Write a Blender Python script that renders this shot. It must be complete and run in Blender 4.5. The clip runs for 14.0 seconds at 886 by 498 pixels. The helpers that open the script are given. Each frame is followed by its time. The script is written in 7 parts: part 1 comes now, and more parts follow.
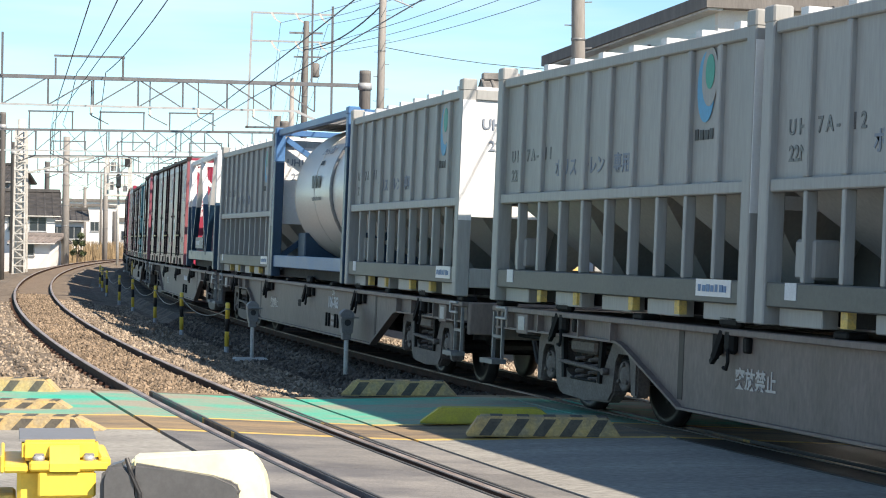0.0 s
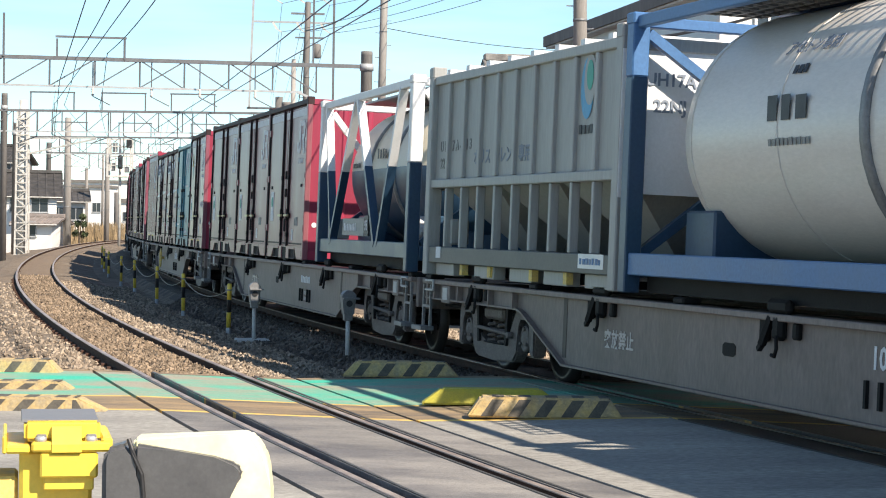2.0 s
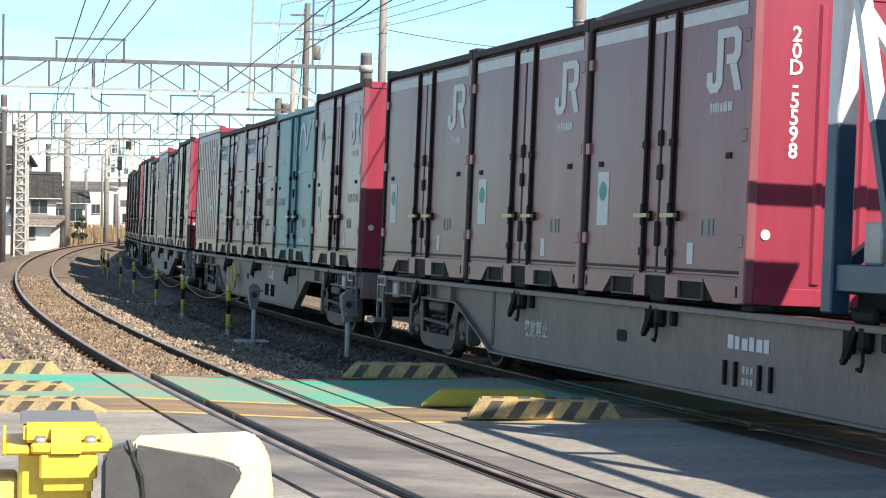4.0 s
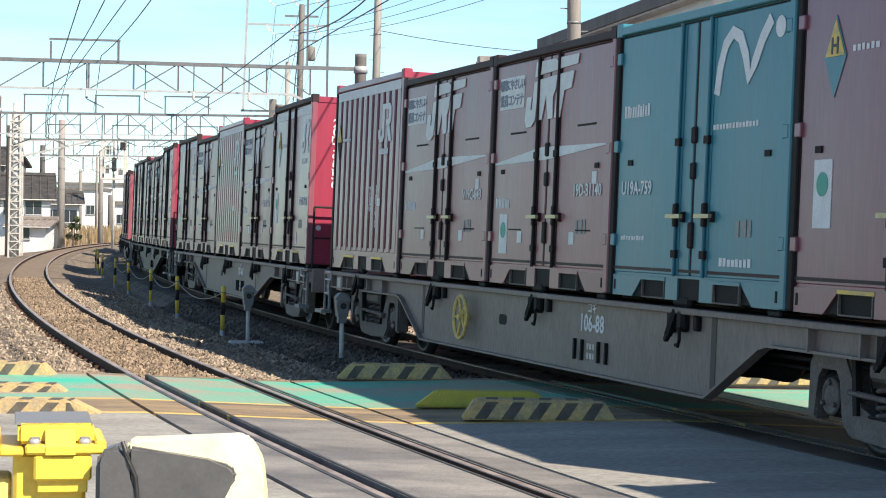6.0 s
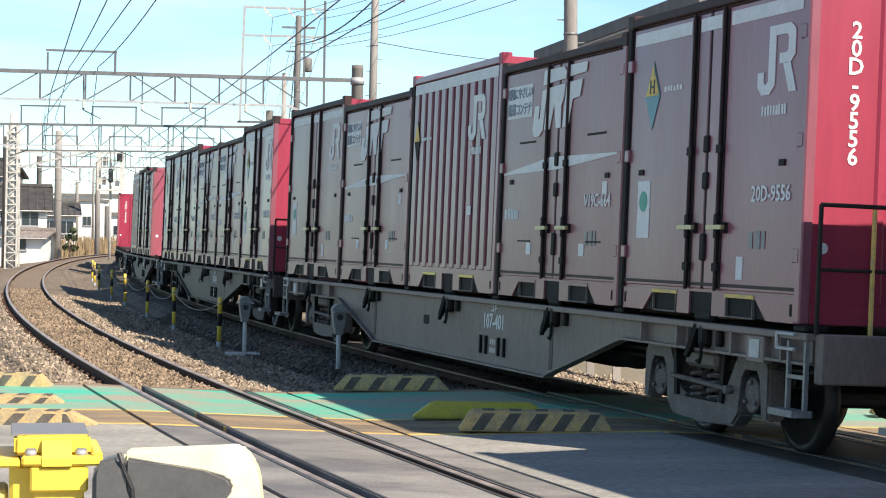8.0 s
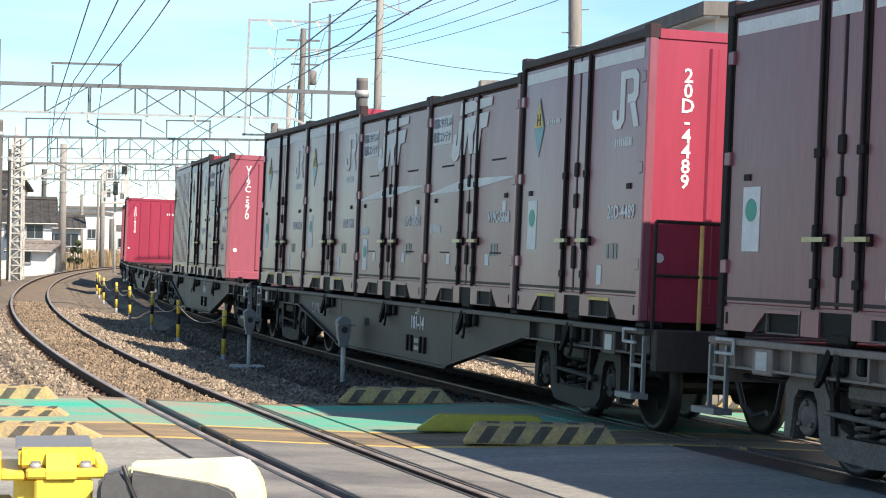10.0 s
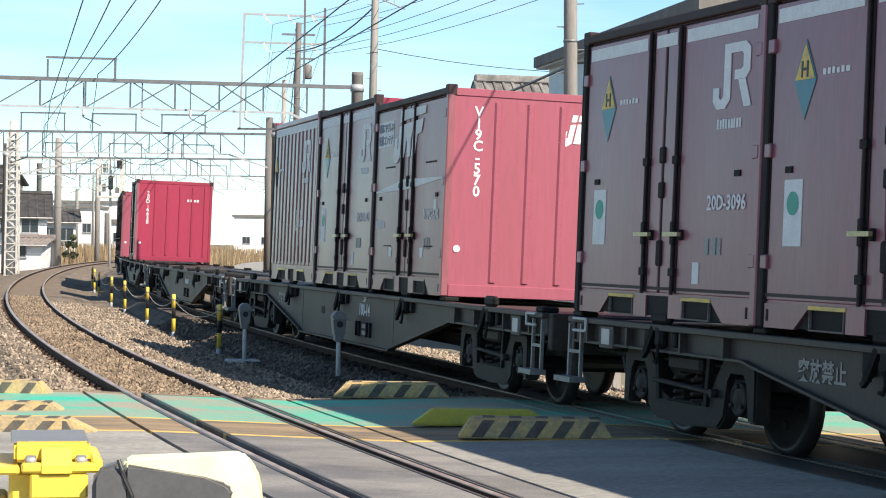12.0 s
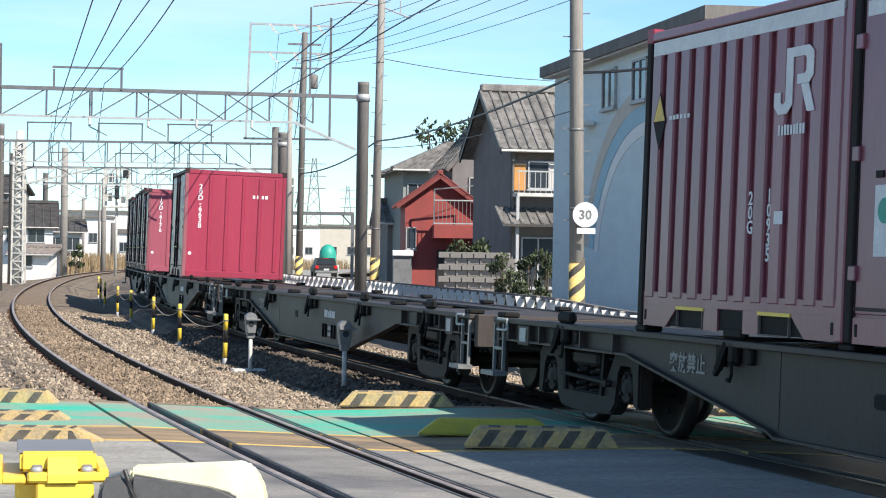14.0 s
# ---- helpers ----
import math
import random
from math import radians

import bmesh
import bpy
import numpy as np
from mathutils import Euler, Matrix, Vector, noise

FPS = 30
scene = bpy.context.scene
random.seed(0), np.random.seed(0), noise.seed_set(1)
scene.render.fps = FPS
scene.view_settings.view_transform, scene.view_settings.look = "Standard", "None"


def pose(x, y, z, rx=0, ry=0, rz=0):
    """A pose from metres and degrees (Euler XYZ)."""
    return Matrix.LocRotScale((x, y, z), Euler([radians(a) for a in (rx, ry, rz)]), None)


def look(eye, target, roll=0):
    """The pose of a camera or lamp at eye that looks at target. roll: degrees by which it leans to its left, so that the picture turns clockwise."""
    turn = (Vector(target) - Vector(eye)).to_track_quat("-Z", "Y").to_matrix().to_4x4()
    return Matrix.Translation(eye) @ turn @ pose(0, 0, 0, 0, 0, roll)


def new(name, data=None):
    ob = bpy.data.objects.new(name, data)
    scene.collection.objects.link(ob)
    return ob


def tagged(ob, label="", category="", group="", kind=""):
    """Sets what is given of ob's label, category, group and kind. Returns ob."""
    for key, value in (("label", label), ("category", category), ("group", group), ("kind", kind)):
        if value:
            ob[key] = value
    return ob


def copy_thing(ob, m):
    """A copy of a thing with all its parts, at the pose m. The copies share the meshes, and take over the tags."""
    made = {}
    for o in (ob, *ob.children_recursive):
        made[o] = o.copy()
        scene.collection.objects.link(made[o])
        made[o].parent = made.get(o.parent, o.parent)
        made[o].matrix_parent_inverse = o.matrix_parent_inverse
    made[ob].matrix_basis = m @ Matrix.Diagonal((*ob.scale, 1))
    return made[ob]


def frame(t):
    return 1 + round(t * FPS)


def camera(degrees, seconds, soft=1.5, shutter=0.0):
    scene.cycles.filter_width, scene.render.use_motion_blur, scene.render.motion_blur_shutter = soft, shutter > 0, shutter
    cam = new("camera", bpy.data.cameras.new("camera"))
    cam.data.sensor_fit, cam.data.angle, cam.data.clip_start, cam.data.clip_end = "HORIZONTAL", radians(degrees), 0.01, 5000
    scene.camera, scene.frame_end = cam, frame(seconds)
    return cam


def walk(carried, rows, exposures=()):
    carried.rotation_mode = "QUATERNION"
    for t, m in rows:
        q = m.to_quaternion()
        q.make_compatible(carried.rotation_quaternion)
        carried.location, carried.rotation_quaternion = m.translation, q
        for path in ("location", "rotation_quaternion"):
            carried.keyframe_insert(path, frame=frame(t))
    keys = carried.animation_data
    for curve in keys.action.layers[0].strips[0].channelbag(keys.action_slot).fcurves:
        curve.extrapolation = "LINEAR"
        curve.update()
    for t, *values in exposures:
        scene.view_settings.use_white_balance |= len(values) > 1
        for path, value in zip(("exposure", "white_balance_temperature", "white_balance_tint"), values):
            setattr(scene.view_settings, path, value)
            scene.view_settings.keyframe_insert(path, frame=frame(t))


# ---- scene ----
# One lens for the whole clip: a camcorder zoomed in, held by hand beside a level crossing
LENS = 24.54
EYE = 1.657
cam = camera(LENS, 14.0, soft=1.05)
# seconds, turn to the left, tilt upwards, in thousandths of the picture's focal length
TURNS = [(0, 3.0, -19.9), (0.5, 24.0, -43.2), (1, 16.8, -45.6), (1.5, 16.4, -40.0), (2, 6.1, -53.6), (2.5, 13.7, -52.0),
         (3, 13.9, -53.6), (3.2, 12.0, -55.5), (4.2, 4.0, -49.0), (5.3, -2.0, -40.5), (5.5, -3.1, -41.3), (6, -4.6, -49.0),
         (6.5, -3.1, -44.4), (7, -4.6, -41.3), (7.5, -9.4, -36.7), (8, -10.4, -29.1), (8.2, -10.0, -22.0), (9.2, -6.0, -9.0),
         (10.3, -1.0, -3.5), (10.5, 0.0, 1.0), (11, 3.0, -12.5), (11.5, 0.0, -14.8), (12, -10.6, -16.8), (12.5, -14.2, -4.6),
         (13, 13.9, -3.1), (13.5, 3.0, -1.5), (14, 0, 0)]
FOCAL = 3604.4
walk(cam, [(t, pose(0, 0, EYE, 90.195 + math.degrees(dy / FOCAL), -0.871, math.degrees(dx / FOCAL))) for t, dx, dy in TURNS], [(0, 0.76, 7400, 13), (10.3, 0.76, 7400, 13), (12, 0.72, 7250, 12), (14, 0.62, 6800, 11)])

# ---- sky and sun: a clear winter noon, the sun behind the camera and to the right ----
SUN_DIR = Vector((0.759, -0.787, 0.965)).normalized()
world = bpy.data.worlds.new("sky")
scene.world = world
world.use_nodes = True
sky = world.node_tree.nodes.new("ShaderNodeTexSky")
sky.sky_type, sky.sun_disc = "NISHITA", False
sky.sun_elevation = math.asin(SUN_DIR.z)
sky.sun_rotation = math.atan2(SUN_DIR.x, SUN_DIR.y)
sky.air_density, sky.dust_density, sky.ozone_density, sky.altitude = 1.0, 0.0, 3.0, 2500
back = world.node_tree.nodes["Background"]
back.inputs["Strength"].default_value = 0.116
# thin high cloud that pales the blue near the horizon
wn, wl = world.node_tree.nodes, world.node_tree.links
wco, wmap, wnoise, wramp, wmix = (wn.new(k) for k in ("ShaderNodeTexCoord", "ShaderNodeMapping", "ShaderNodeTexNoise", "ShaderNodeValToRGB", "ShaderNodeMix"))
wmap.inputs["Scale"].default_value = (2.0, 2.0, 16.0)
wnoise.inputs["Scale"].default_value, wnoise.inputs["Detail"].default_value = 2.2, 6.0
wramp.color_ramp.elements[0].position, wramp.color_ramp.elements[1].position = 0.50, 0.85
wramp.color_ramp.elements[0].color, wramp.color_ramp.elements[1].color = (0, 0, 0, 1), (0.32, 0.32, 0.32, 1)
wmix.data_type = "RGBA"
wmix.inputs["B"].default_value = (8.6, 7.4, 7.6, 1)
wl.new(wco.outputs["Generated"], wmap.inputs["Vector"])
wl.new(wmap.outputs["Vector"], wnoise.inputs["Vector"])
wl.new(wnoise.outputs["Fac"], wramp.inputs["Fac"])
wl.new(wramp.outputs["Color"], wmix.inputs["Factor"])
wl.new(sky.outputs[0], wmix.inputs["A"])
wtint = wn.new("ShaderNodeMix")
wtint.data_type, wtint.blend_type = "RGBA", "MULTIPLY"
wtint.inputs["Factor"].default_value = 1.0
wtint.inputs["B"].default_value = (0.80, 0.99, 1.0, 1)
wl.new(wmix.outputs["Result"], wtint.inputs["A"])
wl.new(wtint.outputs["Result"], back.inputs["Color"])
sun = new("sun", bpy.data.lights.new("sun", "SUN"))
sun.data.energy, sun.data.angle, sun.data.color = 5.0, radians(0.53), (1.0, 0.95, 0.87)
sun.matrix_world = look(SUN_DIR * 60, (0, 0, 0))


# ---- materials ----
def mat(name, color, rough=0.6, metal=0.0, vary=0.25, scale=3.0, fine=40.0, bump=0.1, second=None, mix=0.5, spread=0.12, stretch=(1, 1, 1), spec=0.5, island=0.0, objvar=0.0):
    """Procedural surface: base colour broken by a coarse stain field and a fine grain, with relief."""
    m = bpy.data.materials.new(name)
    m.use_nodes = True
    n, l = m.node_tree.nodes, m.node_tree.links
    b = n["Principled BSDF"]
    b.inputs["Metallic"].default_value = metal
    b.inputs["Specular IOR Level"].default_value = spec
    co = n.new("ShaderNodeTexCoord")
    mp = n.new("ShaderNodeMapping")
    mp.inputs["Scale"].default_value = stretch
    l.new(co.outputs["Object"], mp.inputs["Vector"])
    big, small = n.new("ShaderNodeTexNoise"), n.new("ShaderNodeTexNoise")
    for tex, sc, det in ((big, scale, 5.0), (small, fine, 3.0)):
        tex.inputs["Scale"].default_value = sc
        tex.inputs["Detail"].default_value = det
        tex.inputs["Roughness"].default_value = 0.65
        l.new(mp.outputs["Vector"], tex.inputs["Vector"])
    ramp = n.new("ShaderNodeValToRGB")
    ramp.color_ramp.elements[0].position, ramp.color_ramp.elements[1].position = mix - spread, mix + spread
    c2 = second or tuple(c * (1 - vary) for c in color)
    ramp.color_ramp.elements[0].color, ramp.color_ramp.elements[1].color = (*c2, 1), (*color, 1)
    l.new(big.outputs["Fac"], ramp.inputs["Fac"])
    hsv = n.new("ShaderNodeHueSaturation")
    mr = n.new("ShaderNodeMapRange")
    mr.inputs["From Min"].default_value, mr.inputs["From Max"].default_value = 0.25, 0.75
    mr.inputs["To Min"].default_value, mr.inputs["To Max"].default_value = 1 - vary, 1 + vary
    l.new(small.outputs["Fac"], mr.inputs["Value"])
    val = mr.outputs["Result"]
    for amount, kind, sock in ((island, "ShaderNodeNewGeometry", "Random Per Island"), (objvar, "ShaderNodeObjectInfo", "Random")):
        if amount:
            src, r2, mu = n.new(kind), n.new("ShaderNodeMapRange"), n.new("ShaderNodeMath")
            r2.inputs["To Min"].default_value, r2.inputs["To Max"].default_value = 1 - amount, 1 + amount
            mu.operation = "MULTIPLY"
            l.new(src.outputs[sock], r2.inputs["Value"])
            l.new(r2.outputs["Result"], mu.inputs[0])
            l.new(val, mu.inputs[1])
            val = mu.outputs[0]
    l.new(val, hsv.inputs["Value"])
    l.new(ramp.outputs["Color"], hsv.inputs["Color"])
    l.new(hsv.outputs["Color"], b.inputs["Base Color"])
    rr = n.new("ShaderNodeMapRange")
    rr.inputs["To Min"].default_value, rr.inputs["To Max"].default_value = max(0.03, rough - 0.12), min(1, rough + 0.12)
    l.new(big.outputs["Fac"], rr.inputs["Value"])
    l.new(rr.outputs["Result"], b.inputs["Roughness"])
    if bump:
        bp = n.new("ShaderNodeBump")
        bp.inputs["Strength"].default_value, bp.inputs["Distance"].default_value = bump, 0.02
        l.new(small.outputs["Fac"], bp.inputs["Height"])
        l.new(bp.outputs["Normal"], b.inputs["Normal"])
    return m


def glass(name, color, rough=0.08):
    m = mat(name, color, rough, 0.0, 0.1, 2.0, 10.0, 0.0)
    return m


STREAK = (1.0, 1.0, 0.12)
M = dict(
    trim=mat("dark_door_trim", (0.050, 0.026, 0.029), 0.60, vary=0.2, scale=3.0, fine=30, bump=0.03, second=(0.026, 0.017, 0.018), stretch=STREAK, spread=0.3, spec=0.25),
    # one maroon paint twice: ends in its sunlit red, sides in shade tones
    red_end=mat("red_end_paint", (0.33, 0.022, 0.062), 0.5, vary=0.10, scale=1.6, fine=25, bump=0.03, second=(0.25, 0.024, 0.050), stretch=STREAK, spread=0.35, objvar=0.1),
    sunlit_pale_red=mat("faded_red_paint", (0.32, 0.066, 0.112), 0.6, vary=0.10, scale=1.6, fine=25, bump=0.03, second=(0.27, 0.064, 0.085), stretch=STREAK, spread=0.35),
    violet=mat("violet_brown_paint", (0.255, 0.080, 0.112), 0.32, vary=0.14, scale=2.0, fine=28, bump=0.03, second=(0.200, 0.070, 0.092), stretch=STREAK, spread=0.3, objvar=0.12, spec=0.52),
    brown=mat("brown_container_paint", (0.290, 0.098, 0.116), 0.36, vary=0.16, scale=1.8, fine=28, bump=0.03, second=(0.210, 0.076, 0.088), stretch=STREAK, spread=0.3, objvar=0.14, spec=0.48),
    sooty=mat("black_soot_steel", (0.034, 0.029, 0.027), 0.65, vary=0.3, scale=5, fine=40, bump=0.15, second=(0.015, 0.013, 0.012), spread=0.3, spec=0.25),
    slate=mat("slate_lettering", (0.20, 0.24, 0.30), 0.6, vary=0.1, scale=5, bump=0.0),
    bright_blue=mat("emblem_blue", (0.07, 0.33, 0.55), 0.5, vary=0.1, scale=4, bump=0.0),
    # seal rubber; the same dark stands for shade in container gaps and recesses
    seam=mat("dark_rubber_seal", (0.018, 0.014, 0.015), 0.7, vary=0.3, spec=0.2),
    white=mat("white_marking", (0.72, 0.74, 0.76), 0.55, vary=0.12, scale=6, fine=60, bump=0.0, second=(0.55, 0.56, 0.58), spread=0.25),
    silver=mat("silver_ribbed_paint", (0.46, 0.45, 0.46), 0.35, vary=0.12, scale=3, fine=30, bump=0.03, second=(0.34, 0.32, 0.33), stretch=STREAK, spread=0.3),
    teal=mat("teal_blue_paint", (0.018, 0.215, 0.275), 0.4, vary=0.12, scale=2, fine=28, bump=0.03, second=(0.025, 0.13, 0.175), stretch=STREAK, spread=0.3),
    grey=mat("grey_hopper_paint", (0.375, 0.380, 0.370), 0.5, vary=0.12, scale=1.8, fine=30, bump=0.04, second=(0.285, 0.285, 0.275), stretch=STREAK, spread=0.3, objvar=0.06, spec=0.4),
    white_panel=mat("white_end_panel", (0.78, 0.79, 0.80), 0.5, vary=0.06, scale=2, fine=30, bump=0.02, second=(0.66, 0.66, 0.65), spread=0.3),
    blue=mat("blue_frame_paint", (0.055, 0.17, 0.37), 0.45, vary=0.15, scale=2, fine=30, bump=0.03, second=(0.05, 0.13, 0.27), spread=0.3),
    navy=mat("navy_paint", (0.020, 0.055, 0.120), 0.4, vary=0.15, scale=2, fine=30, bump=0.03, second=(0.018, 0.06, 0.095), spread=0.3),
    tank=mat("stainless_tank", (0.70, 0.67, 0.62), 0.34, 0.0, vary=0.08, scale=1.5, fine=40, bump=0.03, second=(0.58, 0.54, 0.48), stretch=(0.3, 1, 1), spread=0.3),
    cream=mat("cream_tank_paint", (0.66, 0.60, 0.47), 0.4, vary=0.08, scale=1.5, fine=40, bump=0.02, second=(0.55, 0.48, 0.36), spread=0.3),
    wagon=mat("grey_wagon_paint", (0.240, 0.196, 0.178), 0.55, vary=0.2, scale=1.3, fine=26, bump=0.05, second=(0.140, 0.110, 0.098), stretch=(1, 1, 0.35), spread=0.28, objvar=0.1, spec=0.35),
    dark_wagon=mat("dark_wagon_paint", (0.060, 0.049, 0.045), 0.55, vary=0.18, scale=1.6, fine=26, bump=0.05, second=(0.034, 0.028, 0.026), stretch=(1, 1, 0.35), spread=0.3, objvar=0.1, spec=0.3),
    bogie=mat("sooty_bogie_steel", (0.180, 0.155, 0.143), 0.6, vary=0.3, scale=5, fine=40, bump=0.15, second=(0.075, 0.062, 0.057), spread=0.3, spec=0.3),
    # greasy steel, and the near-black that stands for shade under loads and in holes
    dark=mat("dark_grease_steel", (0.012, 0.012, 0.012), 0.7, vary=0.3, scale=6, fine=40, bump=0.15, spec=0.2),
    wheel=mat("wheel_steel", (0.04, 0.036, 0.034), 0.5, 0.4, vary=0.25, scale=6, fine=50, bump=0.1),
    steel=mat("polished_rail_head", (0.46, 0.385, 0.335), 0.45, 0.35, vary=0.15, scale=3, fine=50, bump=0.02, second=(0.28, 0.215, 0.18), stretch=(0.6, 0.6, 1)),
    rust=mat("rusty_rail_web", (0.082, 0.046, 0.034), 0.85, 0.0, vary=0.3, scale=4, fine=60, bump=0.2, second=(0.045, 0.028, 0.022), spec=0.15),
    yellow=mat("yellow_paint", (0.82, 0.60, 0.075), 0.42, vary=0.08, scale=4, fine=40, bump=0.02, second=(0.76, 0.52, 0.07), spread=0.25),
    worn_yellow=mat("worn_yellow_paint", (0.74, 0.53, 0.16), 0.75, vary=0.2, scale=9, fine=60, bump=0.1, second=(0.48, 0.38, 0.20), mix=0.45, spread=0.1),
    olive=mat("faded_yellow_block", (0.50, 0.46, 0.06), 0.7, vary=0.15, scale=6, fine=60, bump=0.1, second=(0.42, 0.38, 0.07)),
    black=mat("black_paint", (0.022, 0.022, 0.024), 0.5, vary=0.3, scale=6, fine=50, bump=0.05),
    worn_black=mat("worn_black_stripe", (0.07, 0.065, 0.06), 0.8, vary=0.3, scale=9, fine=60, bump=0.1, second=(0.13, 0.115, 0.09), spread=0.2),
    darkgrey=mat("dark_grey_cover", (0.100, 0.100, 0.102), 0.38, vary=0.12, scale=4, fine=60, bump=0.015, second=(0.075, 0.075, 0.078)),
    ballast=mat("ballast_bed", (0.245, 0.200, 0.155), 0.95, vary=0.5, scale=2.5, fine=24, bump=0.9, second=(0.110, 0.086, 0.067), spread=0.2, spec=0.2),
    stone=mat("ballast_stone", (0.315, 0.255, 0.195), 0.9, vary=0.2, scale=0.6, fine=30, bump=0.3, second=(0.225, 0.175, 0.13), island=0.55),
    brown_stone=mat("rust_dusted_stone", (0.255, 0.192, 0.135), 0.95, vary=0.2, scale=0.6, fine=30, bump=0.3, second=(0.175, 0.130, 0.090), island=0.5),
    rust_bed=mat("rust_dusted_bed", (0.225, 0.168, 0.118), 0.95, vary=0.45, scale=2.5, fine=28, bump=0.9, second=(0.135, 0.098, 0.068), spread=0.2),
    soil=mat("dry_soil", (0.21, 0.175, 0.13), 0.95, vary=0.3, scale=0.25, fine=9, bump=0.5, second=(0.15, 0.135, 0.095)),
    asphalt=mat("worn_asphalt", (0.345, 0.335, 0.305), 0.85, vary=0.48, scale=1.0, fine=48, bump=0.6, second=(0.225, 0.215, 0.20), spread=0.16, stretch=(0.35, 1.3, 1)),
    panel=mat("crossing_panel", (0.27, 0.255, 0.235), 0.7, vary=0.34, scale=1.1, fine=60, bump=0.3, second=(0.13, 0.125, 0.125), spread=0.15, stretch=(0.7, 1.2, 1), objvar=0.14),
    green=mat("green_walkway_paint", (0.030, 0.45, 0.32), 0.7, vary=0.26, scale=0.85, fine=38, bump=0.15, second=(0.33, 0.305, 0.235), mix=0.52, spread=0.13, stretch=(0.7, 1.7, 1)),
    tan=mat("tan_worn_strip", (0.33, 0.235, 0.135), 0.85, vary=0.25, scale=1.8, fine=60, bump=0.2, second=(0.145, 0.118, 0.092), spread=0.12, stretch=(0.35, 1.4, 1)),
    line=mat("yellow_road_line", (0.72, 0.48, 0.13), 0.75, vary=0.2, scale=5, fine=60, bump=0.1, second=(0.36, 0.26, 0.12), mix=0.42, spread=0.1, stretch=(0.5, 2, 1)),
    concrete=mat("pole_concrete", (0.36, 0.34, 0.32), 0.85, vary=0.15, scale=2.0, fine=40, bump=0.15, second=(0.20, 0.185, 0.17), stretch=STREAK, spread=0.25),
    dark_concrete=mat("dark_pole", (0.21, 0.195, 0.185), 0.8, vary=0.2, scale=2.0, fine=40, bump=0.15, second=(0.10, 0.095, 0.09), stretch=STREAK, spread=0.25),
    pale=mat("pale_concrete", (0.58, 0.57, 0.54), 0.85, vary=0.12, scale=4, fine=50, bump=0.1, second=(0.45, 0.44, 0.41)),
    galv=mat("galvanised_steel", (0.22, 0.225, 0.23), 0.5, 0.3, vary=0.2, scale=4, fine=30, bump=0.05),
    beam=mat("gantry_steel", (0.15, 0.155, 0.165), 0.55, 0.2, vary=0.2, scale=4, fine=30, bump=0.05),
    wire=mat("line_wire", (0.05, 0.05, 0.055), 0.5, 0.3, vary=0.1),
    pale_steel=mat("pale_steel", (0.42, 0.43, 0.44), 0.5, 0.2, vary=0.15, scale=4, fine=30, bump=0.05),
    roof=mat("grey_roof_tile", (0.20, 0.19, 0.18), 0.6, vary=0.3, scale=2, fine=14, bump=0.2, second=(0.11, 0.105, 0.10), objvar=0.25),
    dark_wall=mat("dark_grey_render", (0.19, 0.18, 0.18), 0.85, vary=0.12, scale=1.2, fine=30, bump=0.1, second=(0.15, 0.145, 0.145)),
    red_wall=mat("red_brown_siding", (0.30, 0.055, 0.05), 0.7, vary=0.12, scale=1.2, fine=30, bump=0.1, second=(0.24, 0.05, 0.045)),
    cream_wall=mat("cream_render", (0.55, 0.51, 0.44), 0.8, vary=0.1, scale=1.0, fine=30, bump=0.1),
    shade_blue_wall=mat("pale_blue_siding", (0.64, 0.745, 0.77), 0.65, vary=0.07, scale=1.0, fine=18, bump=0.05, second=(0.57, 0.68, 0.71), stretch=(1, 1, 3)),
    white_wall=mat("white_render", (0.74, 0.73, 0.71), 0.75, vary=0.07, scale=1.0, fine=30, bump=0.05),
    wood=mat("weathered_wood", (0.16, 0.125, 0.10), 0.75, vary=0.25, scale=2, fine=30, bump=0.2, stretch=(1, 1, 0.2)),
    orange=mat("orange_brown_panel", (0.50, 0.24, 0.07), 0.6, vary=0.15, scale=2, fine=30, bump=0.05),
    glass=glass("window_glass", (0.035, 0.045, 0.055)),
    curtain=mat("pale_curtain", (0.50, 0.48, 0.45), 0.9, vary=0.2, scale=6, fine=14, bump=0.1, stretch=(4, 4, 0.1)),
    leaf=mat("dark_leaf", (0.065, 0.085, 0.035), 0.6, vary=0.3, scale=2, fine=20, bump=0.0, second=(0.03, 0.045, 0.02), island=0.5),
    dry=mat("dry_brush", (0.30, 0.22, 0.13), 0.9, vary=0.3, scale=2, fine=20, bump=0.0, second=(0.20, 0.15, 0.09), island=0.5),
    bark=mat("bark", (0.11, 0.085, 0.065), 0.9, vary=0.3, scale=4, fine=30, bump=0.4),
    lamp_red=mat("red_lens", (0.6, 0.02, 0.02), 0.2, vary=0.05),
    far_green=mat("green_tank_paint", (0.02, 0.32, 0.24), 0.5, vary=0.1),
    block_paint=mat("weathered_block_paint", (0.56, 0.40, 0.18), 0.85, vary=0.28, scale=7, fine=50, bump=0.2, second=(0.34, 0.285, 0.20), mix=0.48, spread=0.14, spec=0.25),
    brass=mat("brass_lever", (0.42, 0.35, 0.20), 0.4, 0.6, vary=0.2, scale=9, fine=40, bump=0.05),
    beam_paint=mat("dark_olive_beam", (0.105, 0.108, 0.100), 0.5, vary=0.15, scale=2, fine=30, bump=0.04, second=(0.075, 0.076, 0.070), spread=0.3),
    # darker tone for the panels of the train's track
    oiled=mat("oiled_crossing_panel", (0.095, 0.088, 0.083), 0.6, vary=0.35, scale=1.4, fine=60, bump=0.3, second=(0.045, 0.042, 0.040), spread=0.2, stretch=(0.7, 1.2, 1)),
    # brake dust, with the train's shade put into the colour as well
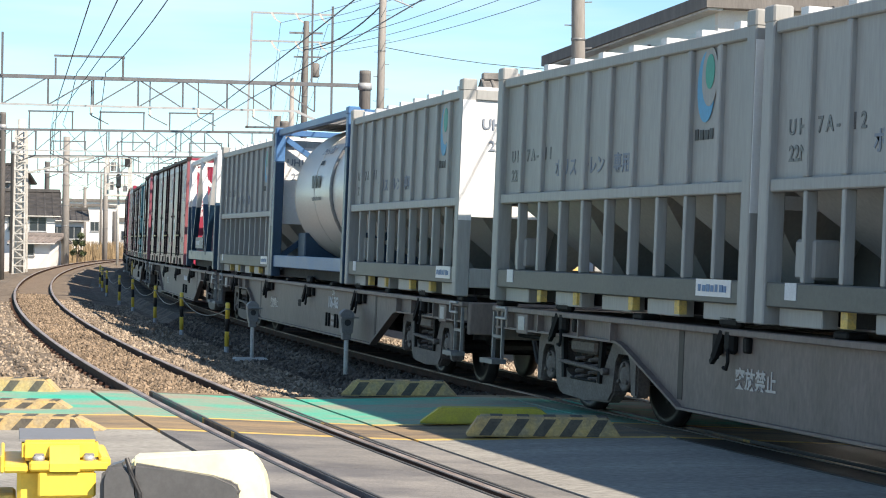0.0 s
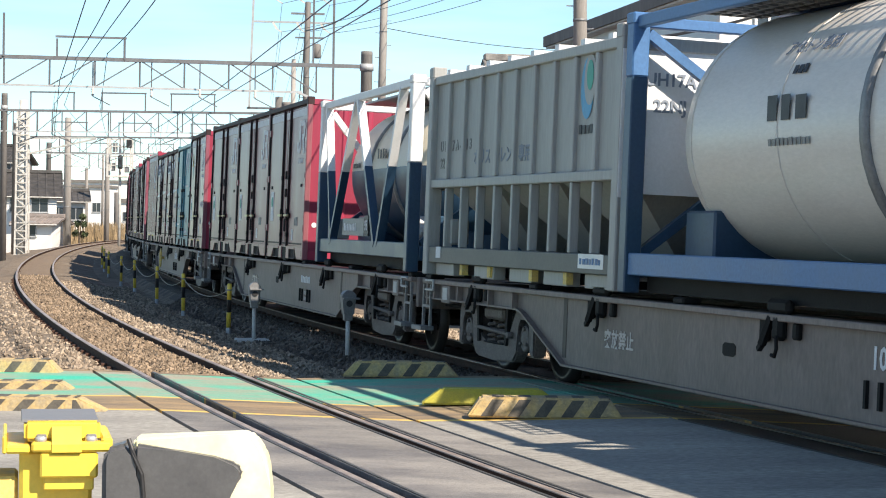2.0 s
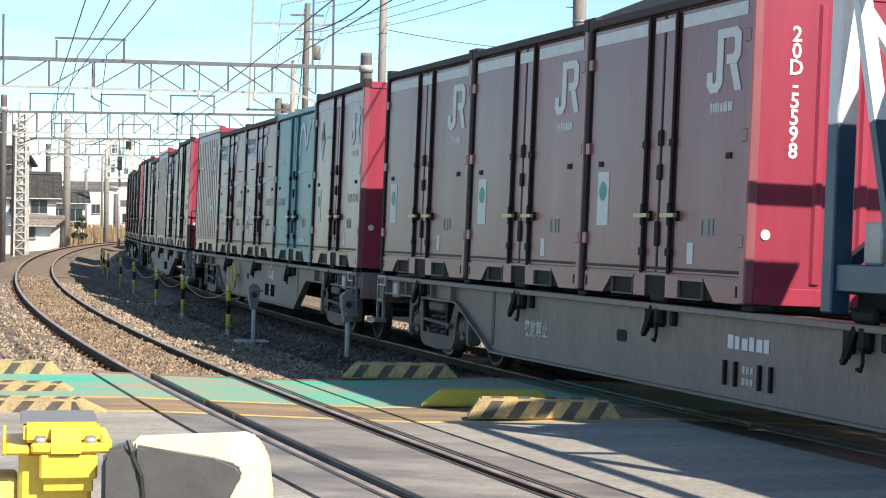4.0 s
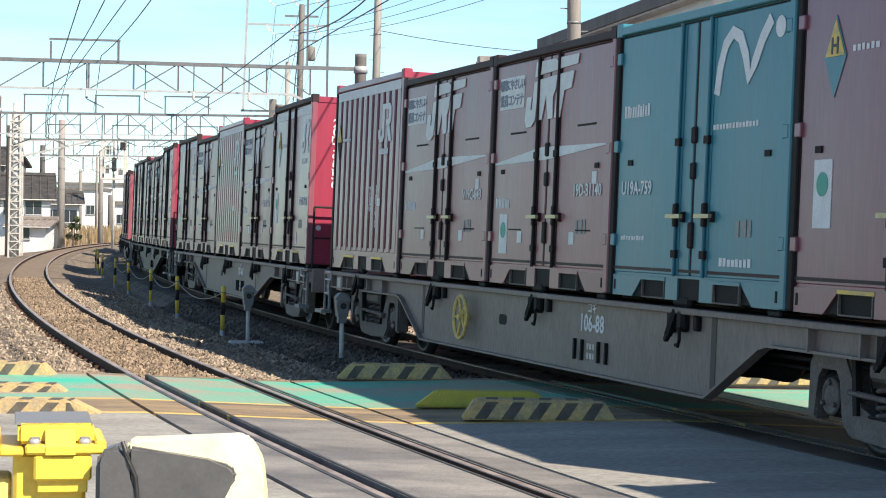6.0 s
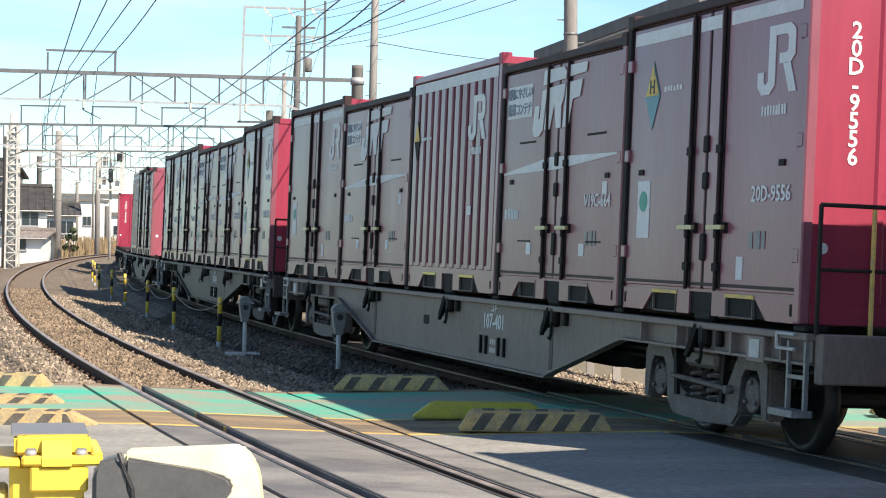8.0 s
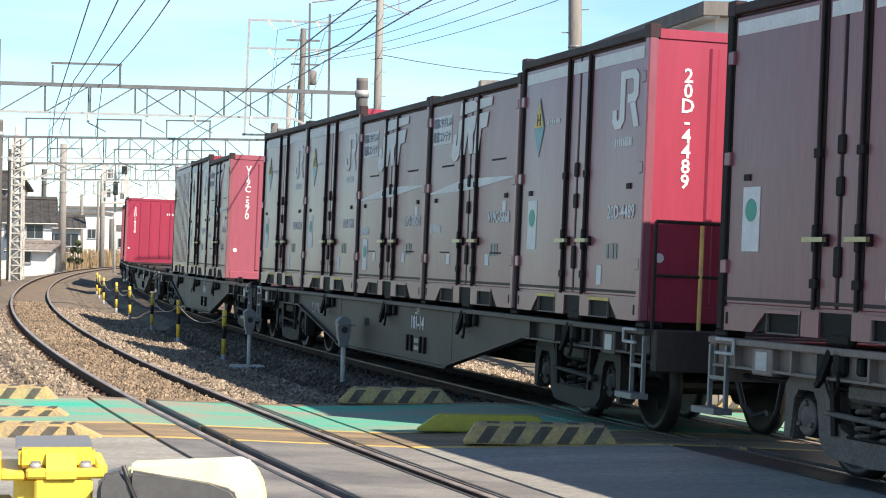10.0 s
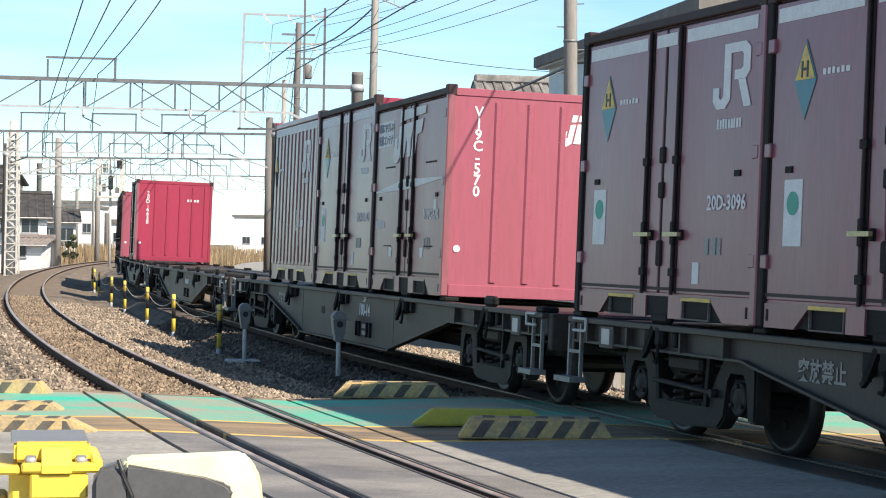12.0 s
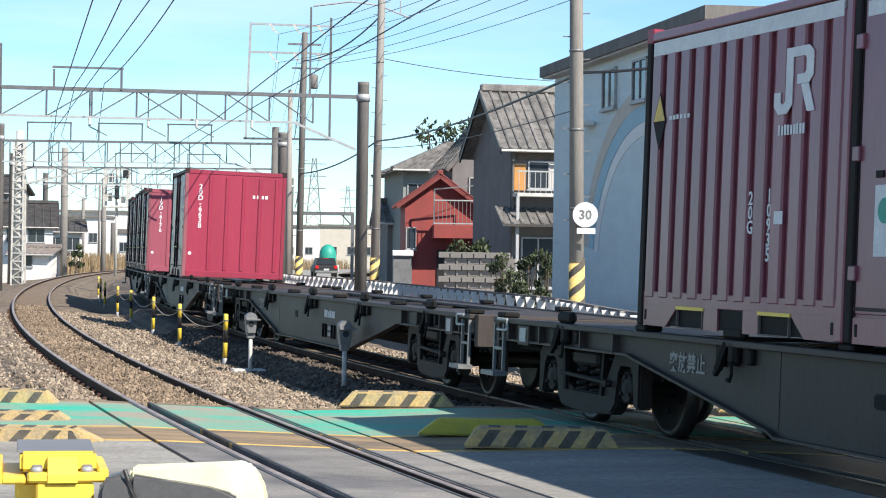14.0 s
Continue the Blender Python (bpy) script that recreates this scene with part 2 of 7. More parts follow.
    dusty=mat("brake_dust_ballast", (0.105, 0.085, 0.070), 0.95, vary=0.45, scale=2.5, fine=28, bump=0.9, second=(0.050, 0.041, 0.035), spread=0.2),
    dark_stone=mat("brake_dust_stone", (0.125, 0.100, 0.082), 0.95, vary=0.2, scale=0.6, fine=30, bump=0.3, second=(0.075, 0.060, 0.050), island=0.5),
    edge_steel=mat("flangeway_edge_steel", (0.085, 0.078, 0.074), 0.45, 0.5, vary=0.25, scale=3, fine=40, bump=0.05, second=(0.15, 0.14, 0.13), spread=0.2),
    dark_roof=mat("dark_roof_tile", (0.075, 0.070, 0.068), 0.6, vary=0.3, scale=2, fine=14, bump=0.2, second=(0.045, 0.043, 0.042), objvar=0.2),
    rainbow=mat("mural_tan", (0.56, 0.49, 0.40), 0.7, vary=0.12, scale=3, second=(0.62, 0.60, 0.55), spread=0.3),
    mural_blue=mat("mural_blue", (0.30, 0.54, 0.66), 0.7, vary=0.15, scale=3, second=(0.42, 0.60, 0.68), spread=0.3),
    rope=mat("pale_rope", (0.40, 0.38, 0.33), 0.8, vary=0.2),
)


# ---- mesh helpers ----
def box(bm, x0, x1, y0, y1, z0, z1):
    v = [bm.verts.new((x, y, z)) for z in (z0, z1) for x, y in ((x0, y0), (x1, y0), (x1, y1), (x0, y1))]
    for f in ((3, 2, 1, 0), (4, 5, 6, 7), (0, 1, 5, 4), (1, 2, 6, 5), (2, 3, 7, 6), (3, 0, 4, 7)):
        bm.faces.new([v[i] for i in f])
    return v


def boxes(*items, bevel=0.0):
    bm = bmesh.new()
    for b in items:
        box(bm, *b)
    if bevel:
        bmesh.ops.bevel(bm, geom=bm.edges[:], offset=bevel, segments=1, affect="EDGES", clamp_overlap=True)
    return bm


def bar(bm, a, b, w, h=None, sides=4):
    """A straight bar from a to b, w wide (and h deep), or round with more sides."""
    a, b = Vector(a), Vector(b)
    h = h or w
    d = (b - a).normalized()
    up = Vector((0, 0, 1)) if abs(d.z) < 0.95 else Vector((1, 0, 0))
    s = d.cross(up).normalized()
    u = s.cross(d)
    k = 2 ** 0.5 if sides == 4 else 1.0
    ring = [(math.cos(2 * math.pi * (i + 0.5) / sides) * k * w / 2, math.sin(2 * math.pi * (i + 0.5) / sides) * k * h / 2) for i in range(sides)]
    va = [bm.verts.new(a + s * p + u * q) for p, q in ring]
    vb = [bm.verts.new(b + s * p + u * q) for p, q in ring]
    for i in range(sides):
        j = (i + 1) % sides
        bm.faces.new((va[i], va[j], vb[j], vb[i]))
    bm.faces.new(va[::-1])
    bm.faces.new(vb)


def tube(pts, r, sides=5):
    """A round rod bent through points, in one skin."""
    bm = bmesh.new()
    pts = [Vector(q) for q in pts]
    rings = []
    for i, q in enumerate(pts):
        d = (pts[min(i + 1, len(pts) - 1)] - pts[max(i - 1, 0)]).normalized()
        up = Vector((0, 0, 1)) if abs(d.z) < 0.95 else Vector((1, 0, 0))
        a = d.cross(up).normalized()
        b = a.cross(d)
        rings.append([bm.verts.new(q + a * math.cos(2 * math.pi * k / sides) * r + b * math.sin(2 * math.pi * k / sides) * r) for k in range(sides)])
    for r0, r1 in zip(rings, rings[1:]):
        for k in range(sides):
            bm.faces.new((r0[k], r0[(k + 1) % sides], r1[(k + 1) % sides], r1[k]))
    bm.faces.new(rings[0][::-1])
    bm.faces.new(rings[-1])
    return bm


def bars(*items, sides=4):
    bm = bmesh.new()
    for it in items:
        bar(bm, *it, sides=sides)
    return bm


def lathe(profile, axis="z", n=20, centre=(0, 0, 0)):
    """Rings of (along, radius), closed at both ends, turned round an axis."""
    bm = bmesh.new()
    rings = []
    for a, r in profile:
        ring = []
        for i in range(n):
            c, s = math.cos(2 * math.pi * i / n) * r, math.sin(2 * math.pi * i / n) * r
            p = {"z": (c, s, a), "y": (s, a, c), "x": (a, c, s)}[axis]
            ring.append(bm.verts.new(Vector(centre) + Vector(p)))
        rings.append(ring)
    for r0, r1 in zip(rings, rings[1:]):
        for i in range(n):
            j = (i + 1) % n
            bm.faces.new((r0[i], r0[j], r1[j], r1[i]))
    bm.faces.new(rings[0][::-1])
    bm.faces.new(rings[-1])
    for f in bm.faces:
        f.smooth = len(f.verts) == 4
    return bm


def prism(points, y0, y1):
    """An outline in x and z, drawn out from y0 to y1."""
    bm = bmesh.new()
    a = [bm.verts.new((x, y0, z)) for x, z in points]
    b = [bm.verts.new((x, y1, z)) for x, z in points]
    n = len(points)
    for i in range(n):
        j = (i + 1) % n
        bm.faces.new((a[i], a[j], b[j], b[i]))
    bm.faces.new(a[::-1])
    bm.faces.new(b)
    return bm


def part(name, bm, material, parent=None, label="", m=None):
    me = bpy.data.meshes.new(name)
    bmesh.ops.recalc_face_normals(bm, faces=bm.faces[:])
    bm.to_mesh(me)
    bm.free()
    me.materials.append(material)
    ob = new(name, me)
    if parent is not None:
        ob.parent = parent
    if m is not None:
        ob.matrix_basis = m
    if label:
        ob["label"] = label
    return ob


def again(ob, m, parent=None):
    """The same piece once more at another place, on the same mesh."""
    o = new(ob.name.split(".")[0], ob.data)
    o.parent = parent if parent is not None else ob.parent
    o.matrix_basis = m
    if "label" in ob:
        o["label"] = ob["label"]
    return o


def thing(name, m=None, label="", category="", group="", kind=""):
    ob = new(name)
    ob.empty_display_size = 0.2
    if m is not None:
        ob.matrix_basis = m
    return tagged(ob, label, category, group, kind)


def writing(text, size, material, parent, m, name="marking", spacing=1.0, vertical=False, thick=0.004):
    """Characters in the built-in font as a thin mesh."""
    cu = bpy.data.curves.new(name, "FONT")
    cu.body = "\n".join(text) if vertical else text
    cu.size, cu.extrude, cu.align_x, cu.align_y = size, thick / 2, "CENTER", "CENTER"
    cu.space_character, cu.space_line = spacing, 0.76
    cu.offset = size * 0.02
    cu.resolution_u = 2
    tmp = bpy.data.objects.new("tmp", cu)
    scene.collection.objects.link(tmp)
    me = bpy.data.meshes.new_from_object(tmp.evaluated_get(bpy.context.evaluated_depsgraph_get()))
    bpy.data.objects.remove(tmp)
    me.materials.append(material)
    ob = new(name, me)
    ob.parent = parent
    ob.matrix_basis = m
    return ob


def on_side(x, y, z):
    """A pose on a face that looks to +y: writing runs towards -x."""
    return Matrix(((-1, 0, 0, x), (0, 0, 1, y), (0, 1, 0, z), (0, 0, 0, 1)))


def on_end(x, y, z):
    """A pose on a face that looks to -x: writing runs towards -y."""
    return Matrix(((0, 0, -1, x), (-1, 0, 0, y), (0, 1, 0, z), (0, 0, 0, 1)))


# ---- the curve of the two tracks: s along it, lat to the right of track 1's middle ----
STEP = 0.25
S = np.arange(-40, 260, STEP)
S_c = np.clip(S, -25, 215)
TH = math.radians(17.652) - (0.00311932 * S_c - 0.5 * 4.87481e-05 * S_c ** 2 + 2.86218e-07 * S_c ** 3 / 3)
CX = np.concatenate([[0], np.cumsum(-(np.sin(TH[1:]) + np.sin(TH[:-1])) / 2 * STEP)])
CY = np.concatenate([[0], np.cumsum((np.cos(TH[1:]) + np.cos(TH[:-1])) / 2 * STEP)])
I0 = int(np.argmin(abs(S)))
CX, CY = CX - CX[I0] - 0.5414, CY - CY[I0] + 15.0
CANT = math.radians(1.587)
GAUGE = 1.067


def spacing(s):
    return 4.225 + 0.00634 * s


def along(s, lat, z=0.0):
    """A point at s, lat metres to the right of track 1's middle, at height z."""
    th, x, y = np.interp(s, S, TH), np.interp(s, S, CX), np.interp(s, S, CY)
    return Vector((x + lat * math.cos(th), y + lat * math.sin(th), z))


def on_track(track, s, lat, z):
    """A point in the tilted cross-section of a track."""
    off = spacing(s) if track == 2 else 0.0
    return along(s, off + lat * math.cos(CANT) + z * math.sin(CANT), z * math.cos(CANT) - lat * math.sin(CANT))


def s_at_y(lat, y):
    """The s at which the line lat metres beside track 1 crosses a given y."""
    ys = CY + lat * np.sin(TH)
    return float(np.interp(y, ys, S))


def car_pose(s, half):
    """The pose of a body on track 2 that rides on two pivots: x away along the track, y left, z up."""
    a, b = on_track(2, s - half, 0, 0), on_track(2, s + half, 0, 0)
    x = (b - a).normalized()
    right = on_track(2, s, 1, 0) - on_track(2, s, 0, 0)
    y = -(right - x * right.dot(x)).normalized()
    z = x.cross(y)
    m = Matrix((x, y, z)).transposed().to_4x4()
    m.translation = (a + b) / 2
    return m


# ---- ground, beds, rails, crossing ----
def strip(name, lats, zs, s0, s1, step, material, kind="structure", label="", category="", jitter=0.0):
    """A sheet that follows the tracks: a cross-section drawn along s."""
    rng = random.Random(3)
    bm = bmesh.new()
    rows = []
    n = int((s1 - s0) / step)
    for i in range(n + 1):
        s = s0 + (s1 - s0) * i / n
        rows.append([bm.verts.new(along(s, la, z + rng.uniform(-jitter, jitter))) for la, z in zip(lats, zs)])
    for a, b in zip(rows, rows[1:]):
        for i in range(len(lats) - 1):
            bm.faces.new((a[i], a[i + 1], b[i + 1], b[i]))
    return tagged(part(name, bm, material), label, category, kind=kind)


bm = bmesh.new()
bmesh.ops.create_grid(bm, x_segments=2, y_segments=2, size=2500)
ground = tagged(part("ground", bm, M["soil"], m=pose(0, 0, -0.62)), "flat dry earth round the railway", "ground", kind="structure")

ROAD_FAR = 22.25
strip("ballast_bed", (-5.2, -3.6, -2.0, -1.2, 1.2, 2.1, 2.8, 3.15, 4.2, 5.6, 6.6, 8.4), (-0.62, -0.5, -0.26, -0.10, -0.135, -0.30, -0.28, -0.095, -0.115, -0.150, -0.32, -0.60),
      7.6, 250, 0.5, M["ballast"], label="grey-brown crushed stone bed of the two tracks", category="ballast", jitter=0.02)
strip("rust_dusted_ballast", (-0.47, 0.47), (-0.072, -0.094), 8.4, 250, 0.5, M["rust_bed"], label="rust-brown ballast between the rails", category="ballast")
# darker bed deepens the shade under the train, besides its dust
strip("dusty_ballast", (2.95, 3.15, 4.2, 5.5), (-0.20, -0.088, -0.107, -0.142), 5.2, 250, 0.5, M["dusty"], label="ballast under the train, dark with dust and painted shade", category="ballast")


def stones(name, count, place, size, material, label, seed):
    """Loose crushed stones in one mesh."""
    rng = np.random.default_rng(seed)
    base = np.array([(1, 0, 0), (-1, 0, 0), (0, 1, 0), (0, -1, 0), (0, 0, 1), (0, 0, -0.7)], float)
    tri = np.array([(0, 2, 4), (2, 1, 4), (1, 3, 4), (3, 0, 4), (2, 0, 5), (1, 2, 5), (3, 1, 5), (0, 3, 5)])
    verts, faces = [], []
    for i in range(count):
        p = place(rng)
        r = size * rng.uniform(0.6, 1.35)
        v = base * (r * rng.uniform(0.6, 1.2, (1, 3))) + rng.uniform(-0.3, 0.3, (6, 3)) * r
        a, b = rng.uniform(0, 6.28, 2)
        ca, sa, cb, sb = math.cos(a), math.sin(a), math.cos(b * 0.3), math.sin(b * 0.3)
        v = v @ np.array([[ca, sa, 0], [-sa, ca, 0], [0, 0, 1]]) @ np.array([[1, 0, 0], [0, cb, sb], [0, -sb, cb]])
        verts.append(v + p)
        faces.append(tri + 6 * i)
    me = bpy.data.meshes.new(name)
    me.from_pydata(np.concatenate(verts).tolist(), [], np.concatenate(faces).tolist())
    me.materials.append(material)
    return tagged(new(name, me), label, "ballast", kind="stuff")


def bed_z(lat):
    return float(np.interp(lat, (-5.2, -3.6, -2.0, -1.2, 1.2, 2.1, 2.8, 3.15, 4.2, 5.6, 6.6, 8.4), (-0.62, -0.5, -0.26, -0.10, -0.135, -0.30, -0.28, -0.095, -0.115, -0.150, -0.32, -0.60)))


def put_between(lo, hi, s_hi):
    def place(rng):
        while True:
            lat = rng.uniform(lo, hi)
            s = s_at_y(lat, ROAD_FAR) + 0.15 + (s_hi - 8) * rng.uniform(0, 1) ** 1.7
            if abs(abs(lat) - GAUGE / 2 - 0.03) > 0.09:
                return np.array(along(s, lat, bed_z(lat) + (0.032 if abs(lat) < 0.5 else 0.0) + rng.uniform(-0.015, 0.02)))
    return place


stones("ballast_stones", 14000, put_between(0.66, 2.6, 46), 0.034, M["stone"], "grey-brown crushed ballast stones between the tracks", 1)
stones("ballast_stones", 10000, put_between(-4.4, -0.68, 42), 0.034, M["stone"], "grey-brown crushed ballast stones beside the outer rail", 2)
stones("ballast_stones", 9000, put_between(-0.48, 0.48, 50), 0.03, M["brown_stone"], "rust-brown ballast stones between the rails", 4)
stones("ballast_stones", 8000, put_between(2.6, 3.62, 34), 0.032, M["dark_stone"], "ballast stones beside the train's track, dark with dust and painted shade", 6)
stones("ballast_stones", 7000, put_between(4.9, 8.6, 30), 0.036, M["stone"], "pale ballast stones beyond the train's track", 5)


def rail(track, side):
    """Rail foot and web, with a bright head of its own."""
    rail_thing = thing("rail", label="worn steel rail with a bright running face on a rusty web", category="rail", group="rails of the two tracks", kind="structure")
    for nm, prof, mt in (("web", ((-0.06, -0.15), (0.06, -0.15), (0.06, -0.138), (0.012, -0.12), (0.012, -0.045), (0.033, -0.035), (0.033, -0.012), (-0.033, -0.012), (-0.033, -0.035), (-0.012, -0.045), (-0.012, -0.12), (-0.06, -0.138)), M["rust"]),
                         ("head", ((-0.031, -0.011), (0.031, -0.011), (0.031, -0.004), (0.024, 0.0), (-0.024, 0.0), (-0.031, -0.004)), M["steel"])):
        bm = bmesh.new()
        rings = []
        for i in range(0, 236):
            s = -28.0 + i
            rings.append([bm.verts.new(on_track(track, s, side * (GAUGE / 2 + 0.033) + a, z)) for a, z in prof])
        k = len(prof)
        for a, b in zip(rings, rings[1:]):
            for i in range(k):
                j = (i + 1) % k
                bm.faces.new((a[i], a[j], b[j], b[i]))
        part(nm, bm, mt, rail_thing)


for tr in (1, 2):
    for sd in (-1, 1):
        rail(tr, sd)

# sleepers with their rail clips, half sunk in the ballast
bm = boxes((-0.12, 0.12, -1.0, 1.0, -0.27, -0.15), bevel=0.015)
sleeper_mesh = part("sleeper", bm, M["concrete"])
clip_bm = boxes((-0.05, 0.05, 0.0, 0.07, -0.145, -0.085), (-0.02, 0.02, 0.02, 0.11, -0.145, -0.105))
clip_mesh = part("rail_clip", clip_bm, M["rust"])
for tr in (1, 2):
    track_base = thing("track_base", label="concrete sleepers sunk in ballast with rusty rail clips", category="sleepers", kind="structure")
    for i in range(90):
        s = 9.0 - (3.4 if tr == 2 else 0) + i * 0.62
        m0 = on_track(tr, s, 0, 0)
        th = float(np.interp(s, S, TH))
        m = Matrix.Translation(m0) @ pose(0, 0, 0, 0, 0, 90 + math.degrees(th)) @ pose(0, 0, 0, math.degrees(CANT), 0, 0)
        again(sleeper_mesh, m, track_base)
        if i < 60:
            for lat in (-1, 1):
                for out in (-1, 1):
                    again(clip_mesh, m @ Matrix.Translation((0, -lat * (GAUGE / 2 + 0.033) + out * 0.045, 0)) @ pose(0, 0, 0, 0, 0, 0 if out > 0 else 180), track_base)
bpy.data.objects.remove(sleeper_mesh)
bpy.data.objects.remove(clip_mesh)


# the level crossing: bands across the road, cut along the rails
def road_z(lat, y):
    s = s_at_y(lat, y)
    off, c = spacing(s), math.sin(CANT)
    e = 1.15
    return float(np.interp(lat, (-6, -e, e, off - e, off + e, 14), (0.0, e * c, -e * c, e * c, -e * c, -0.02)))


def road_piece(name, parent, lat_a, lat_b, y_a, y_b, material, lift=-0.004):
    """A slab of the road between two lines beside the track and two lines across the road."""
    bm = bmesh.new()
    n = max(1, int(abs(y_b - y_a) / 0.6))
    k = 4 if lat_b - lat_a > 1.6 else 2
    top, low = [], []
    for i in range(n + 1):
        y = y_a + (y_b - y_a) * i / n
        row, rowl = [], []
        for j in range(k + 1):
            la = lat_a + (lat_b - lat_a) * j / k
            s = s_at_y(la, y)
            p = along(s, la)
            row.append(bm.verts.new((p.x, y, road_z(la, y) + lift)))
            rowl.append(bm.verts.new((p.x, y, -0.30)))
        top.append(row)
        low.append(rowl)
    for i in range(n):
        for j in range(k):
            bm.faces.new((top[i][j], top[i][j + 1], top[i + 1][j + 1], top[i + 1][j]))
        for j in (0, k):
            bm.faces.new((top[i][j], top[i + 1][j], low[i + 1][j], low[i][j]))
    for i in (0, n):
        for j in range(k):
            bm.faces.new((top[i][j], top[i][j + 1], low[i][j + 1], low[i][j]))
    return part(name, bm, material, parent)


crossing = thing("road_crossing", label="worn asphalt level crossing with green walkway and yellow lines", category="level crossing", kind="structure")
G = GAUGE / 2
D2 = spacing(4)
COLS = [(-9.0, -1.09), (-1.04, -G - 0.085), (-G + 0.105, G - 0.095), (G + 0.10, 1.04), (1.09, D2 - 1.09), (D2 - 1.04, D2 - G - 0.10), (D2 - G + 0.10, D2 + G - 0.10), (D2 + G + 0.10, D2 + 1.04), (D2 + 1.09, 13.0)]
BANDS = [(-12.0, 17.55, "asphalt"), (17.55, 17.68, "line"), (17.68, 18.92, "tan"), (18.92, 19.03, "line"), (19.03, 22.0, "green"), (22.0, ROAD_FAR, "tan")]
for la, lb in COLS:
    on_panel = lb - la < 2 and not (la == 1.09)
    for ya, yb, mt in BANDS:
        if mt == "asphalt":
            cuts = [ya, 0.0, 9.0, 12.0, 15.0, yb] if on_panel else [ya, 0.0, 6.0, 10.0, 14.0, yb]
            for a, b in zip(cuts, cuts[1:]):
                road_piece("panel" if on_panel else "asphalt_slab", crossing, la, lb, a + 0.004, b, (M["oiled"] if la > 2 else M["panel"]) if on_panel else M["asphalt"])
        else:
            road_piece({"line": "yellow_line", "tan": "worn_strip", "green": "walkway_panel"}[mt], crossing, la, lb, ya + 0.002, yb, M[mt])
# steel angles along the flangeways
for mid_lat in (0.0, D2):
    for lat in (-G - 0.112, -G + 0.113, G - 0.135, G + 0.115):
        for ya, yb in ((-4.0, 8.5), (8.5, 15.0), (15.0, ROAD_FAR)):
            road_piece("flangeway_edge", crossing, mid_lat + lat, mid_lat + lat + 0.024, ya, yb - 0.01, M["edge_steel"], lift=0.004)
strip("crossing_bed", (-9, 13), (-0.2, -0.2), -22, 9.0, 1.0, M["dark"], label="dark bed under the crossing panels", category="crossing bed")
strip("road_margin", (-40, -8.95), (-0.03, -0.03), -14, 7.0, 1.0, M["asphalt"], label="grey asphalt road beyond the crossing panels", category="road")


# striped concrete blocks at the ends of the crossing
def kerb_block(x0, x1, y, h, turn=0.0, plain=False, depth=0.26, slope=0.16):
    ob = thing("kerb_block", pose((x0 + x1) / 2, y, 0, 0, 0, turn), "olive-yellow painted crossing kerb block" if plain else "worn yellow and black striped crossing kerb block", "kerb block", "striped blocks on the crossing")
    w = (x1 - x0) / 2
    prof = ((-w, 0), (w, 0), (w - slope, h), (-w + slope, h))
    bm = prism(prof, -depth / 2, depth / 2)
    bmesh.ops.bevel(bm, geom=bm.edges[:], offset=0.018, segments=2, affect="EDGES", clamp_overlap=True)
    part("block", bm, M["olive"] if plain else M["block_paint"], ob)
    if not plain:
        n = max(2, int(2 * w / 0.27))
        for i in range(n):
            a = -w + 0.12 + i * (2 * w - 0.2) / n
            b, lean = a + 0.105, 0.10
            bm = bmesh.new()
            for yy in (-depth / 2 - 0.003,):
                c = [(a, 0.012), (b, 0.012), (min(b + lean, w - slope - 0.0), h - 0.02), (min(a + lean, w - slope - 0.03), h - 0.02)]
                lo = [bm.verts.new((x, yy, z)) for x, z in c]
                hi = [bm.verts.new((x, yy + 0.006, z)) for x, z in c]
                bm.faces.new(lo)
                bm.faces.new(hi)
                for q in range(4):
                    bm.faces.new((lo[q], lo[(q + 1) % 4], hi[(q + 1) % 4], hi[q]))
            xa, xb = min(a + lean, w - slope - 0.03), min(b + lean, w - slope)
            box(bm, xa, xb, -depth / 2 + 0.02, depth / 2 - 0.02, h - 0.004, h + 0.003)
            part("stripe", bm, M["worn_black"], ob, "worn black stripe")
    return ob


kerb_block(-1.12, 0.17, 22.25, 0.17)
kerb_block(-0.22, 1.10, 18.95, 0.15, plain=True, slope=0.2)
kerb_block(0.20, 1.56, 17.75, 0.18, slope=0.12)
kerb_block(-6.2, -4.08, 21.85, 0.16)
kerb_block(-6.0, -3.55, 19.7, 0.10)
kerb_block(-5.6, -2.84, 17.5, 0.14, slope=0.3)
kerb_block(3.0, 4.1, 22.2, 0.17)
kerb_block(4.30, 6.0, 20.1, 0.18)


# ---- the freight train ----
SPEED = 8.5606
FLOOR = 1.045
L12, W12 = 3.665, 2.45
TALL, LOW = 2.58, 2.45


def flat_shape(name, parent, pts, y, material, label=""):
    """A thin outline in x and z on a face that looks to +y."""
    return part(name, prism(pts, y - 0.003, y + 0.003), material, parent, label)


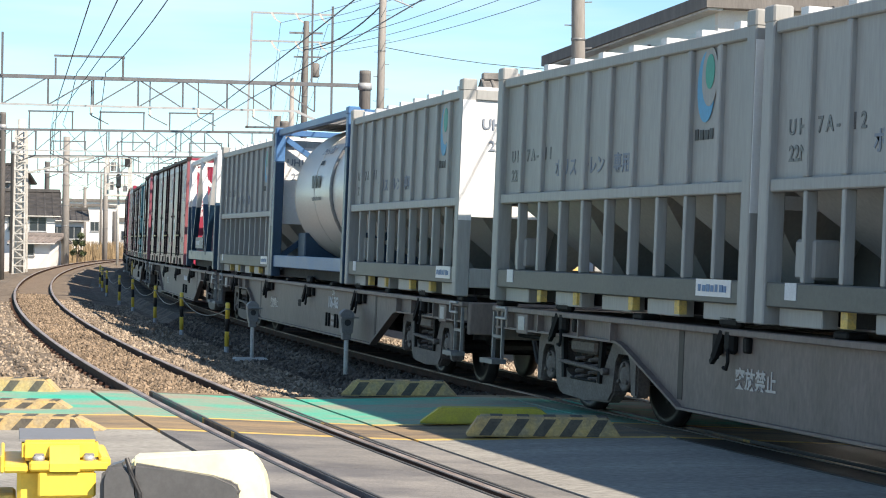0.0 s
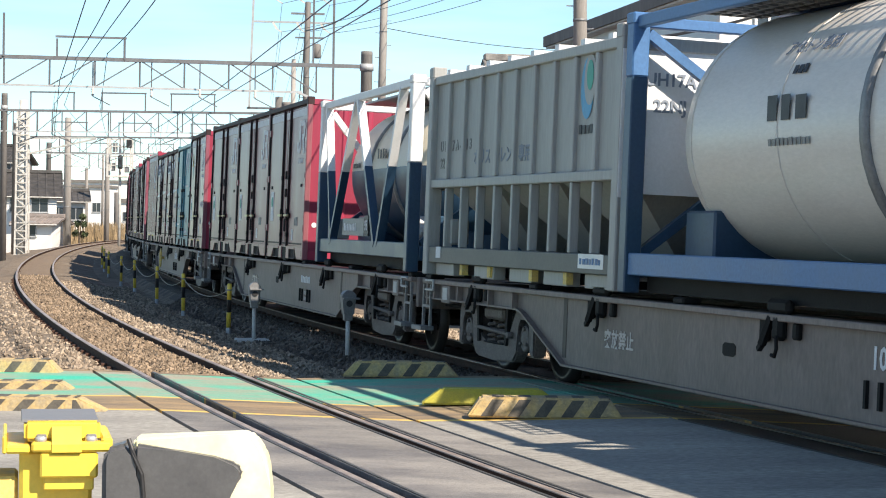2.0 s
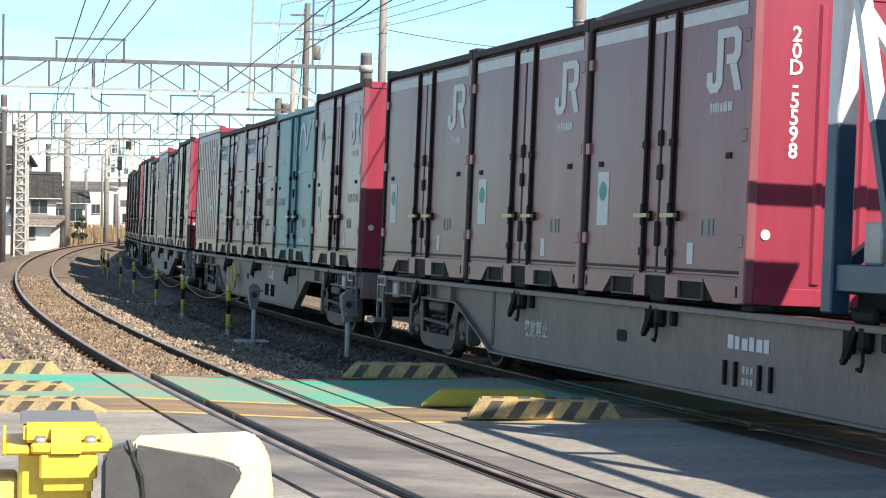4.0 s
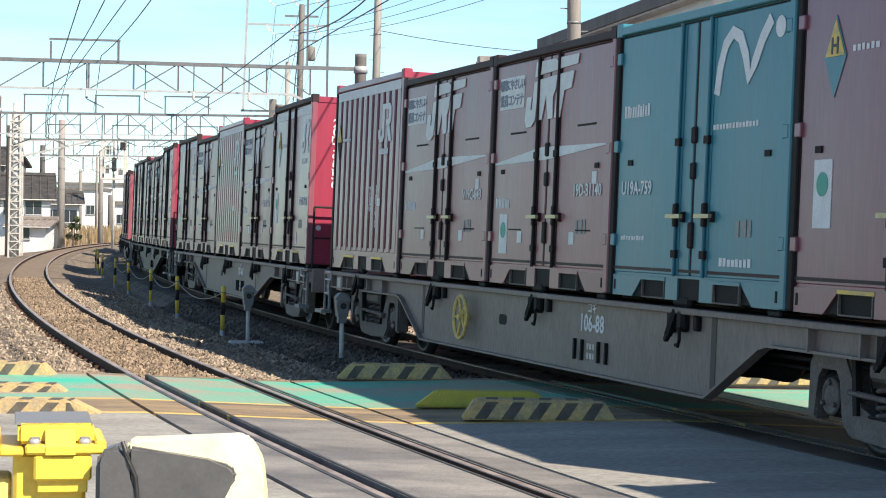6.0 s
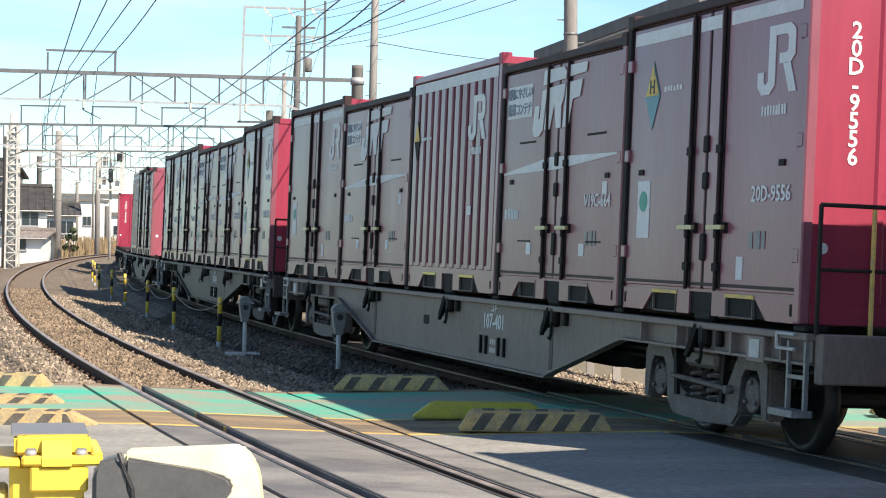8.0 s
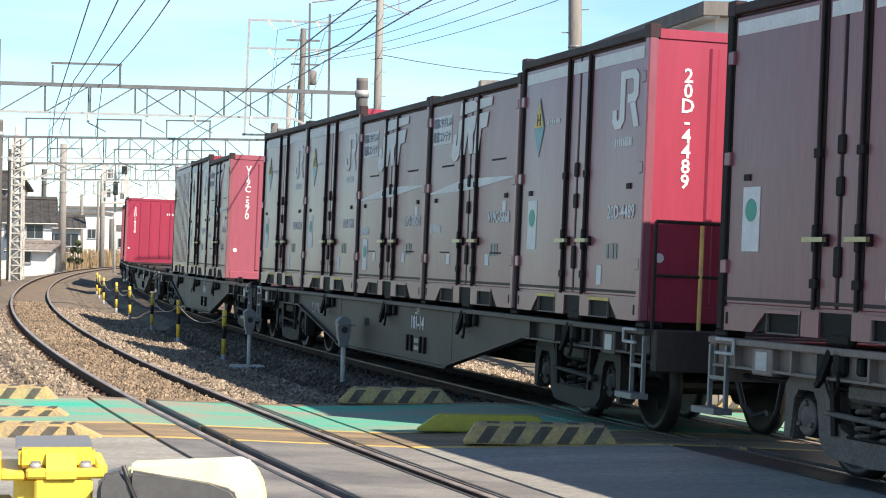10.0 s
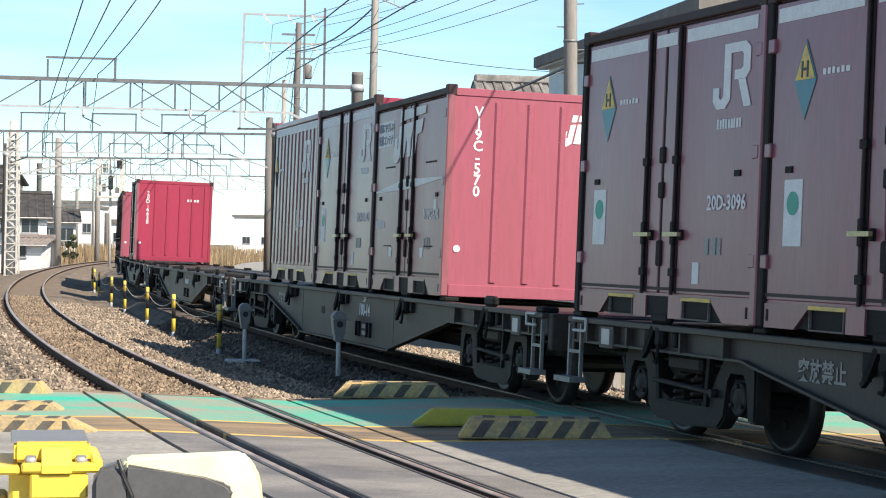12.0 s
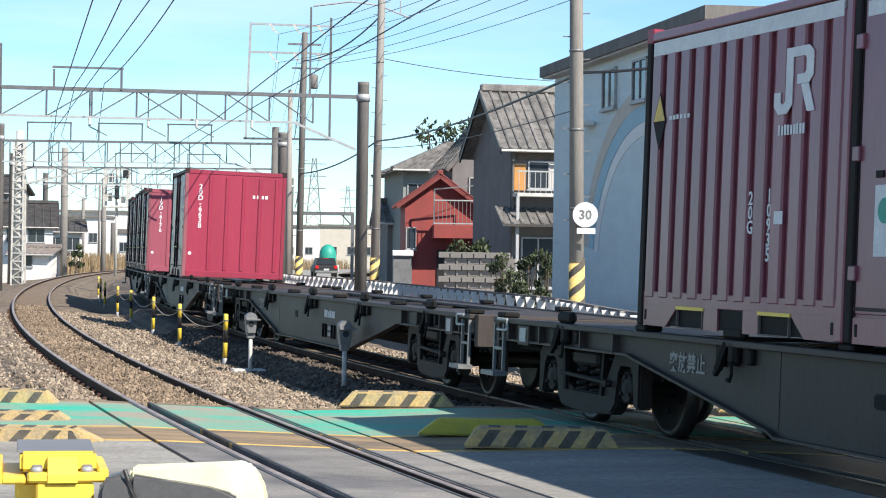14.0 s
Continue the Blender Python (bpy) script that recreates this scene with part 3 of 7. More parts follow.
def logo_pair(parent, x, y, z, h, material):
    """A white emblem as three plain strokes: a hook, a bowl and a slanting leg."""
    k = h / 10
    shapes = ([(0, 3.4), (0, 1.3), (1.0, 0), (3.0, 0), (4.2, 1.3), (4.2, 10), (2.6, 10), (2.6, 2.0), (2.2, 1.5), (1.8, 1.5), (1.5, 1.9), (1.5, 3.4)],
              [(4.2, 10), (7.7, 10), (8.8, 9), (8.8, 5.4), (7.8, 4.3), (5.2, 4.3), (5.2, 5.8), (6.8, 5.8), (7.2, 6.2), (7.2, 8.1), (6.8, 8.5), (4.2, 8.5)],
              [(6.1, 4.25), (7.8, 4.25), (9.3, 0), (7.6, 0)])
    for pts in shapes:
        flat_shape("emblem_stroke", parent, [(x - a * k * 1.4, z + b * k) for a, b in pts], y, material, "white emblem stroke")


def logo_block(parent, x, y, z, w, h, material, m=None):
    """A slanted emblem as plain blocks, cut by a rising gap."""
    shapes = ([(0, 0.42), (0, 0.02), (0.05, -0.10), (0.15, -0.10), (0.22, 0.0), (0.22, 0.68), (0.13, 0.66), (0.13, 0.20), (0.10, 0.20), (0.10, 0.42)],
              [(0.13, 0.75), (0.22, 0.76), (0.22, 1.0), (0.13, 1.0)],
              [(0.25, 0.0), (0.37, 0.0), (0.41, 0.42), (0.50, 0.0), (0.60, 0.0), (0.56, 0.36), (0.60, 0.50), (0.60, 0.72), (0.25, 0.69)],
              [(0.25, 0.77), (0.60, 0.80), (0.60, 0.92), (0.54, 1.0), (0.25, 1.0)],
              [(0.63, 0.0), (0.75, 0.0), (0.78, 0.44), (0.92, 0.46), (0.94, 0.74), (0.63, 0.72)],
              [(0.63, 0.81), (1.0, 0.84), (1.0, 1.0), (0.63, 1.0)])
    for pts in shapes:
        o = flat_shape("emblem_stroke", parent, [(x - a * w - 0.22 * b * h, z + b * h) for a, b in pts], y, material, "white slanted emblem stroke")
        if m is not None:
            o.matrix_basis = m


def ink_bars(name, parent, m, w, h, n, material, rows=1):
    """Writing too small to read, as bars of its size."""
    rng = random.Random(int(w * 1000) + n)
    bm = bmesh.new()
    for r in range(rows):
        x = -w / 2
        for i in range(n):
            step = w / n
            y0 = h / 2 - (r + 0.85) * h / rows
            y1 = h / 2 - (r + 0.15) * h / rows
            box(bm, x, x + step * rng.uniform(0.55, 0.8), y0, y1 - rng.uniform(0, 0.2) * (y1 - y0), -0.002, 0.002)
            x += step
    return tagged(part(name, bm, material, parent, "", m), kind="stuff")


def fork_sill(ob, length, width, material, pockets, plate):
    """The foot of a container: two plates with raked inner ends, a sill beam, and framed fork pockets."""
    y1, h = width / 2, length / 2
    part("sill_beam", boxes((-h + 0.09, h - 0.09, -y1 + 0.03, y1 - 0.03, 0.185, 0.235)), material, ob)
    # dark strip drawn for the shade in a groove
    part("sill_groove", boxes((-h + 0.09, h - 0.09, y1 - 0.03, y1 - 0.018, 0.235, 0.262)), M["trim"], ob)
    outer = max(pockets) + 0.27
    for sx in (-1, 1):
        pts = [(sx * (h - 0.11), 0.185), (sx * (h - 0.11), 0.0), (sx * (outer + 0.22), 0.0), (sx * outer, 0.17), (sx * outer, 0.185)]
        part("foot_plate", prism(pts, y1 - 0.06, y1 - 0.014), material, ob)
        part("foot_plate", prism(pts, -y1 + 0.014, -y1 + 0.06), material, ob)
        # dark plate laid on for the shade in a slot
        part("foot_slot", boxes((sx * (h - 0.16) - 0.018, sx * (h - 0.16) + 0.018, y1 - 0.016, y1 - 0.011, 0.05, 0.14)), M["dark"], ob, "dark plate for the shade in a slot")
    # near-black slab stands for the shade under the open floor
    part("floor_beam", boxes((-h + 0.12, h - 0.12, -y1 + 0.032, y1 - 0.032, 0.01, 0.184)), M["dark"], ob, "dark slab for the shade of the open underside")
    for sx in (-1, 1):
        part("middle_plate", boxes((sx * 0.36 - 0.13, sx * 0.36 + 0.13, y1 - 0.032, y1 - 0.014, 0.0, 0.185)), material, ob)
    for c in pockets:
        for nm, bx in (("pocket_rim", (c - 0.255, c + 0.255, y1 - 0.03, y1 - 0.008, 0.0, 0.012)), ("pocket_rim", (c - 0.255, c - 0.243, y1 - 0.03, y1 - 0.008, 0.012, 0.155)), ("pocket_rim", (c + 0.243, c + 0.255, y1 - 0.03, y1 - 0.008, 0.012, 0.155))):
            part(nm, boxes(bx), M["bogie"], ob)
        part("pocket_plate", boxes((c - 0.27, c + 0.27, y1 - 0.05, y1 - 0.006, 0.155, 0.184)), plate, ob, "yellow painted plate")


def box_container(kind, side, end, label):
    """A twelve-foot box with two side doors, or with ribbed sides."""
    ob = thing("freight_container", None, label, "container", "containers on the train")
    hl, hw = L12 / 2, W12 / 2
    ribbed = kind == "ribbed"
    H12 = LOW if kind in ("slogan", "slogan_far", "teal") else TALL
    trim = side if ribbed or kind == "teal" else M["trim"]
    # body walls
    bm = boxes((-hl + 0.04, hl - 0.04, -hw + 0.03, hw - 0.05, 0.18, H12 - 0.05), bevel=0.02)
    part("body", bm, side, ob)
    fork_sill(ob, L12, W12, side, (-0.76, 0.76), M["yellow"] if ribbed else M["worn_yellow"] if kind == "diamond" else side)
    # corner posts and rails
    for sx in (-1, 1):
        for sy in (-1, 1):
            # rear posts near-black, standing for the shaded gap to the next container
            part("corner_post", boxes((sx * hl - (0.10 if sx > 0 else 0), sx * hl + (0.10 if sx < 0 else 0), sy * hw - (0.09 if sy > 0 else 0), sy * hw + (0.09 if sy < 0 else 0), 0.0, H12), bevel=0.012), M["seam"] if sx > 0 else end if sy < 0 else side, ob)
            part("corner_fitting", boxes((sx * hl - 0.13 if sx > 0 else sx * hl - 0.004, sx * hl + 0.004 if sx > 0 else sx * hl + 0.13, sy * hw - 0.11 if sy > 0 else sy * hw - 0.004, sy * hw + 0.004 if sy > 0 else sy * hw + 0.11, H12 - 0.1, H12 + 0.03), bevel=0.01), end if ribbed else trim, ob)
    for sy in (-1, 1):
        part("top_rail", boxes((-hl + 0.1, hl - 0.1, sy * hw - (0.07 if sy > 0 else 0.002), sy * hw + (0.07 if sy < 0 else 0.002), H12 - 0.085, H12 - 0.005), bevel=0.01), trim, ob)
    bm = boxes((-hl + 0.1, hl - 0.1, -hw + 0.05, hw - 0.05, H12 - 0.05, H12 - 0.012), bevel=0.008)
    for i in range(9):
        x = -hl + 0.3 + i * (L12 - 0.6) / 8
        box(bm, x - 0.05, x + 0.05, -hw + 0.12, hw - 0.12, H12 - 0.02, H12 + 0.012)
    part("roof", bm, side, ob)
    # front end: flat field with upright ribs
    part("end_panel", boxes((-hl + 0.012, -hl + 0.05, -hw + 0.09, hw - 0.09, 0.14, H12 - 0.1)), end, ob)
    part("end_header", boxes((-hl, -hl + 0.05, -hw + 0.09, hw - 0.09, H12 - 0.1, H12 - 0.01), bevel=0.006), end, ob)
    part("end_sill", boxes((-hl, -hl + 0.05, -hw + 0.09, hw - 0.09, 0.0, 0.14), bevel=0.006), end, ob)
    for i in range(5):
        y = -0.995 + i * 0.40
        part("end_rib", prism([(-0.05, 0), (-0.025, 0.02), (0.025, 0.02), (0.05, 0)], 0, H12 - 0.34), end, ob, m=Matrix(((0, 0, -1, -hl + 0.013), (1, 0, 0, y), (0, 1, 0, 0.18), (0, 0, 0, 1))))
    yf = hw - 0.05
    if ribbed:
        n = 12
        for i in range(n):
            x = -hl + 0.22 + i * (L12 - 0.44) / (n - 1)
            bm = boxes((x - 0.095, x + 0.095, yf - 0.01, yf + 0.045, 0.24, H12 - 0.16), bevel=0.016)
            part("side_rib", bm, M["silver"] if side is M["silver"] else side, ob)
        part("top_band", boxes((-hl + 0.14, hl - 0.14, yf + 0.03, yf + 0.046, H12 - 0.22, H12 - 0.10)), M["white"], ob, "white painted band")
        part("base_band", boxes((-hl + 0.1, hl - 0.1, yf, yf + 0.036, 0.18, 0.30), bevel=0.006), side, ob)
        for nm, pts, mt, e in (("hazard_diamond", [(0.0, 0.25), (0.13, 0.0), (0.0, -0.25), (-0.13, 0.0)], M["seam"], 0.0), ("diamond_top", [(0.0, 0.22), (0.115, 0.0), (-0.115, 0.0)], M["worn_yellow"], 0.004)):
            flat_shape(nm, ob, [(1.50 + a, 1.78 + b) for a, b in pts], yf + 0.050 + e, mt)
        ink_bars("small_writing", ob, on_side(1.08, yf + 0.049, 1.80), 0.44, 0.06, 6, M["white"])
        part("small_sticker", boxes((-0.86, -0.72, yf + 0.045, yf + 0.050, 0.86, 0.96)), M["white"], ob, "pale blue sticker")
        logo_pair(ob, -0.66, yf + 0.051, 1.70, 0.50, M["white"])
        ink_bars("small_writing", ob, on_side(-0.96, yf + 0.050, 1.58), 0.44, 0.12, 9, M["white"])
    else:
        # two doors, each with its leaf, rods and lever
        for d in (-1, 1):
            x0, x1 = (0.025, hl - 0.12) if d > 0 else (-hl + 0.12, -0.025)
            part("door", boxes((x0, x1, yf, yf + 0.028, 0.21, H12 - 0.11), bevel=0.008), side, ob)
            part("door_seal", boxes((x0 - 0.012, x1 + 0.012, yf - 0.004, yf + 0.012, 0.195, H12 - 0.095)), M["seam"], ob)
            rx = d * 0.30
            part("lock_rod", bars(((rx, yf + 0.048, 0.2), (rx, yf + 0.048, H12 - 0.1), 0.034), sides=8), trim, ob)
            part("lock_strip", boxes((rx - 0.06, rx + 0.06, yf + 0.02, yf + 0.034, 0.22, H12 - 0.12)), M["seam"] if kind != "teal" else side, ob)
            part("lever", bars(((rx + 0.13, yf + 0.075, 0.71), (rx - 0.17, yf + 0.075, 0.71), 0.032, 0.035)), M["brass"], ob, "brass door lever")
            part("lever_bracket", boxes((rx - 0.032, rx + 0.032, yf + 0.02, yf + 0.07, 0.62, 0.82), bevel=0.01), M["seam"], ob)
            part("lever_catch", boxes((rx - 0.17, rx - 0.12, yf + 0.02, yf + 0.068, 0.66, 0.75), bevel=0.01), M["seam"], ob)
            for gz in (1.34, 0.39):
                part("rod_guide", boxes((rx - 0.05, rx + 0.05, yf + 0.03, yf + 0.065, gz - 0.035, gz + 0.035), bevel=0.006), M["seam"], ob)
            for z in (0.5, 1.35, 2.15):
                hx = d * (hl - 0.09)
                part("hinge", boxes((hx - 0.05, hx + 0.05, yf + 0.02, yf + 0.055, z - 0.055, z + 0.055), bevel=0.008), side, ob)
            px = d * 0.92
            # raised dark strip stands for a shaded recess
            part("latch_recess", boxes((px - 0.05 + d * 0.5, px + 0.05 + d * 0.5, yf + 0.024, yf + 0.04, 1.17, 1.22)), M["seam"], ob)
        part("middle_seal", boxes((-0.025, 0.025, yf - 0.004, yf + 0.02, 0.21, H12 - 0.11)), M["seam"], ob)
        for bz0, bz1 in ((0.44, 0.66), (1.02, 1.16), (1.32, 1.46)):
            part("lock_box", boxes((-0.055, 0.045, yf + 0.012, yf + 0.05, bz0, bz1), bevel=0.012), M["seam"], ob, "dark lock box between the doors")
        for sx in (-1, 1):
            part("edge_seal", boxes((sx * (hl - 0.11) - 0.012, sx * (hl - 0.11) + 0.012, yf, yf + 0.03, 0.2, H12 - 0.1)), M["seam"], ob)
        if kind in ("emblem_box", "diamond"):
            part("top_band", boxes((0.40, hl - 0.16, yf + 0.027, yf + 0.033, H12 - 0.26, H12 - 0.15), (-hl + 0.16, -0.40, yf + 0.027, yf + 0.033, H12 - 0.26, H12 - 0.15), (-0.21, 0.21, yf + 0.027, yf + 0.033, H12 - 0.26, H12 - 0.15)), M["white"], ob, "white painted band")
            logo_pair(ob, -0.93, yf + 0.033, 1.72, 0.52, M["white"])
            ink_bars("small_writing", ob, on_side(-1.24, yf + 0.031, 1.60), 0.44, 0.12, 9, M["white"])
            part("sticker", boxes((1.2, 1.48, yf + 0.027, yf + 0.033, 0.62, 1.12)), M["white"], ob, "white sticker with a green emblem")
            part("green_emblem", lathe([(0, 0.09), (0.004, 0.09)], "y", 16, (1.34, yf + 0.033, 0.94)), M["far_green"], ob)
            part("small_sticker", boxes((-0.78, -0.66, yf + 0.027, yf + 0.033, 0.30, 0.48)), M["white"], ob)
        if kind == "diamond":
            for nm, pts, mt in (("hazard_diamond", [(0.0, 0.30), (0.17, 0.0), (0.0, -0.30), (-0.17, 0.0)], M["teal"]), ("diamond_top", [(0.0, 0.27), (0.15, 0.0), (-0.15, 0.0)], M["worn_yellow"])):
                bm = bmesh.new()
                lift = 0.031 if mt is M["teal"] else 0.036
                vs = [bm.verts.new((1.22 + a, yf + lift + e, 1.86 + b)) for e in (0.0, 0.003) for a, b in pts]
                k = len(pts)
                bm.faces.new(vs[:k])
                bm.faces.new(vs[k:])
                for i in range(k):
                    bm.faces.new((vs[i], vs[(i + 1) % k], vs[k + (i + 1) % k], vs[k + i]))
                part(nm, bm, mt, ob)
            writing("H", 0.17, M["black"], ob, on_side(1.22, yf + 0.041, 1.93), "diamond_letter")
            ink_bars("small_writing", ob, on_side(0.76, yf + 0.031, 1.90), 0.40, 0.07, 6, M["white"])
        if kind == "slogan_far":
            part("sticker", boxes((1.2, 1.46, yf + 0.027, yf + 0.033, 0.32, 0.74)), M["white"], ob, "white sticker with a green emblem")
            part("green_emblem", lathe([(0, 0.085), (0.004, 0.085)], "y", 16, (1.33, yf + 0.033, 0.57)), M["far_green"], ob)
        if kind in ("slogan", "slogan_far"):
            bx = 1.24 if kind == "slogan" else 1.20
            part("slogan_board", boxes((bx - 0.40, bx + 0.40, yf + 0.027, yf + 0.033, 1.86, 2.20)), M["white"], ob, "white slogan board")
            writing("環境にやさしい", 0.125, M["slate"], ob, on_side(bx, yf + 0.036, 2.11), "slogan_writing", 0.86)
            writing("鉄道コンテナ", 0.135, M["slate"], ob, on_side(bx, yf + 0.036, 1.945), "slogan_writing", 0.92)
            logo_block(ob, bx - 0.46, yf + 0.037, 1.70, 1.44, 0.60, M["white"])
            bm = bmesh.new()
            vs = [bm.verts.new((a, yf + 0.031 + e, b)) for e in (0.0, 0.003) for a, b in ((hl - 0.15, 1.27), (hl - 0.15, 1.29), (0.2, 1.42), (-hl + 0.15, 1.40), (-hl + 0.15, 1.385), (0.0, 1.29))]
            bm.faces.new(vs[:6]); bm.faces.new(vs[6:])
            for i in range(6):
                bm.faces.new((vs[i], vs[(i + 1) % 6], vs[6 + (i + 1) % 6], vs[6 + i]))
            part("swoosh", bm, M["white"], ob, "white tapering stripe")
            ink_bars("small_writing", ob, on_side(1.38, yf + 0.031, 0.86), 0.46, 0.16, 9, M["white"])
            part("small_sticker", boxes((-1.42, -1.3, yf + 0.027, yf + 0.033, 1.02, 1.14)), M["white"], ob)
            part("small_sticker", boxes((-0.86, -0.72, yf + 0.027, yf + 0.033, 0.44, 0.56)), M["white"], ob)
            part("small_sticker", boxes((0.72, 0.86, yf + 0.027, yf + 0.033, 0.44, 0.56)), M["white"], ob)
            for sx in (0.95, -1.1):
                # thin dark strips stand for shaded grips
                part("grip_recess", boxes((sx - 0.25, sx + 0.25, yf + 0.026, yf + 0.034, 1.585, 1.605)), M["seam"], ob)
                part("grip_recess", boxes((sx - 0.2, sx + 0.2, yf + 0.026, yf + 0.034, 0.57, 0.585)), M["seam"], ob)
        if kind == "teal":
            pts = [(-0.42, 1.70), (-0.47, 1.92), (-0.56, 2.10), (-0.70, 2.19), (-0.84, 2.14), (-0.95, 1.98), (-1.02, 1.80), (-1.12, 1.92), (-1.25, 2.10), (-1.40, 2.24)]
            wide = []
            for k, (a, b) in enumerate(pts):
                d = (Vector(pts[min(k + 1, len(pts) - 1)]) - Vector(pts[max(k - 1, 0)])).normalized()
                wide.append((a - d.y * 0.055, b + d.x * 0.055, a + d.y * 0.055, b - d.x * 0.055))
            flat_shape("emblem", ob, [(q[0], q[1]) for q in wide] + [(q[2], q[3]) for q in wide[::-1]], yf + 0.033, M["white"], "white wave emblem")
            part("emblem_dot", lathe([(0, 0.085), (0.005, 0.085)], "y", 16, (-1.56, yf + 0.03, 2.16)), M["white"], ob)
            ink_bars("small_writing", ob, on_side(-0.75, yf + 0.031, 1.44), 1.0, 0.07, 16, M["white"])
            ink_bars("company_writing", ob, on_side(1.3, yf + 0.031, 1.66), 0.60, 0.17, 10, M["white"])
            ink_bars("small_writing", ob, on_side(1.3, yf + 0.031, 0.52), 0.56, 0.06, 9, M["white"])
            ink_bars("small_writing", ob, on_side(-0.9, yf + 0.031, 0.34), 0.62, 0.1, 8, M["white"])
        ink_bars("data_writing", ob, on_side(-1.05, yf + 0.031, 0.62), 0.34, 0.22, 3, M["galv"])
    return ob


def hopper_container():
    """A twenty-foot grey hopper box: ribbed upper walls, open struts and sloping chutes below."""
    ob = thing("hopper_container", None, "grey twenty-foot hopper container with a white end", "container", "containers on the train")
    L, Hh, w = 6.058, 2.34, 1.22
    h = L / 2
    for sx in (-1, 1):
        for sy in (-1, 1):
            x = sx * (h - 0.08)
            part("corner_post", boxes((x - 0.08, x + 0.08, sy * w - 0.08, sy * w + 0.08, 0, Hh), bevel=0.012), M["grey"], ob)
            if sx < 0:
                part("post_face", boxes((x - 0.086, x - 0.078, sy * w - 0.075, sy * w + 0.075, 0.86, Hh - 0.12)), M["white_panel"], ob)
            part("corner_fitting", boxes((x - 0.086, x + 0.086, sy * w - 0.086, sy * w + 0.086, Hh - 0.02, Hh + 0.12), bevel=0.015), M["grey"], ob)
    for sy in (-1, 1):
        y = sy * w
        part("bottom_beam", boxes((-h + 0.16, h - 0.16, y - 0.06, y + 0.06, 0.14, 0.33), bevel=0.01), M["beam_paint"], ob)
        part("waist_rail", boxes((-h + 0.16, h - 0.16, y - 0.05, y + 0.06, 1.02, 1.12), bevel=0.01), M["grey"], ob)
        part("top_rail", boxes((-h + 0.16, h - 0.16, y - 0.05, y + 0.06, Hh - 0.1, Hh), bevel=0.01), M["grey"], ob)
        part("upper_wall", boxes((-h + 0.16, h - 0.16, y - 0.03, y + 0.01, 1.08, Hh - 0.08)), M["grey"], ob)
        for i in range(9):
            x = -h + 0.70 + i * (L - 1.4) / 8
            part("wall_rib", boxes((x - 0.04, x + 0.04, y - 0.04, y + 0.055, 1.12, Hh - 0.1), bevel=0.01), M["grey"], ob)
            part("strut", boxes((x - 0.03, x + 0.03, y - 0.05, y + 0.045, 0.33, 1.02), bevel=0.008), M["grey"], ob)
    # added dark panel, blocks the bright background between the chutes
    part("divider", boxes((-h + 0.2, h - 0.2, -0.02, 0.02, 0.2, 1.1)), M["beam_paint"], ob)
    # chutes
    for c in (-1.95, 0.0, 1.95):
        bm = bmesh.new()
        a = [bm.verts.new((c + p * 0.97, q * 1.15, 1.10)) for p, q in ((-1, -1), (1, -1), (1, 1), (-1, 1))]
        b = [bm.verts.new((c + p * 0.25, q * 0.3, 0.30)) for p, q in ((-1, -1), (1, -1), (1, 1), (-1, 1))]
        for i in range(4):
            bm.faces.new((a[i], a[(i + 1) % 4], b[(i + 1) % 4], b[i]))
        bm.faces.new(b)
        part("chute", bm, M["grey"], ob, "sloping grey hopper chute")
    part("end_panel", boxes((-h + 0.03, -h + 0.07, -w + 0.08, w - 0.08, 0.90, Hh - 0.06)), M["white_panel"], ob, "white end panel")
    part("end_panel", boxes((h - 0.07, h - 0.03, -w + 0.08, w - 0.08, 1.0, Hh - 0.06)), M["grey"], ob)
    part("end_rail", boxes((-h, -h + 0.1, -w + 0.08, w - 0.08, 0.1, 0.32), (-h, -h + 0.1, -w + 0.08, w - 0.08, Hh - 0.12, Hh), bevel=0.01), M["grey"], ob)
    part("end_emblem", boxes((-h + 0.022, -h + 0.03, -0.32, -0.12, 1.25, 1.45)), M["blue"], ob, "small blue emblem")
    ink_bars("end_writing", ob, on_end(-h + 0.024, -0.45, 1.06), 1.1, 0.07, 10, M["galv"])
    bm = boxes((-h + 0.1, h - 0.1, -w + 0.03, w - 0.03, Hh - 0.05, Hh + 0.0))
    for i in range(8):
        x = -h + 0.5 + i * (L - 1.0) / 7
        box(bm, x - 0.06, x + 0.06, -w, w, Hh, Hh + 0.07)
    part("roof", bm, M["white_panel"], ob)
    part("outlet_box", boxes((h - 0.75, h - 0.45, w - 0.25, w - 0.02, 0.36, 0.66), bevel=0.02), M["grey"], ob)
    part("sticker", boxes((h - 0.66, h - 0.48, w + 0.06, w + 0.066, 0.2, 0.33)), M["white"], ob)
    part("blue_sticker", boxes((-h + 0.3, -h + 0.95, w + 0.06, w + 0.066, 0.19, 0.33)), M["white_panel"], ob, "pale blue notice plate")
    ink_bars("notice_writing", ob, on_side(-h + 0.62, w + 0.069, 0.26), 0.56, 0.09, 7, M["blue"])
    for x in (2.45, 1.0, -0.2, -1.25, -2.4):
        part("chute_gate", boxes((x - 0.34, x + 0.34, w - 0.16, w - 0.02, 0.0, 0.14), bevel=0.008), M["grey"], ob)
    for x in (h - 1.3, -0.6, 0.75, -1.6):
        part("fork_plate", boxes((x - 0.05, x + 0.05, w - 0.06, w + 0.01, 0.02, 0.16)), M["worn_yellow"], ob, "yellow bracket")
    # near-black slab stands for the shade between the chute gates
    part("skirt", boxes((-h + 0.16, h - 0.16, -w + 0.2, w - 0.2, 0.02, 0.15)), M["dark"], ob)
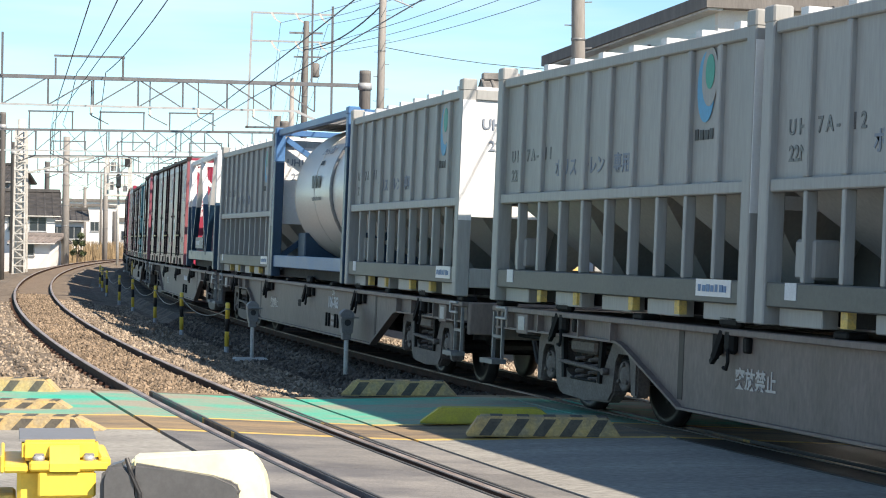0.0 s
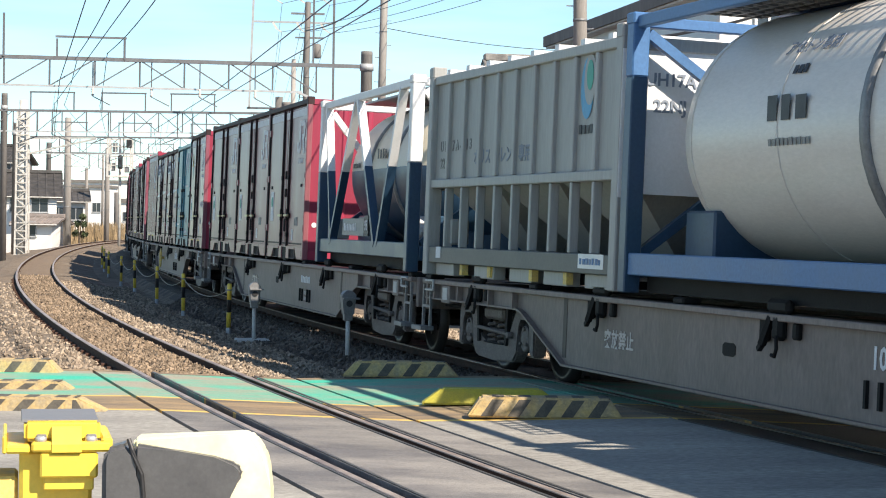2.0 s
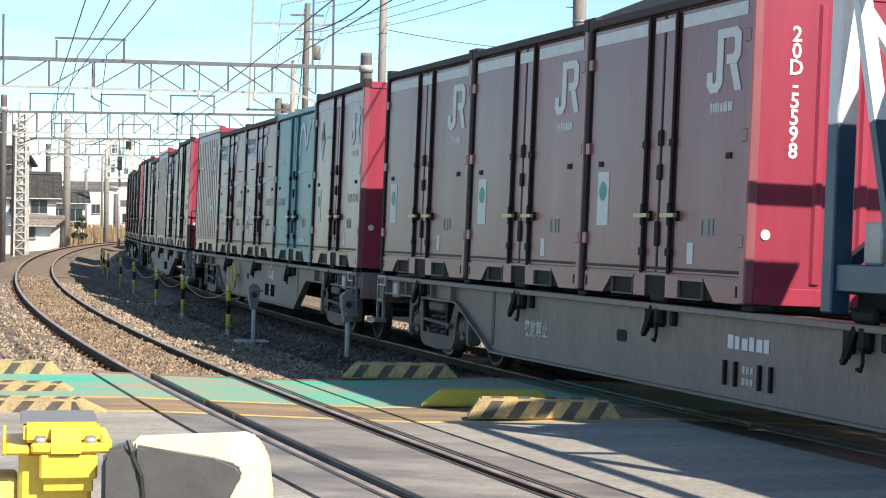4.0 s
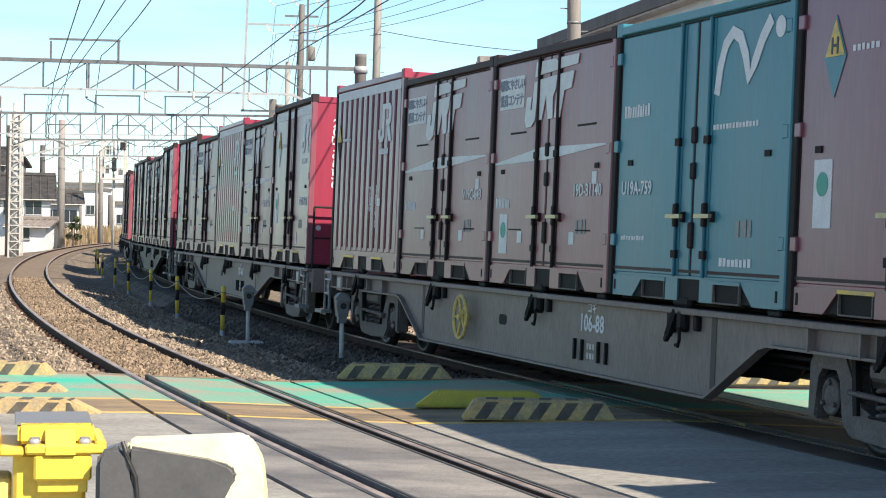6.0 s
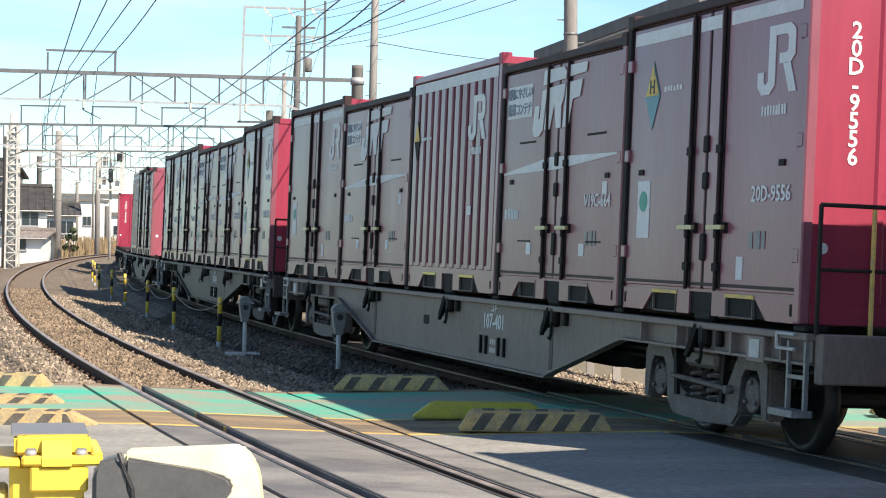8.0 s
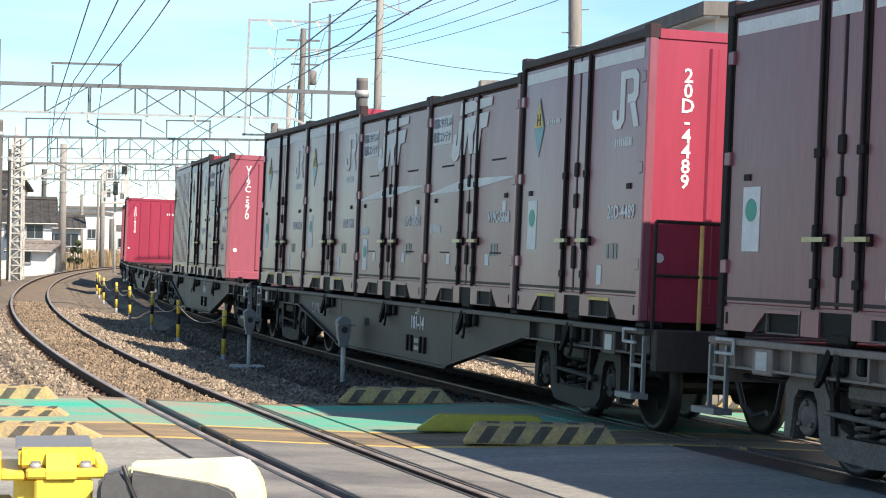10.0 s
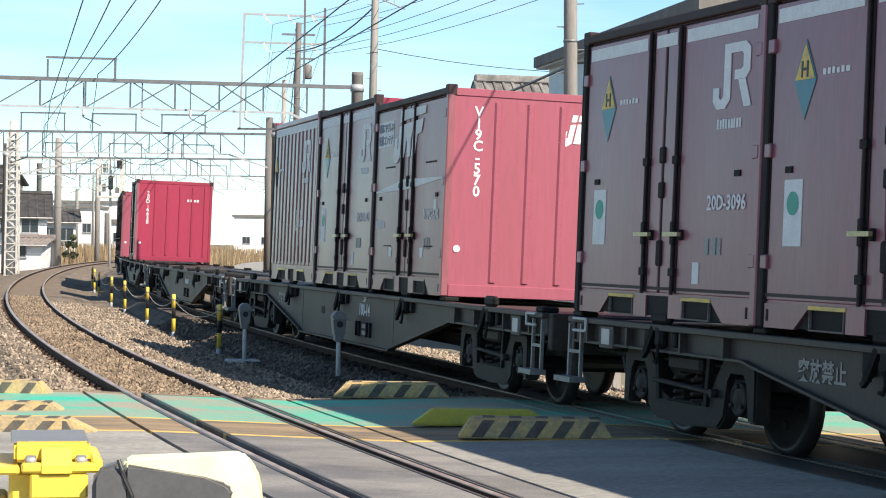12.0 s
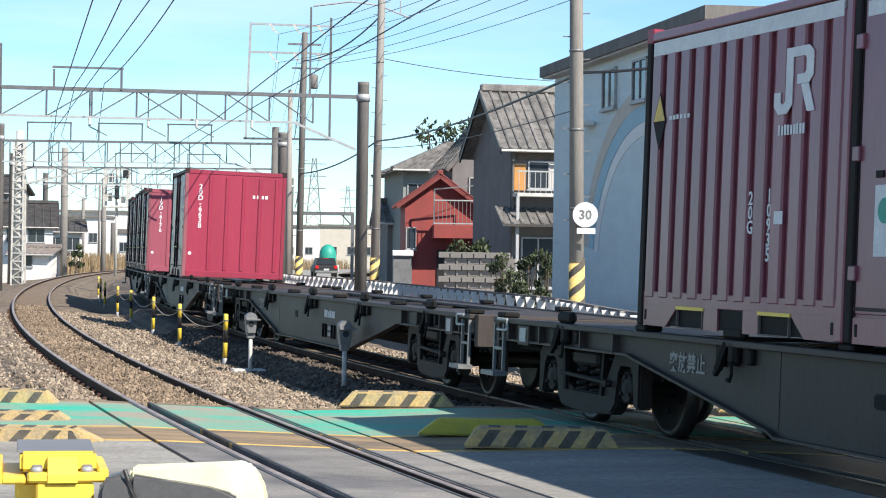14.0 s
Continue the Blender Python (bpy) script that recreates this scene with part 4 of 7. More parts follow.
    # emblem on the wall: blue crescent round a green dot
    part("emblem_blue", lathe([(0, 0.17), (0.004, 0.17)], "y", 24), M["bright_blue"], ob, "blue crescent emblem", m=Matrix.Translation((-h + 1.0, w + 0.016, 1.92)) @ Matrix.Diagonal((1, 1, 1.75, 1)))
    part("emblem_gap", lathe([(0, 0.15), (0.004, 0.15)], "y", 24), M["grey"], ob, m=Matrix.Translation((-h + 0.93, w + 0.020, 2.00)) @ Matrix.Diagonal((1, 1, 1.65, 1)))
    part("emblem_green", lathe([(0, 0.085), (0.004, 0.085)], "y", 20), M["far_green"], ob, m=Matrix.Translation((-h + 0.92, w + 0.025, 2.04)) @ Matrix.Diagonal((1, 1, 1.7, 1)))
    ink_bars("emblem_writing", ob, on_side(-h + 1.0, w + 0.016, 1.53), 0.38, 0.14, 4, M["black"])
    for x, tx in ((1.12, "ポリス"), (0.42, "チレン"), (-0.28, "専用")):
        writing(tx, 0.19, M["slate"], ob, on_side(x, w + 0.014, 1.34), "wall_writing", 1.05)
    return ob


def tank_frame(ob, L, Hh, w, braces, lo, hi, split):
    h = L / 2
    for sx in (-1, 1):
        for sy in (-1, 1):
            x = sx * (h - 0.08)
            part("corner_post", boxes((x - 0.08, x + 0.08, sy * w - 0.08, sy * w + 0.08, 0, split), bevel=0.012), lo, ob)
            part("upper_post", boxes((x - 0.08, x + 0.08, sy * w - 0.08, sy * w + 0.08, split, Hh), bevel=0.012), hi, ob)
            part("corner_fitting", boxes((x - 0.09, x + 0.09, sy * w - 0.09, sy * w + 0.09, Hh - 0.08, Hh + 0.03), bevel=0.015), hi, ob)
    for sy in (-1, 1):
        y = sy * w
        part("bottom_rail", boxes((-h + 0.16, h - 0.16, y - 0.06, y + 0.05, 0.16, 0.36), bevel=0.01), lo, ob)
        part("top_rail", boxes((-h + 0.16, h - 0.16, y - 0.045, y + 0.045, Hh - 0.11, Hh), bevel=0.01), hi, ob)
    for sx in (-1, 1):
        x = sx * (h - 0.06)
        part("end_rail", boxes((x - 0.06, x + 0.06, -w + 0.08, w - 0.08, 0.14, 0.32), bevel=0.01), lo, ob)
        part("end_rail", boxes((x - 0.05, x + 0.05, -w + 0.08, w - 0.08, Hh - 0.1, Hh), bevel=0.01), hi, ob)
        for sy in (-1, 1):
            part("end_brace", bars(((x, sy * (w - 0.1), Hh - 0.15), (x, sy * 0.2, split - 0.2), 0.09)), hi, ob)
            part("end_brace", bars(((x, sy * (w - 0.1), 0.35), (x, sy * 0.35, 0.95), 0.09)), lo, ob)


def blue_tank():
    ob = thing("tank_container", None, "steel tank container in a blue twenty-foot frame", "tank container", "containers on the train")
    tank_frame(ob, 6.058, 2.5, 1.22, 0, M["navy"], M["blue"], 1.95)
    for o in ob.children:
        if o.name.startswith("bottom_rail"):
            o.data.materials[0] = M["blue"]
    R, z = 1.10, 1.40
    # added near-black slab stands for the shade under the tank
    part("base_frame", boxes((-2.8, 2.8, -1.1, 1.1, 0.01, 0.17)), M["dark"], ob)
    prof = [(-2.72, 0.05), (-2.66, 0.45), (-2.52, 0.78), (-2.32, 1.0), (-2.1, 1.09), (-1.95, R), (1.95, R), (2.1, 1.09), (2.32, 1.0), (2.52, 0.78), (2.66, 0.45), (2.72, 0.05)]
    part("tank", lathe(prof, "x", 44, (0, 0, z)), M["tank"], ob)
    part("band", lathe([(-1.12, R + 0.004), (-1.12, R + 0.035), (-1.02, R + 0.035), (-1.02, R + 0.004)], "x", 44, (0, 0, z)), M["galv"], ob, "dark steel band")
    for x in (-1.98, 0.35, 1.98):
        part("weld_band", lathe([(x - 0.012, R), (x - 0.012, R + 0.006), (x + 0.012, R + 0.006), (x + 0.012, R)], "x", 44, (0, 0, z)), M["tank"], ob)
    part("saddle", boxes((-2.35, -1.75, -0.95, 0.95, 0.25, 0.75), bevel=0.02), M["navy"], ob)
    part("saddle", boxes((1.75, 2.35, -0.95, 0.95, 0.25, 0.75), bevel=0.02), M["navy"], ob)
    bm = bmesh.new()
    for i in range(26):
        x = -2.3 + i * 0.18
        box(bm, x, x + 0.025, 0.35, 0.95, 2.47, 2.50)
    for i in range(5):
        box(bm, -2.3, 2.25, 0.35 + i * 0.145, 0.37 + i * 0.145, 2.47, 2.50)
    part("walkway", bm, M["galv"], ob, "steel grating walkway")
    part("manhole", lathe([(2.45, 0.34), (2.66, 0.34), (2.70, 0.28), (2.74, 0.1)], "z", 20, (-0.6, 0, 0)), M["galv"], ob)
    part("awning", boxes((0.2, 2.3, -0.25, 1.0, 2.51, 2.53)), M["blue"], ob, "blue cover sheet over the tank's top")
    ink_bars("brand_writing", ob, on_side(0.15, R + 0.008, z + 0.15), 0.72, 0.30, 3, M["black"])
    a = 0.66 / R
    writing("アセトン専用", 0.15, M["slate"], ob, Matrix(((-1, 0, 0, 0.12), (0, -math.sin(a), math.cos(a), math.cos(a) * (R + 0.016)), (0, math.cos(a), math.sin(a), z + math.sin(a) * (R + 0.016)), (0, 0, 0, 1))), "tank_writing")
    for i, (dz, wd, nn, hh) in enumerate(((0.46, 0.26, 3, 0.13), (-0.12, 0.72, 10, 0.09))):
        a = dz / R
        ink_bars("tank_writing", ob, Matrix(((-1, 0, 0, 0.12), (0, -math.sin(a), math.cos(a), math.cos(a) * (R + 0.012)), (0, math.cos(a), math.sin(a), z + math.sin(a) * (R + 0.012)), (0, 0, 0, 1))), wd, hh, nn, M["black"] if dz > 0 else M["galv"])
    return ob


def navy_tank():
    ob = thing("tank_container", None, "cream and navy tank container in a braced white and navy frame", "tank container", "containers on the train")
    L, Hh, w, split = 6.058, 2.42, 1.2, 1.36
    tank_frame(ob, L, Hh, w, 1, M["navy"], M["white_panel"], split)
    R, z = 1.00, 1.32
    # added near-black slab keeps the space below the rails in shade
    part("base_frame", boxes((-L / 2 + 0.2, L / 2 - 0.2, -w + 0.12, w - 0.12, 0.01, 0.17)), M["dark"], ob)
    prof = [(-2.45, 0.05), (-2.38, 0.5), (-2.2, 0.82), (-1.95, 0.98), (-1.8, R), (1.8, R), (1.95, 0.98), (2.2, 0.82), (2.38, 0.5), (2.45, 0.05)]
    bm = lathe(prof, "x", 44, (0, 0, z))
    bmesh.ops.bisect_plane(bm, geom=bm.verts[:] + bm.edges[:] + bm.faces[:], plane_co=(0, 0, split), plane_no=(0, 0, 1), clear_inner=True)
    part("tank_top", bm, M["cream"], ob, "cream upper half of the tank")
    bm = lathe(prof, "x", 44, (0, 0, z))
    bmesh.ops.bisect_plane(bm, geom=bm.verts[:] + bm.edges[:] + bm.faces[:], plane_co=(0, 0, split), plane_no=(0, 0, 1), clear_outer=True)
    part("tank_bottom", bm, M["navy"], ob, "navy lower half of the tank")
    for x in (-0.95, 0.55):
        part("band", lathe([(x - 0.05, R), (x - 0.05, R + 0.03), (x + 0.05, R + 0.03), (x + 0.05, R)], "x", 44, (0, 0, z)), M["galv"], ob)
    h = L / 2
    for sy in (-1, 1):
        y = sy * w
        apex, foot = 0.55, Hh - 0.1
        for x_top, x_bot in ((0.62, 2.15), (0.48, -0.95), (2.75, 2.05), (-2.2, -1.1)):
            xm = x_top + (x_bot - x_top) * (foot - split) / (foot - 0.3)
            part("brace", bars(((x_top, y, foot), (xm, y, split), 0.11, 0.08)), M["white_panel"], ob)
            part("brace", bars(((xm, y, split), (x_bot, y, 0.3), 0.11, 0.08)), M["navy"], ob)
    part("name_board", boxes((-0.35, 1.1, w + 0.03, w + 0.06, 0.42, 0.66)), M["galv"], ob)
    ink_bars("board_writing", ob, on_side(0.55, w + 0.064, 0.54), 0.85, 0.15, 8, M["white"])
    part("placard", boxes((-0.62, -0.38, w + 0.03, w + 0.06, 0.42, 0.70)), M["black"], ob)
    writing("93", 0.2, M["white"], ob, on_side(-0.5, w + 0.064, 0.56), "placard_number")
    part("walkway", boxes((-2.4, 2.4, -0.25, 0.75, 2.38, 2.41)), M["galv"], ob)
    for x in (-2.2, -1.4, -0.6):
        part("valve", lathe([(2.2, 0.12), (2.5, 0.12), (2.54, 0.06)], "z", 12, (x, 0.2, 0)), M["galv"], ob)
    for i, x in enumerate((-2.4, -2.15, -1.95)):
        part("outlet_valve", lathe([(0, 0.05), (0.1, 0.11), (0.22, 0.11), (0.3, 0.05)], "y", 12, (x, 0.75, 0.5 + 0.1 * (i % 2))), M["pale_steel"], ob)
    part("saddle", boxes((-2.2, -1.3, -0.8, 0.8, 0.2, 0.72), bevel=0.02), M["navy"], ob)
    part("saddle", boxes((1.3, 2.2, -0.8, 0.8, 0.2, 0.72), bevel=0.02), M["navy"], ob)
    part("valve_box", boxes((2.35, 2.6, w - 0.3, w - 0.02, 0.36, 0.66), bevel=0.015), M["pale"], ob)
    ink_bars("tank_writing", ob, on_side(-0.2, R + 0.004, z + 0.25), 0.62, 0.2, 4, M["black"])
    ink_bars("tank_writing", ob, on_side(1.5, R + 0.004, z + 0.12), 0.5, 0.1, 6, M["black"])
    return ob


def bogie(parent, x, cast):
    b = part("bogie", boxes((x - 0.30, x + 0.30, -0.80, 0.80, 0.42, 0.74), bevel=0.03), M["dark"], parent, "sooty cast-steel bogie")
    half = [(0.0, 0.34), (0.30, 0.34), (0.44, 0.38), (0.55, 0.50), (0.62, 0.66), (0.70, 0.77), (0.80, 0.81), (1.10, 0.81), (1.20, 0.77), (1.27, 0.68), (1.28, 0.26), (1.15, 0.26), (1.14, 0.58), (1.07, 0.66), (0.83, 0.66), (0.76, 0.58), (0.74, 0.27), (0.62, 0.17), (0.0, 0.15)]
    prof = half + [(-a, z) for a, z in half[-2:0:-1]]
    for sy in (-1, 1):
        fr = prism([(x + px, pz) for px, pz in prof], sy * 0.97 - 0.075, sy * 0.97 + 0.075)
        bmesh.ops.bevel(fr, geom=fr.edges[:], offset=0.02, segments=2, affect="EDGES", clamp_overlap=True)
        part("side_frame", fr, cast, b)
        for dx in (-0.95, 0.95):
            part("axle_box", boxes((x + dx - 0.17, x + dx + 0.17, sy * 0.95 - 0.08, sy * 0.95 + 0.05, 0.29, 0.62), bevel=0.03), M["dark"], b)
            ring = [(0.05, 0.14), (0.075, 0.14), (0.085, 0.11), (0.07, 0.10), (0.095, 0.06), (0.10, 0.015)]
            part("axle_cap", lathe(ring if sy > 0 else [(-a, r) for a, r in ring[::-1]], "y", 18, (x + dx, sy * 0.95, 0.44)), cast, b, "ribbed round axle cap")
            for q in range(3):
                an = math.radians(90 + q * 120)
                part("cap_bolt", lathe([(0.08, 0.022), (0.105, 0.018)] if sy > 0 else [(-0.105, 0.018), (-0.08, 0.022)], "y", 6, (x + dx + math.cos(an) * 0.105, sy * 0.95, 0.44 + math.sin(an) * 0.105)), cast, b)
        for dx in (-0.17, 0.17):
            pts = [(x + dx + math.cos(q * 0.9) * 0.085, sy * 0.97 + math.sin(q * 0.9) * 0.085, 0.35 + q * 0.0085) for q in range(29)]
            part("coil_spring", tube(pts, 0.017), cast, b)
        part("bolster_end", boxes((x - 0.32, x + 0.32, sy * 0.97 - 0.11, sy * 0.97 + 0.10, 0.60, 0.74), bevel=0.03), cast, b)
        part("spring_plank", boxes((x - 0.33, x + 0.33, sy * 0.97 - 0.10, sy * 0.97 + 0.09, 0.335, 0.36), bevel=0.01), M["dark"], b)
        for dx in (-0.44, 0.48):
            part("brake_lever", bars(((x + dx, sy * 1.05, 0.34), (x + dx * 1.12, sy * 1.05, 0.80), 0.05, 0.06)), M["dark"], b)
        part("brake_rod", bars(((x - 0.62, sy * 1.06, 0.46), (x + 0.60, sy * 1.06, 0.50), 0.045), sides=8), cast, b)
        part("brake_pin", lathe([(-0.05, 0.035), (0.05, 0.035)], "y", 10, (x - 0.60, sy * 1.06, 0.46)), cast, b)
    part("brake_beam", bars(((x - 0.5, -0.8, 0.36), (x - 0.5, 0.8, 0.36), 0.07), ((x + 0.5, -0.8, 0.36), (x + 0.5, 0.8, 0.36), 0.07)), M["dark"], b)
    sets = []
    for dx in (-0.95, 0.95):
        r = 0.43
        bm = bmesh.new()
        for sy in (-1, 1):
            a = sy * 0.50
            one = lathe([(a - 0.012 if sy > 0 else a - 0.10, 0.10), (a - 0.012 if sy > 0 else a - 0.10, r + 0.027 if sy > 0 else r), (a + 0.02 if sy > 0 else a - 0.02, r + 0.027 if sy < 0 else r + 0.02), (a + 0.10 if sy > 0 else a + 0.012, r if sy > 0 else r + 0.027), (a + 0.10 if sy > 0 else a + 0.012, r - 0.06), (a + 0.06 if sy > 0 else a - 0.0, r - 0.08), (a + 0.06 if sy > 0 else a, 0.1)], "y", 28)
            tmp = bpy.data.meshes.new("tmp")
            one.to_mesh(tmp)
            one.free()
            bm.from_mesh(tmp)
            bpy.data.meshes.remove(tmp)
            for q in range(4):
                an = q * math.pi / 2
                cx, cz = math.cos(an) * 0.2, math.sin(an) * 0.2
                box(bm, cx - 0.03, cx + 0.03, sy * 0.565 - 0.02, sy * 0.565 + 0.02, cz - 0.03, cz + 0.03)
        bar(bm, (0, -0.95, 0), (0, 0.95, 0), 0.15, 0.15, 10)
        ws = part("wheelset", bm, M["wheel"], b, "dark wheels on an axle")
        ws.matrix_basis = Matrix.Translation((x + dx, 0, 0.43))
        sets.append(ws)
    return sets


def container_wagon(number, railed, paint, belly, slope, number_x):
    ob = thing("container_wagon", None, "grey steel container flat wagon with fish-belly side sills", "wagon", "wagons of the train")
    half = 9.4
    prof = [(-9.3, 0.99), (-9.3, 0.76), (-slope, 0.76), (-slope + 0.15, 0.73), (-belly - 0.1, 0.31), (-belly, 0.27), (belly, 0.27), (belly + 0.1, 0.31), (slope - 0.15, 0.73), (slope, 0.76), (9.3, 0.76), (9.3, 0.99)]
    for sy in (-1, 1):
        part("side_sill", prism([(a, min(b, 0.93)) for a, b in prof], sy * 1.13 - 0.012, sy * 1.13 + 0.012), paint, ob)
        low = [(a, b) for a, b in prof[1:-1]]
        bm = bmesh.new()
        for (a0, b0), (a1, b1) in zip(low, low[1:]):
            bar(bm, (a0, sy * 1.15, b0), (a1, sy * 1.15, b1), 0.10, 0.022)
        part("lower_flange", bm, paint, ob)
        part("upper_flange", boxes((-9.35, 9.35, sy * 1.15 - 0.09, sy * 1.15 + 0.07, 0.93, 0.985), bevel=0.008), paint, ob)
        rib = part("stiffener", boxes((-0.015, 0.015, sy * 1.15 - 0.05, sy * 1.15 + 0.06, 0.76, 0.93)), paint, ob, m=Matrix.Translation((-8.9, 0, 0)))
        for x in (-8.0, -6.9, -6.1, 6.1, 6.9, 8.0, 8.9):
            again(rib, Matrix.Translation((x, 0, 0)))
        for x in (-belly - 0.06, belly + 0.06):
            # dark strip stands for the shade in the recess beside the belly
            part("web_joint", boxes((x - 0.05, x + 0.05, sy * 1.13 - 0.016, sy * 1.13 + 0.016, 0.34, 0.93)), M["dark_wagon"], ob)
    part("centre_beam", prism([(-9.3, 0.93), (-9.3, 0.62), (-5.6, 0.62), (-3.0, 0.36), (3.0, 0.36), (5.6, 0.62), (9.3, 0.62), (9.3, 0.93)], -0.22, 0.22), M["dark"], ob)
    beam = None
    for x in (-9.2, -7.1, -5.5, -3.6, -1.8, 0, 1.8, 3.6, 5.5, 7.1, 9.2):
        if beam is None:
            beam = part("cross_beam", boxes((-0.12, 0.12, -1.1, 1.1, 0.80, 0.93)), paint, ob, m=Matrix.Translation((x, 0, 0)))
        else:
            again(beam, Matrix.Translation((x, 0, 0)))
    part("deck_plate", boxes((-9.3, -5.6, -1.08, 1.08, 0.935, 0.965), (5.6, 9.3, -1.08, 1.08, 0.935, 0.965), (-5.6, 5.6, 0.6, 1.08, 0.935, 0.965), (-5.6, 5.6, -1.08, -0.6, 0.935, 0.965)), paint, ob)
    # twist locks and their hanging gear
    for i in range(6):
        x = -9.3 + 0.12 + i * 3.672
        for sy in (-1, 1):
            part("twist_lock", boxes((x - 0.11, x + 0.11, sy * 1.12 - 0.1, sy * 1.12 + 0.08, 0.985, 1.042), bevel=0.015), M["dark"], ob)
    for i, x in enumerate((-7.38, -3.69, 0.0, 3.69, 7.38)):
        gear = part("lock_gear", boxes((x - 0.12, x + 0.02, 1.13, 1.22, 0.78, 0.99), bevel=0.03), M["dark"], ob, "greasy hanging lock gear")
        part("lock_block", boxes((x - 0.20, x + 0.16, 1.12, 1.20, 0.987, 1.10), bevel=0.03), M["dark"], gear)
        part("lock_lever", bars(((x + 0.05, 1.20, 0.96), (x + 0.14, 1.23, 0.74), 0.05), ((x + 0.14, 1.23, 0.74), (x + 0.19, 1.23, 0.70), 0.04)), M["dark"], gear)
        part("lock_flap", boxes((x + 0.15, x + 0.29, 1.14, 1.19, 0.76, 0.95), bevel=0.02), M["dark"], gear)
        part("lock_hook", tube([(x - 0.10, 1.23, 0.82), (x - 0.13, 1.24, 0.72), (x - 0.10, 1.24, 0.66), (x - 0.05, 1.24, 0.67)], 0.016, 6), M["dark"], gear)
        part("sill_bracket", boxes((x - 0.36, x - 0.27, 1.13, 1.19, 0.80, 0.93), bevel=0.015), M["dark"], gear)
    # ends: buffer plate, coupler, hoses, steps
    for sx in (-1, 1):
        part("end_beam", boxes((sx * 9.4 - 0.06, sx * 9.4 + 0.06, -1.15, 1.15, 0.62, 0.985), bevel=0.012), paint, ob)
        part("coupler", boxes((sx * 9.68 - 0.28, sx * 9.68 + 0.28, -0.12, 0.12, 0.72, 0.95), (sx * 9.86 - 0.13, sx * 9.86 + 0.13, -0.2, 0.2, 0.68, 0.98), bevel=0.03), M["dark"], ob)
        pts = [(sx * 9.45, 0.42, 0.8), (sx * 9.55, 0.42, 0.6), (sx * 9.66, 0.4, 0.36), (sx * 9.8, 0.36, 0.28), (sx * 9.92, 0.3, 0.32)]
        part("air_hose", tube(pts, 0.027, 7), M["black"], ob)
        for sy in (-1, 1):
            x, y = sx * 9.18, sy * 1.2
            part("step", bars(((x - 0.14, y, 0.92), (x - 0.14, y, 0.40), 0.032), ((x + 0.14, y, 0.92), (x + 0.14, y, 0.40), 0.032), ((x - 0.14, y, 0.66), (x + 0.14, y, 0.66), 0.03), ((x - 0.20, y + sy * 0.05, 0.40), (x + 0.20, y + sy * 0.05, 0.40), 0.16, 0.05)), M["galv"], ob, "grey steel step")
            part("grab_loop", bars(((x + sx * -0.30, y + sy * 0.03, 0.86), (x + sx * -0.30, y + sy * 0.03, 0.97), 0.03), ((x + sx * -0.30, y + sy * 0.03, 0.97), (x + sx * 0.0, y + sy * 0.03, 0.97), 0.03), ((x + sx * -0.30, y + sy * 0.03, 0.86), (x + sx * 0.0, y + sy * 0.03, 0.86), 0.03), sides=6), M["pale_steel"], ob)
            part("plate_box", boxes((sx * 8.45 - 0.16, sx * 8.45 + 0.16, sy * 1.15 - 0.02, sy * 1.15 + 0.06, 0.72, 0.93), bevel=0.01), paint, ob)
            part("card_frame", boxes((sx * 8.45 - 0.09, sx * 8.45 + 0.09, sy * 1.15 + (0.058 if sy > 0 else -0.034), sy * 1.15 + (0.066 if sy > 0 else -0.026), 0.76, 0.90)), M["pale_steel"], ob)
    if railed:
        part("handrail", bars(((-9.36, 1.15, 0.98), (-9.36, 1.15, 1.92), 0.035), ((-9.36, 1.15, 1.92), (-9.36, 0.3, 1.92), 0.035), ((-9.36, 0.3, 1.92), (-9.36, 0.3, 0.98), 0.035), ((-9.36, 1.15, 1.45), (-9.36, 0.3, 1.45), 0.03), sides=8), M["sooty"], ob)
        part("grab_post", bars(((-9.36, 0.72, 0.98), (-9.36, 0.72, 1.90), 0.036), sides=8), M["worn_yellow"], ob, "yellow grab post")
    # brake gear under the floor
    part("air_tank", lathe([(-0.5, 0.1), (-0.46, 0.19), (0.46, 0.19), (0.5, 0.1)], "x", 14, (4.2, 0.55, 0.55)), M["dark"], ob)
    part("brake_cylinder", lathe([(-0.35, 0.1), (-0.3, 0.15), (0.3, 0.15), (0.35, 0.05)], "x", 14, (-4.3, 0.6, 0.58)), M["dark"], ob)
    part("pipe_run", bars(((-9.2, 0.95, 0.68), (9.2, 0.95, 0.68), 0.04), ((-5.5, 0.85, 0.6), (5.5, 0.85, 0.6), 0.035), sides=6), M["dark"], ob)
    if number:
        writing(number, 0.23, M["white"], ob, on_side(number_x, 1.146, 0.735), "wagon_number")
        writing("コキ", 0.12, M["white"], ob, on_side(number_x, 1.146, 0.885), "class_writing")
    else:
        ink_bars("class_writing", ob, on_side(number_x, 1.146, 0.735), 0.8, 0.16, 6, M["white"])
    ink_bars("load_writing", ob, on_side(number_x, 1.146, 0.48), 0.22, 0.18, 3, M["silver"], rows=2)
    for dx in (-0.42, -0.22, 0.22, 0.42):
        part("card_holder", boxes((number_x + dx - 0.018, number_x + dx + 0.018, 1.14, 1.17, 0.38, 0.58)), M["dark"], ob)
    hx = number_x + 2.7
    # dark plate on the web stands for the shade in a hole
    part("sill_hole", prism([(hx - 0.12, 0.62), (hx - 0.08, 0.60), (hx + 0.08, 0.60), (hx + 0.12, 0.62), (hx + 0.12, 0.69), (hx + 0.08, 0.71), (hx - 0.08, 0.71), (hx - 0.12, 0.69)], 1.136, 1.1475), M["dark"], ob)
